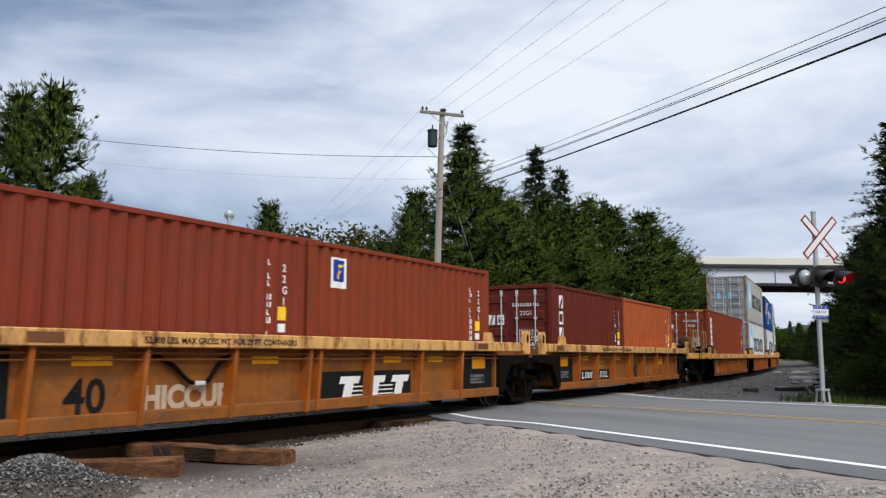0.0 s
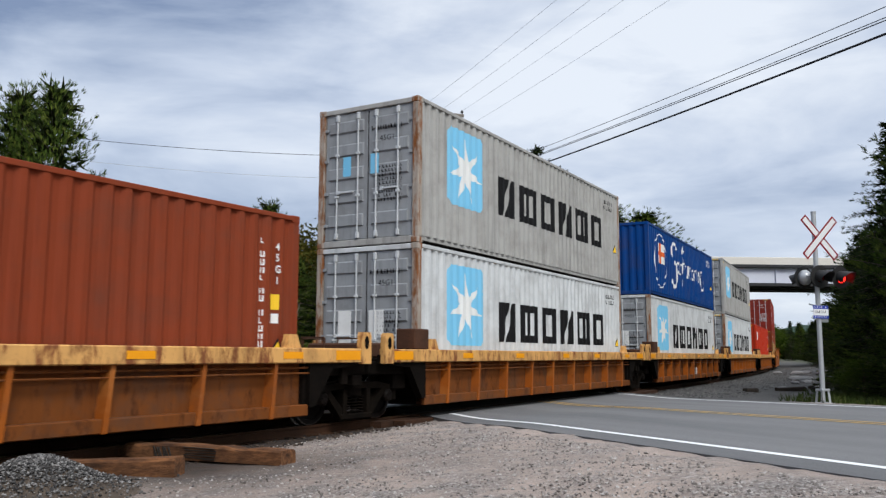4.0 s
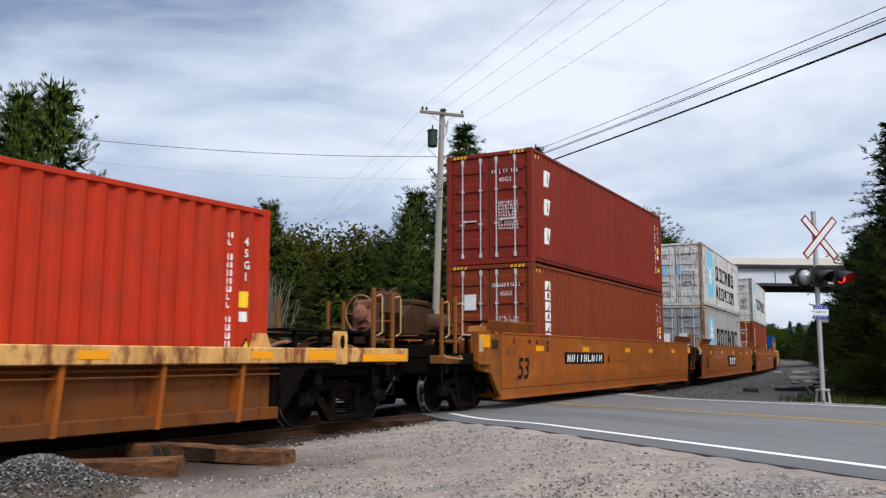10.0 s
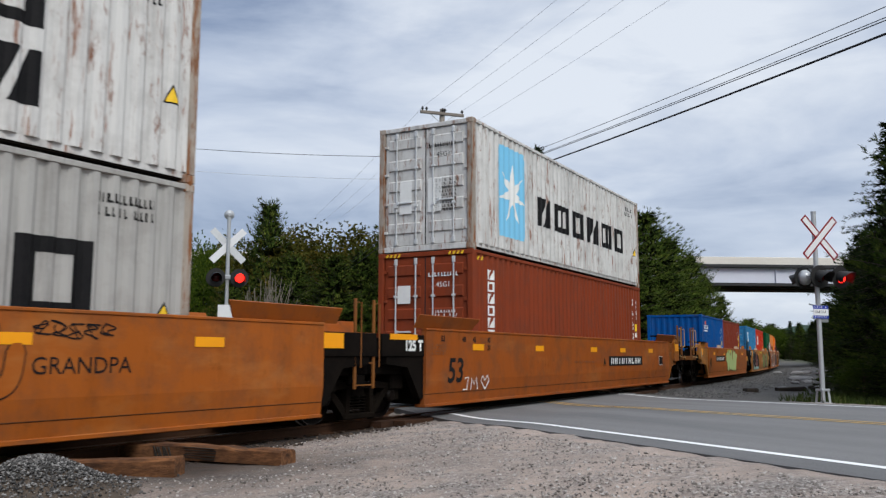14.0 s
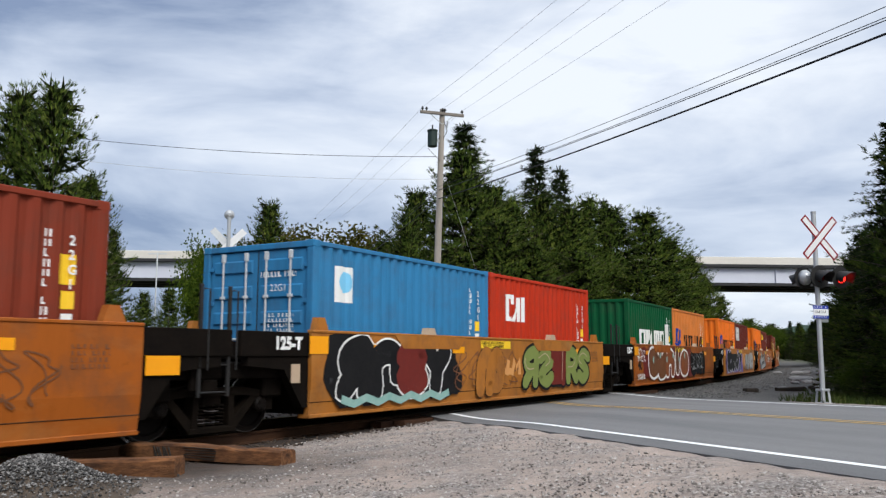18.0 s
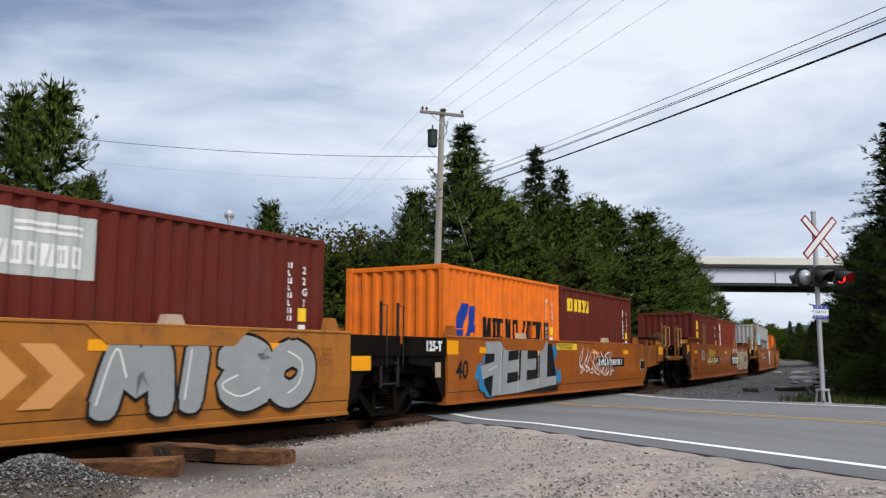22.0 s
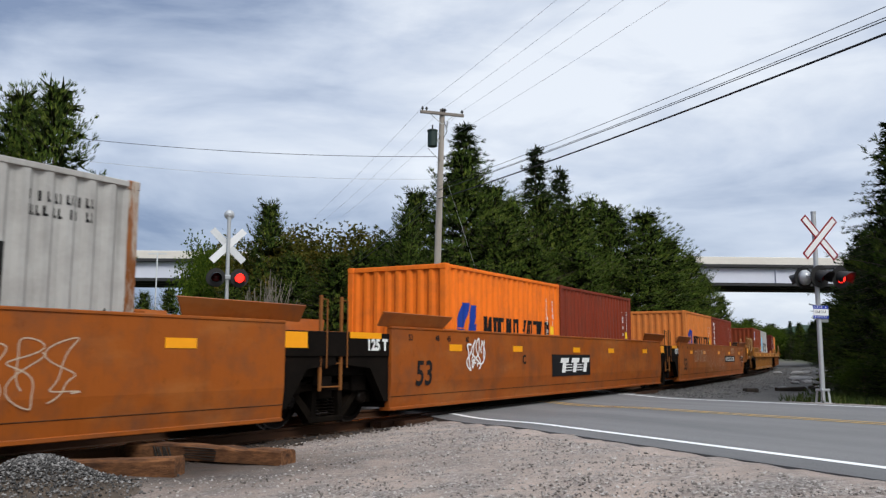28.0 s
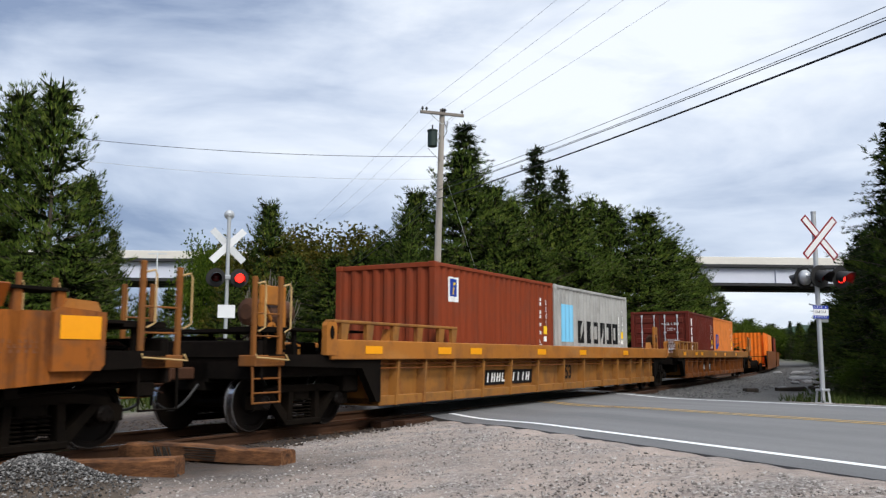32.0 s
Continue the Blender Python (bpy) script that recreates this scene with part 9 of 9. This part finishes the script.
def build_trees():
    pines = [conifer("pine", 11), conifer("pine", 23), conifer("pine", 37)]
    spruces = [conifer("spruce", 51), conifer("spruce", 67)]
    broad = [broadleaf(81, BROAD_L), broadleaf(97, FRESH_L, label="light green broad-leaved tree")]
    kinds = {"p": (pines, 12.0), "s": (spruces, 12.0), "b": (broad[:1], 9.0), "f": (broad[1:], 9.0)}
    rng = random.Random(4)
    rows = []
    # beside the line, beyond the track
    rows += [("p", 80, 30.0, 140, 0.86), ("p", 15, 31.5, 152, 0.9), ("p", -60, 30, 175, 0.9), ("p", 150, 35.0, 305, 0.72), ("p", 196, 37.0, 405, 0.5), ("p", 120, 27.5, 430, 1.5), ("p", 40, 26.5, 455, 1.3), ("p", 170, 29.0, 480, 0.8), ("p", -120, 33, 150, 1.0)]
    rows += [("f", 374, 66.0, 392, 0.62), ("f", 362, 64.0, 430, 0.5), ("p", 474, 58.0, 352, 0.9), ("b", 455, 60.0, 400, 0.9), ("b", 552, 60.0, 378, 1.1), ("b", 610, 63.0, 384, 1.0), ("f", 655, 62.0, 396, 0.8), ("p", 520, 52.0, 455, 1.3), ("p", 590, 48.0, 452, 1.4), ("p", 640, 50.0, 440, 1.2), ("p", 680, 54.0, 420, 1.0), ("b", 500, 66.0, 395, 0.9), ("p", 300, 58.0, 508, 0.8), ("p", 410, 54.0, 495, 1.0), ("p", 255, 45, 518, 0.8)]
    rows += [("s", 822, 52.0, 214, 1.3), ("p", 738, 50.0, 330, 0.80), ("p", 820, 49.0, 268, 0.95), ("p", 872, 50.0, 325, 0.95), ("p", 885, 46.0, 385, 1.1), ("p", 722, 47.0, 375, 0.7), ("p", 905, 51.0, 345, 1.0), ("s", 951, 58.0, 250, 1.05), ("s", 995, 59.0, 288, 1.0), ("p", 960, 54.0, 345, 1.0), ("p", 1010, 54.0, 360, 1.0), ("p", 1045, 58.0, 344, 0.8), ("s", 1072, 60.0, 345, 0.8), ("p", 1085, 58.0, 360, 1.0), ("p", 1146, 60.0, 375, 1.3), ("p", 1190, 62.0, 418, 1.0), ("p", 1222, 65.0, 445, 0.9), ("p", 1248, 68.0, 485, 0.8), ("p", 1276, 70.0, 520, 0.7), ("p", 1030, 50.0, 440, 1.2), ("p", 1130, 55.0, 460, 1.2), ("p", 780, 44.0, 440, 1.2), ("p", 940, 46.0, 430, 1.2), ("p", 1180, 58.0, 470, 1.1), ("p", 1230, 62.0, 510, 1.0), ("p", 850, 43.0, 465, 1.2), ("p", 700, 48.0, 450, 1.0)]
    # right of the line, beyond the road
    rows += [("s", 1598, 30.0, 205, 1.0), ("p", 1700, 27.0, 100, 1.0), ("s", 1604, 34.0, 300, 1.0), ("s", 1533, 42.0, 406, 1.5), ("p", 1522, 47.0, 436, 0.8), ("p", 1590, 36.0, 345, 0.9), ("p", 1506, 54.0, 455, 0.7), ("s", 1486, 60.0, 498, 1.2), ("p", 1560, 33.0, 400, 1.3), ("p", 1500, 42.0, 520, 1.1), ("p", 1475, 62.0, 545, 0.7), ("p", 1540, 31.0, 540, 1.3), ("p", 1500, 36.0, 585, 1.3), ("s", 1462, 72.0, 530, 1.3), ("f", 1520, 29.5, 620, 1.0), ("p", 1800, 22.0, 60, 1.0), ("p", 1580, 27.0, 560, 1.3)]
    # far up the line, past the bridge
    rows += [("f", 1305, 175.0, 556, 2.2), ("p", 1322, 190.0, 562, 2.0), ("f", 1342, 190.0, 566, 2.2), ("p", 1362, 200.0, 572, 2.0), ("p", 1438, 105.0, 568, 1.2), ("p", 1452, 95.0, 556, 1.2), ("s", 1446, 100.0, 575, 1.3), ("p", 1466, 90.0, 560, 1.2)]
    rows += [("f", 1300, 150.0, 563, 1.0), ("f", 1330, 165.0, 566, 1.0), ("f", 1352, 175.0, 572, 1.0), ("p", 1385, 190.0, 580, 0.9), ("p", 1412, 170.0, 570, 0.9), ("p", 1432, 150.0, 578, 0.9), ("s", 1396, 185.0, 566, 0.9), ("p", 1450, 120.0, 570, 0.8), ("p", 1465, 110.0, 575, 0.8), ("f", 1370, 220.0, 586, 1.0), ("p", 1285, 130.0, 560, 0.8), ("p", 1400, 240.0, 590, 1.0)]
    for key, px, depth, top, wide in rows:
        protos, h = kinds[key]
        proto = protos[rng.randrange(len(protos))]
        if key == "p" and 690 < px < 1290:
            wide *= 1.22
        plant(proto, px, depth, top, wide, rng.uniform(0, 6.28), h)
    for ps, _ in kinds.values():
        for p in ps:
            for o in list(p.children_recursive) + [p]:
                bpy.data.objects.remove(o)
    # closed woods behind and far away
    rng2 = np.random.default_rng(9)
    P = []
    for _ in range(420):
        a = rng2.uniform(-0.75, 0.75)
        r = rng2.uniform(130, 420)
        x, y = r * math.sin(a), r * math.cos(a)
        P.append((x, y))
    for _ in range(220):
        a = rng2.uniform(0.8, 2 * math.pi - 0.8)
        r = rng2.uniform(45, 140)
        P.append((r * math.sin(a), r * math.cos(a)))
    P = np.array(P)
    off, s = track_offset(P[:, 0], P[:, 1])
    rr = P[:, 0] * ROAD_N.x + P[:, 1] * ROAD_N.y - ROAD_EDGE
    P = P[(np.abs(off) > 14) & ((rr < -9) | (rr > 2 * LANE + 9)) & ~((P[:, 1] > 80) & (P[:, 1] < 112))]
    Q, D = [], []
    for x, y in P:
        hh = rng2.uniform(6, 12) if y > 0 else rng2.uniform(9, 14)
        nn = 150
        f = rng2.random(nn) ** 0.8
        rad = hh * 0.24 * (1 - f) ** 0.7 * np.sqrt(rng2.random(nn)) + 0.2
        a = rng2.uniform(0, math.tau, nn)
        Q.append(np.stack([x + rad * np.cos(a), y + rad * np.sin(a), gz(x, y) + f * hh], 1))
        D.append(np.stack([np.cos(a), np.sin(a), np.full(nn, 0.4)], 1))
    far = tuft_mesh("far_woods", np.concatenate(Q), np.concatenate(D), 1.1, 4, 5, 0.3, 0.2)
    tagged(part("far_woods", far, PINE_L), "distant mixed woods along the line", "woods", kind="stuff")
    # wooded hill on the skyline
    hill = Mesh()
    n = 60
    for k in range(n + 1):
        x = -900 + 2200 * k / n
        hgt = 34 + 12 * math.sin(k * 0.35) + 9 * math.sin(k * 1.1)
        hill.v += [(x, 1250 + 40 * math.sin(k), -12), (x, 1420, hgt * (0.6 if x < 0 else 1.0)), (x, 1700, -12)]
    for k in range(n):
        a = 3 * k
        hill.f += [(a, a + 3, a + 4, a + 1), (a + 1, a + 4, a + 5, a + 2)]
    hm = surface("far_hill_woods", (0.035, 0.065, 0.045), (0.05, 0.075, 0.06), 0.95, 0, 0.02, 0.2, 0.6, 0)
    tagged(part("wooded_hill", hill, hm), "low wooded hill on the horizon", "hill", kind="structure")


build_trees()


def bare_shrub(x, y, h, seed):
    """A clump of thin pale stems that fork upwards."""
    rng = random.Random(seed)
    t = thing("bare_shrub", "leafless shrub of thin pale grey stems", "shrub", Matrix.Translation((x, y, gz(x, y))), group="bare shrubs")
    for _ in range(15):
        a, sp = rng.uniform(0, math.tau), rng.uniform(0.02, 0.22)
        top = Vector((math.cos(a) * sp * h, math.sin(a) * sp * h, h * rng.uniform(0.7, 1.0)))
        m = Mesh().pipe([(0.1 * math.cos(a), 0.1 * math.sin(a), -0.1), top * 0.5 + Vector((rng.uniform(-0.25, 0.25), 0, 0.2)), top], 0.014, 5)
        for _k in range(4):
            u = rng.uniform(0.4, 0.9)
            m.rod(top * u, top * u + Vector((rng.uniform(-0.6, 0.6), rng.uniform(-0.4, 0.4), rng.uniform(0.4, 1.1))), 0.008, 4, 0.004)
        part("stem", m, TWIG_M, t)


TWIG_M = surface("pale_grey_twigs", (0.22, 0.19, 0.16), (0.12, 0.1, 0.08), 0.9, 0, 2, 20, 0.6, 0.2)
for sx, sd_, sh, ss in ((472, 44.0, 6.0, 1), (492, 45.0, 6.4, 2), (455, 43.0, 5.4, 3)):
    bare_shrub((sx - 784) / 1489 * sd_, sd_, sh, ss)

# ---------------- litter beside the track ----------------
OLD_TIE = surface("split_old_tie_wood", (0.25, 0.108, 0.042), (0.030, 0.014, 0.008), 0.95, 0, 2.6, 13.0, 1.0, 1.0, 16.0, (0.7, 3, 3))
PLANK_M = surface("oily_plank_wood", (0.075, 0.03, 0.012), (0.02, 0.010, 0.006), 0.9, 0, 1.5, 22.0, 0.9, 0.6, 30.0, (0.5, 4, 4))
DARK_TIE = surface("dark_old_tie_wood", (0.045, 0.034, 0.026), (0.02, 0.016, 0.013), 0.9, 0, 1.5, 22.0, 0.7, 0.6, 30.0, (0.5, 4, 4))


def old_tie(a, b, material, label, seed, w=0.23, h=0.17, plates=True):
    a, b = Vector(a), Vector(b)
    rng = random.Random(seed)
    L = (b - a).length
    m = Mesh()
    n = 12
    rows = []
    for i in range(n + 1):
        x = L * i / n
        j = 0.009
        ww, hh = w / 2 + rng.uniform(-j, j), h + rng.uniform(-j, j)
        if i == n:
            ww, hh = ww * 0.55, hh * 0.6
        if plates and rng.random() < 0.4:
            hh -= 0.018
        rows.append([(x + rng.uniform(-j, j), -ww, 0), (x, ww, 0), (x + rng.uniform(-j, j), ww, hh * 0.86), (x, ww * 0.8, hh), (x + rng.uniform(-j, j), -ww * 0.8, hh), (x, -ww, hh * 0.86)])
    m.v = [p for r in rows for p in r]
    m.f = [(i * 6 + k, i * 6 + (k + 1) % 6, (i + 1) * 6 + (k + 1) % 6, (i + 1) * 6 + k) for i in range(n) for k in range(6)] + [(5, 4, 3, 2, 1, 0), tuple(n * 6 + k for k in range(6))]
    d = (b - a).normalized()
    rot = d.to_track_quat("X", "Z").to_matrix().to_4x4()
    t = thing("discarded_tie", label, "railway tie", Matrix.Translation(a) @ rot)
    part("timber", m, material, t)
    if plates:
        for k in range(8):
            part("score_mark", shared("score", lambda: Mesh().box(-0.005, 0.005, w / 2 - 0.02, w / 2 + 0.014, 0.03, h - 0.02).data("score_mark")), DARK_TIE, t, "dark cut from a tie plate", at=Matrix.Translation((L * 0.63 + k * 0.037, 0.002, 0)) @ Matrix.Rotation(radians(rng.uniform(10, 30)), 4, "Y"))
        for k in range(5):
            part("score_mark", shared("score_long", lambda: Mesh().box(-0.24, 0.24, w / 2 - 0.02, w / 2 + 0.014, -0.0045, 0.0045).data("score_mark")), DARK_TIE, t, "dark cut from a tie plate", at=Matrix.Translation((L * 0.46 + rng.uniform(-0.02, 0.02), 0.002, 0.03 + k * 0.029)) @ Matrix.Rotation(radians(rng.uniform(-2, 2)), 4, "Y"))
    return t


def on(x, y, dz=0.0):
    return (x, y, gz(x, y) + dz)


old_tie(on(-2.74, 9.0, -0.02), on(-5.28, 9.45, -0.02), OLD_TIE, "rust-brown old railway tie lying on gravel", 1, w=0.25, h=0.21, plates=False)
old_tie(on(-1.70, 9.5, -0.01), (-4.0, 10.75, gz(-4.0, 10.75) + 0.10), OLD_TIE, "split brown railway tie with plate marks, propped up", 2)
old_tie(on(-4.5, 10.1, -0.02), on(-6.8, 10.5, -0.03), OLD_TIE, "rust-brown old railway tie lying on gravel", 3, plates=False)
for x, y, a, ln, sd in ((13.0, 33.2, 0.2, 1.3, 5), (15.3, 35.4, 1.1, 0.9, 6), (15.0, 34.6, -0.3, 0.7, 7), (17.5, 40.0, 0.6, 1.2, 8), (18.6, 39.4, 0.1, 1.5, 9), (11.2, 31.6, 0.4, 0.6, 10), (20.8, 47.0, 0.9, 1.1, 11)):
    old_tie(on(x, y, -0.04), on(x + ln * math.cos(a), y + ln * math.sin(a), -0.01 + 0.05 * (sd % 2)), DARK_TIE, "blackened broken railway tie on the ballast shoulder", sd, w=0.2 + 0.02 * (sd % 3), plates=False)
BALLAST_L = surface("dusty_grey_rock", (0.26, 0.25, 0.24), (0.13, 0.125, 0.12), 0.9, 0, 2, 12, 0.7, 0.5)
for x, y, r in ((25.0, 60.0, 0.45), (25.9, 58.0, 0.5), (24.2, 61.5, 0.35), (26.5, 62.0, 0.4), (19.9, 48.0, 0.42), (18.4, 43.0, 0.38), (19.2, 45.5, 0.5), (21.2, 49.5, 0.36), (17.2, 41.6, 0.22), (14.2, 35.6, 0.16), (16.4, 37.2, 0.18)):
    b = Mesh()
    bm = bmesh.new()
    bmesh.ops.create_icosphere(bm, subdivisions=2, radius=r)
    for v in bm.verts:
        v.co *= 1 + 0.25 * noise.noise(v.co * 3 + Vector((x, y, 0)))
        v.co.z *= 0.45
    b.add([v.co[:] for v in bm.verts], [[q.index for q in f.verts] for f in bm.faces])
    bm.free()
    ob = part("concrete_lump", b, BALLAST_L, at=on(x, y, 0.05))
    tagged(ob, "broken pale concrete lump on ballast", "rubble")
# timber at the edge of the crossing
for k, off in enumerate((-1.02, -1.28)):
    m = Mesh()
    ss = np.linspace(-1.6 + 0.35 * k, 15.0, 18)
    for s in ss:
        h = heading(s)
        for o, z in ((off - 0.12, -0.2), (off + 0.12, -0.2), (off + 0.12, -0.03), (off - 0.12, -0.03)):
            p = track(s, o, z)
            m.v.append(p[:])
    m.f = [(4 * j + q, 4 * j + (q + 1) % 4, 4 * j + 4 + (q + 1) % 4, 4 * j + 4 + q) for j in range(len(ss) - 1) for q in range(4)] + [(0, 1, 2, 3), tuple(len(m.v) - 4 + q for q in range(4))]
    tagged(part("crossing_plank", m, PLANK_M), "rust-brown timber plank along the rail at the crossing", "plank", kind="structure")

BALLAST_M = stone_material("grey_ballast_stone", (0.022, 0.021, 0.020), (0.065, 0.062, 0.059), (0.19, 0.18, 0.17))
HEAP_M = stone_material("heaped_crushed_stone", (0.020, 0.019, 0.018), (0.062, 0.058, 0.055), (0.24, 0.23, 0.22))
# rusty dirt colours, lowered further for the shade under the train
DIRTY_SHADE_M = stone_material("rust_dusted_ballast_stone", (0.012, 0.008, 0.006), (0.032, 0.020, 0.013), (0.08, 0.055, 0.037))
GRAVEL_M = stone_material("mixed_gravel_stone", (0.095, 0.08, 0.07), (0.23, 0.20, 0.18), (0.42, 0.39, 0.36))


def pile_place(rng, n):
    r = np.abs(rng.normal(0, 0.42, n))
    a = rng.uniform(0, math.tau, n)
    x, y = -3.8 + r * np.cos(a) * 1.0, 8.1 + r * np.sin(a) * 0.9
    return np.stack([x, y, ground_z(x, y) + 0.32 * np.exp(-((r / 0.58) ** 2)) + rng.uniform(-0.02, 0.02, n)], 1)


def lot_place(rng, n):
    x, y = rng.uniform(-6, 9, n), 5.5 + 12 * rng.random(n) ** 1.6
    off, s = track_offset(x, y)
    r = x * ROAD_N.x + y * ROAD_N.y - ROAD_EDGE
    ok = (off < -1.6) & (r < -0.75) & ((x + 3.6) ** 2 / 3.2 + (y - 9.7) ** 2 / 1.0 > 1.0)
    # few pebbles on the dark soil round the old ties
    ok &= rng.random(len(x)) > 0.9 * np.exp(-((x + 3.0) ** 2 / 3.5 + (y - 9.6) ** 2 / 1.0))
    x, y = x[ok], y[ok]
    return np.stack([x, y, ground_z(x, y) + 0.002], 1)


def bed_place(rng, n):
    s = -16 + 95 * rng.random(n) ** 1.3
    off = rng.uniform(-4.2, 3.2, n)
    h = np.interp(s, S_AXIS, HEAD)
    x = np.interp(s, S_AXIS, TX) - off * np.sin(h)
    y = np.interp(s, S_AXIS, TY) + off * np.cos(h)
    r = x * ROAD_N.x + y * ROAD_N.y - ROAD_EDGE
    ok = (r > 2 * LANE + 0.7) & (np.abs(np.abs(off) - 0.753) > 0.1)
    x, y = x[ok], y[ok]
    return np.stack([x, y, ground_z(x, y) + 0.005], 1)


mound = Mesh()
for j in range(9):
    for k in range(24):
        r = 1.0 * j / 8
        a = k * math.tau / 24
        x, y = -3.8 + r * math.cos(a) * 1.0, 8.1 + r * math.sin(a) * 0.9
        mound.v.append((x, y, gz(x, y) - 0.02 + 0.32 * math.exp(-((r / 0.58) ** 2))))
mound.f = [(j * 24 + k, j * 24 + (k + 1) % 24, (j + 1) * 24 + (k + 1) % 24, (j + 1) * 24 + k) for j in range(8) for k in range(24)]
tagged(part("gravel_mound", mound, surface("dirty_gravel_core", (0.10, 0.075, 0.055), (0.05, 0.04, 0.032), 0.95, 0, 4, 40, 0.7, 0.8, 30)), "small mound of grey crushed stone", "gravel mound")
stones("pile_stones", "loose grey stones of a heap", 12000, pile_place, (0.005, 0.024), HEAP_M, 21)
stones("loose_gravel", "loose pebbles scattered over the gravel lot", 52000, lot_place, (0.004, 0.022), GRAVEL_M, 22)


def near_bed_place(rng, n):
    s = -22 + 32 * rng.random(n)
    off = rng.uniform(-2.3, 5.2, n)
    h = np.interp(s, S_AXIS, HEAD)
    x = np.interp(s, S_AXIS, TX) - off * np.sin(h)
    y = np.interp(s, S_AXIS, TY) + off * np.cos(h)
    r = x * ROAD_N.x + y * ROAD_N.y - ROAD_EDGE
    ok = (r < -0.8) & (np.abs(np.abs(off) - 0.753) > 0.1)
    return np.stack([x[ok], y[ok], ground_z(x[ok], y[ok]) + 0.004], 1)


stones("track_ballast", "crushed grey stone ballast round the track", 22000, bed_place, (0.015, 0.05), BALLAST_M, 23)
stones("dirty_ballast", "rust-brown oily ballast and dirt between the rails", 16000, near_bed_place, (0.015, 0.045), DIRTY_SHADE_M, 24)


def grass_place(rng, n):
    x, y = rng.uniform(9.5, 30, n), rng.uniform(20, 48, n)
    off, s = track_offset(x, y)
    r = x * ROAD_N.x + y * ROAD_N.y - ROAD_EDGE
    w = smooth_step((-off - 5.2) / 2) * smooth_step((r - 2 * LANE - 1.8) / 2.0)
    ok = rng.random(n) < w
    x, y = x[ok], y[ok]
    return np.stack([x, y, ground_z(x, y) - 0.01], 1)


GRASS_M = leaf_material("verge_grass_blades", (0.014, 0.024, 0.005), (0.034, 0.050, 0.011), (0.085, 0.08, 0.026))
G = grass_place(np.random.default_rng(5), 16000)
gm = tuft_mesh("verge_grass", G, np.tile((0.0, 0.0, 1.0), (len(G), 1)), 0.26, 4, 6, 0.045, 0.6)
tagged(part("verge_grass", gm, GRASS_M), "rough grass on the verge below the trees", "grass", kind="stuff")


def far_verge(rng, n):
    s = rng.uniform(-25, 90, n)
    off = 7.5 + 12 * rng.random(n)
    h = np.interp(s, S_AXIS, HEAD)
    x = np.interp(s, S_AXIS, TX) - off * np.sin(h)
    y = np.interp(s, S_AXIS, TY) + off * np.cos(h)
    r = x * ROAD_N.x + y * ROAD_N.y - ROAD_EDGE
    ok = (r < -1.5) | (r > 2 * LANE + 1.5)
    return np.stack([x[ok], y[ok], ground_z(x[ok], y[ok]) - 0.01], 1)


G = far_verge(np.random.default_rng(7), 9000)
gm = tuft_mesh("verge_grass", G, np.tile((0.0, 0.0, 1.0), (len(G), 1)), 0.4, 4, 8, 0.06, 0.6)
tagged(part("verge_grass", gm, GRASS_M), "rough weeds on the verge beyond the track", "grass", kind="stuff")


# ---------------- motion of the train ----------------
def motions():
    times = [0.0, 0.1] + [0.5 * k for k in range(1, 64)] + [31.9, 32.0]
    dist = [gone(t) for t in times]
    for ob, place, dx, z, half in MOVERS:
        rows = []
        for t, d in zip(times, dist):
            rows.append((t, on_track(place - d, half) @ Matrix.Translation((dx, 0, z))))
        walk(ob, rows)
    # wheels turn as far as the train rolls
    steps = [k / FPS for k in range(32 * FPS + 1)]
    turns = [Matrix.Rotation(-gone(t) / 0.42, 4, "Y") for t in steps]
    for ws, x, unit in WHEELSETS:
        walk(ws, [(t, Matrix.Translation((x, 0, 0.425)) @ r) for t, r in zip(steps, turns)])


motions()
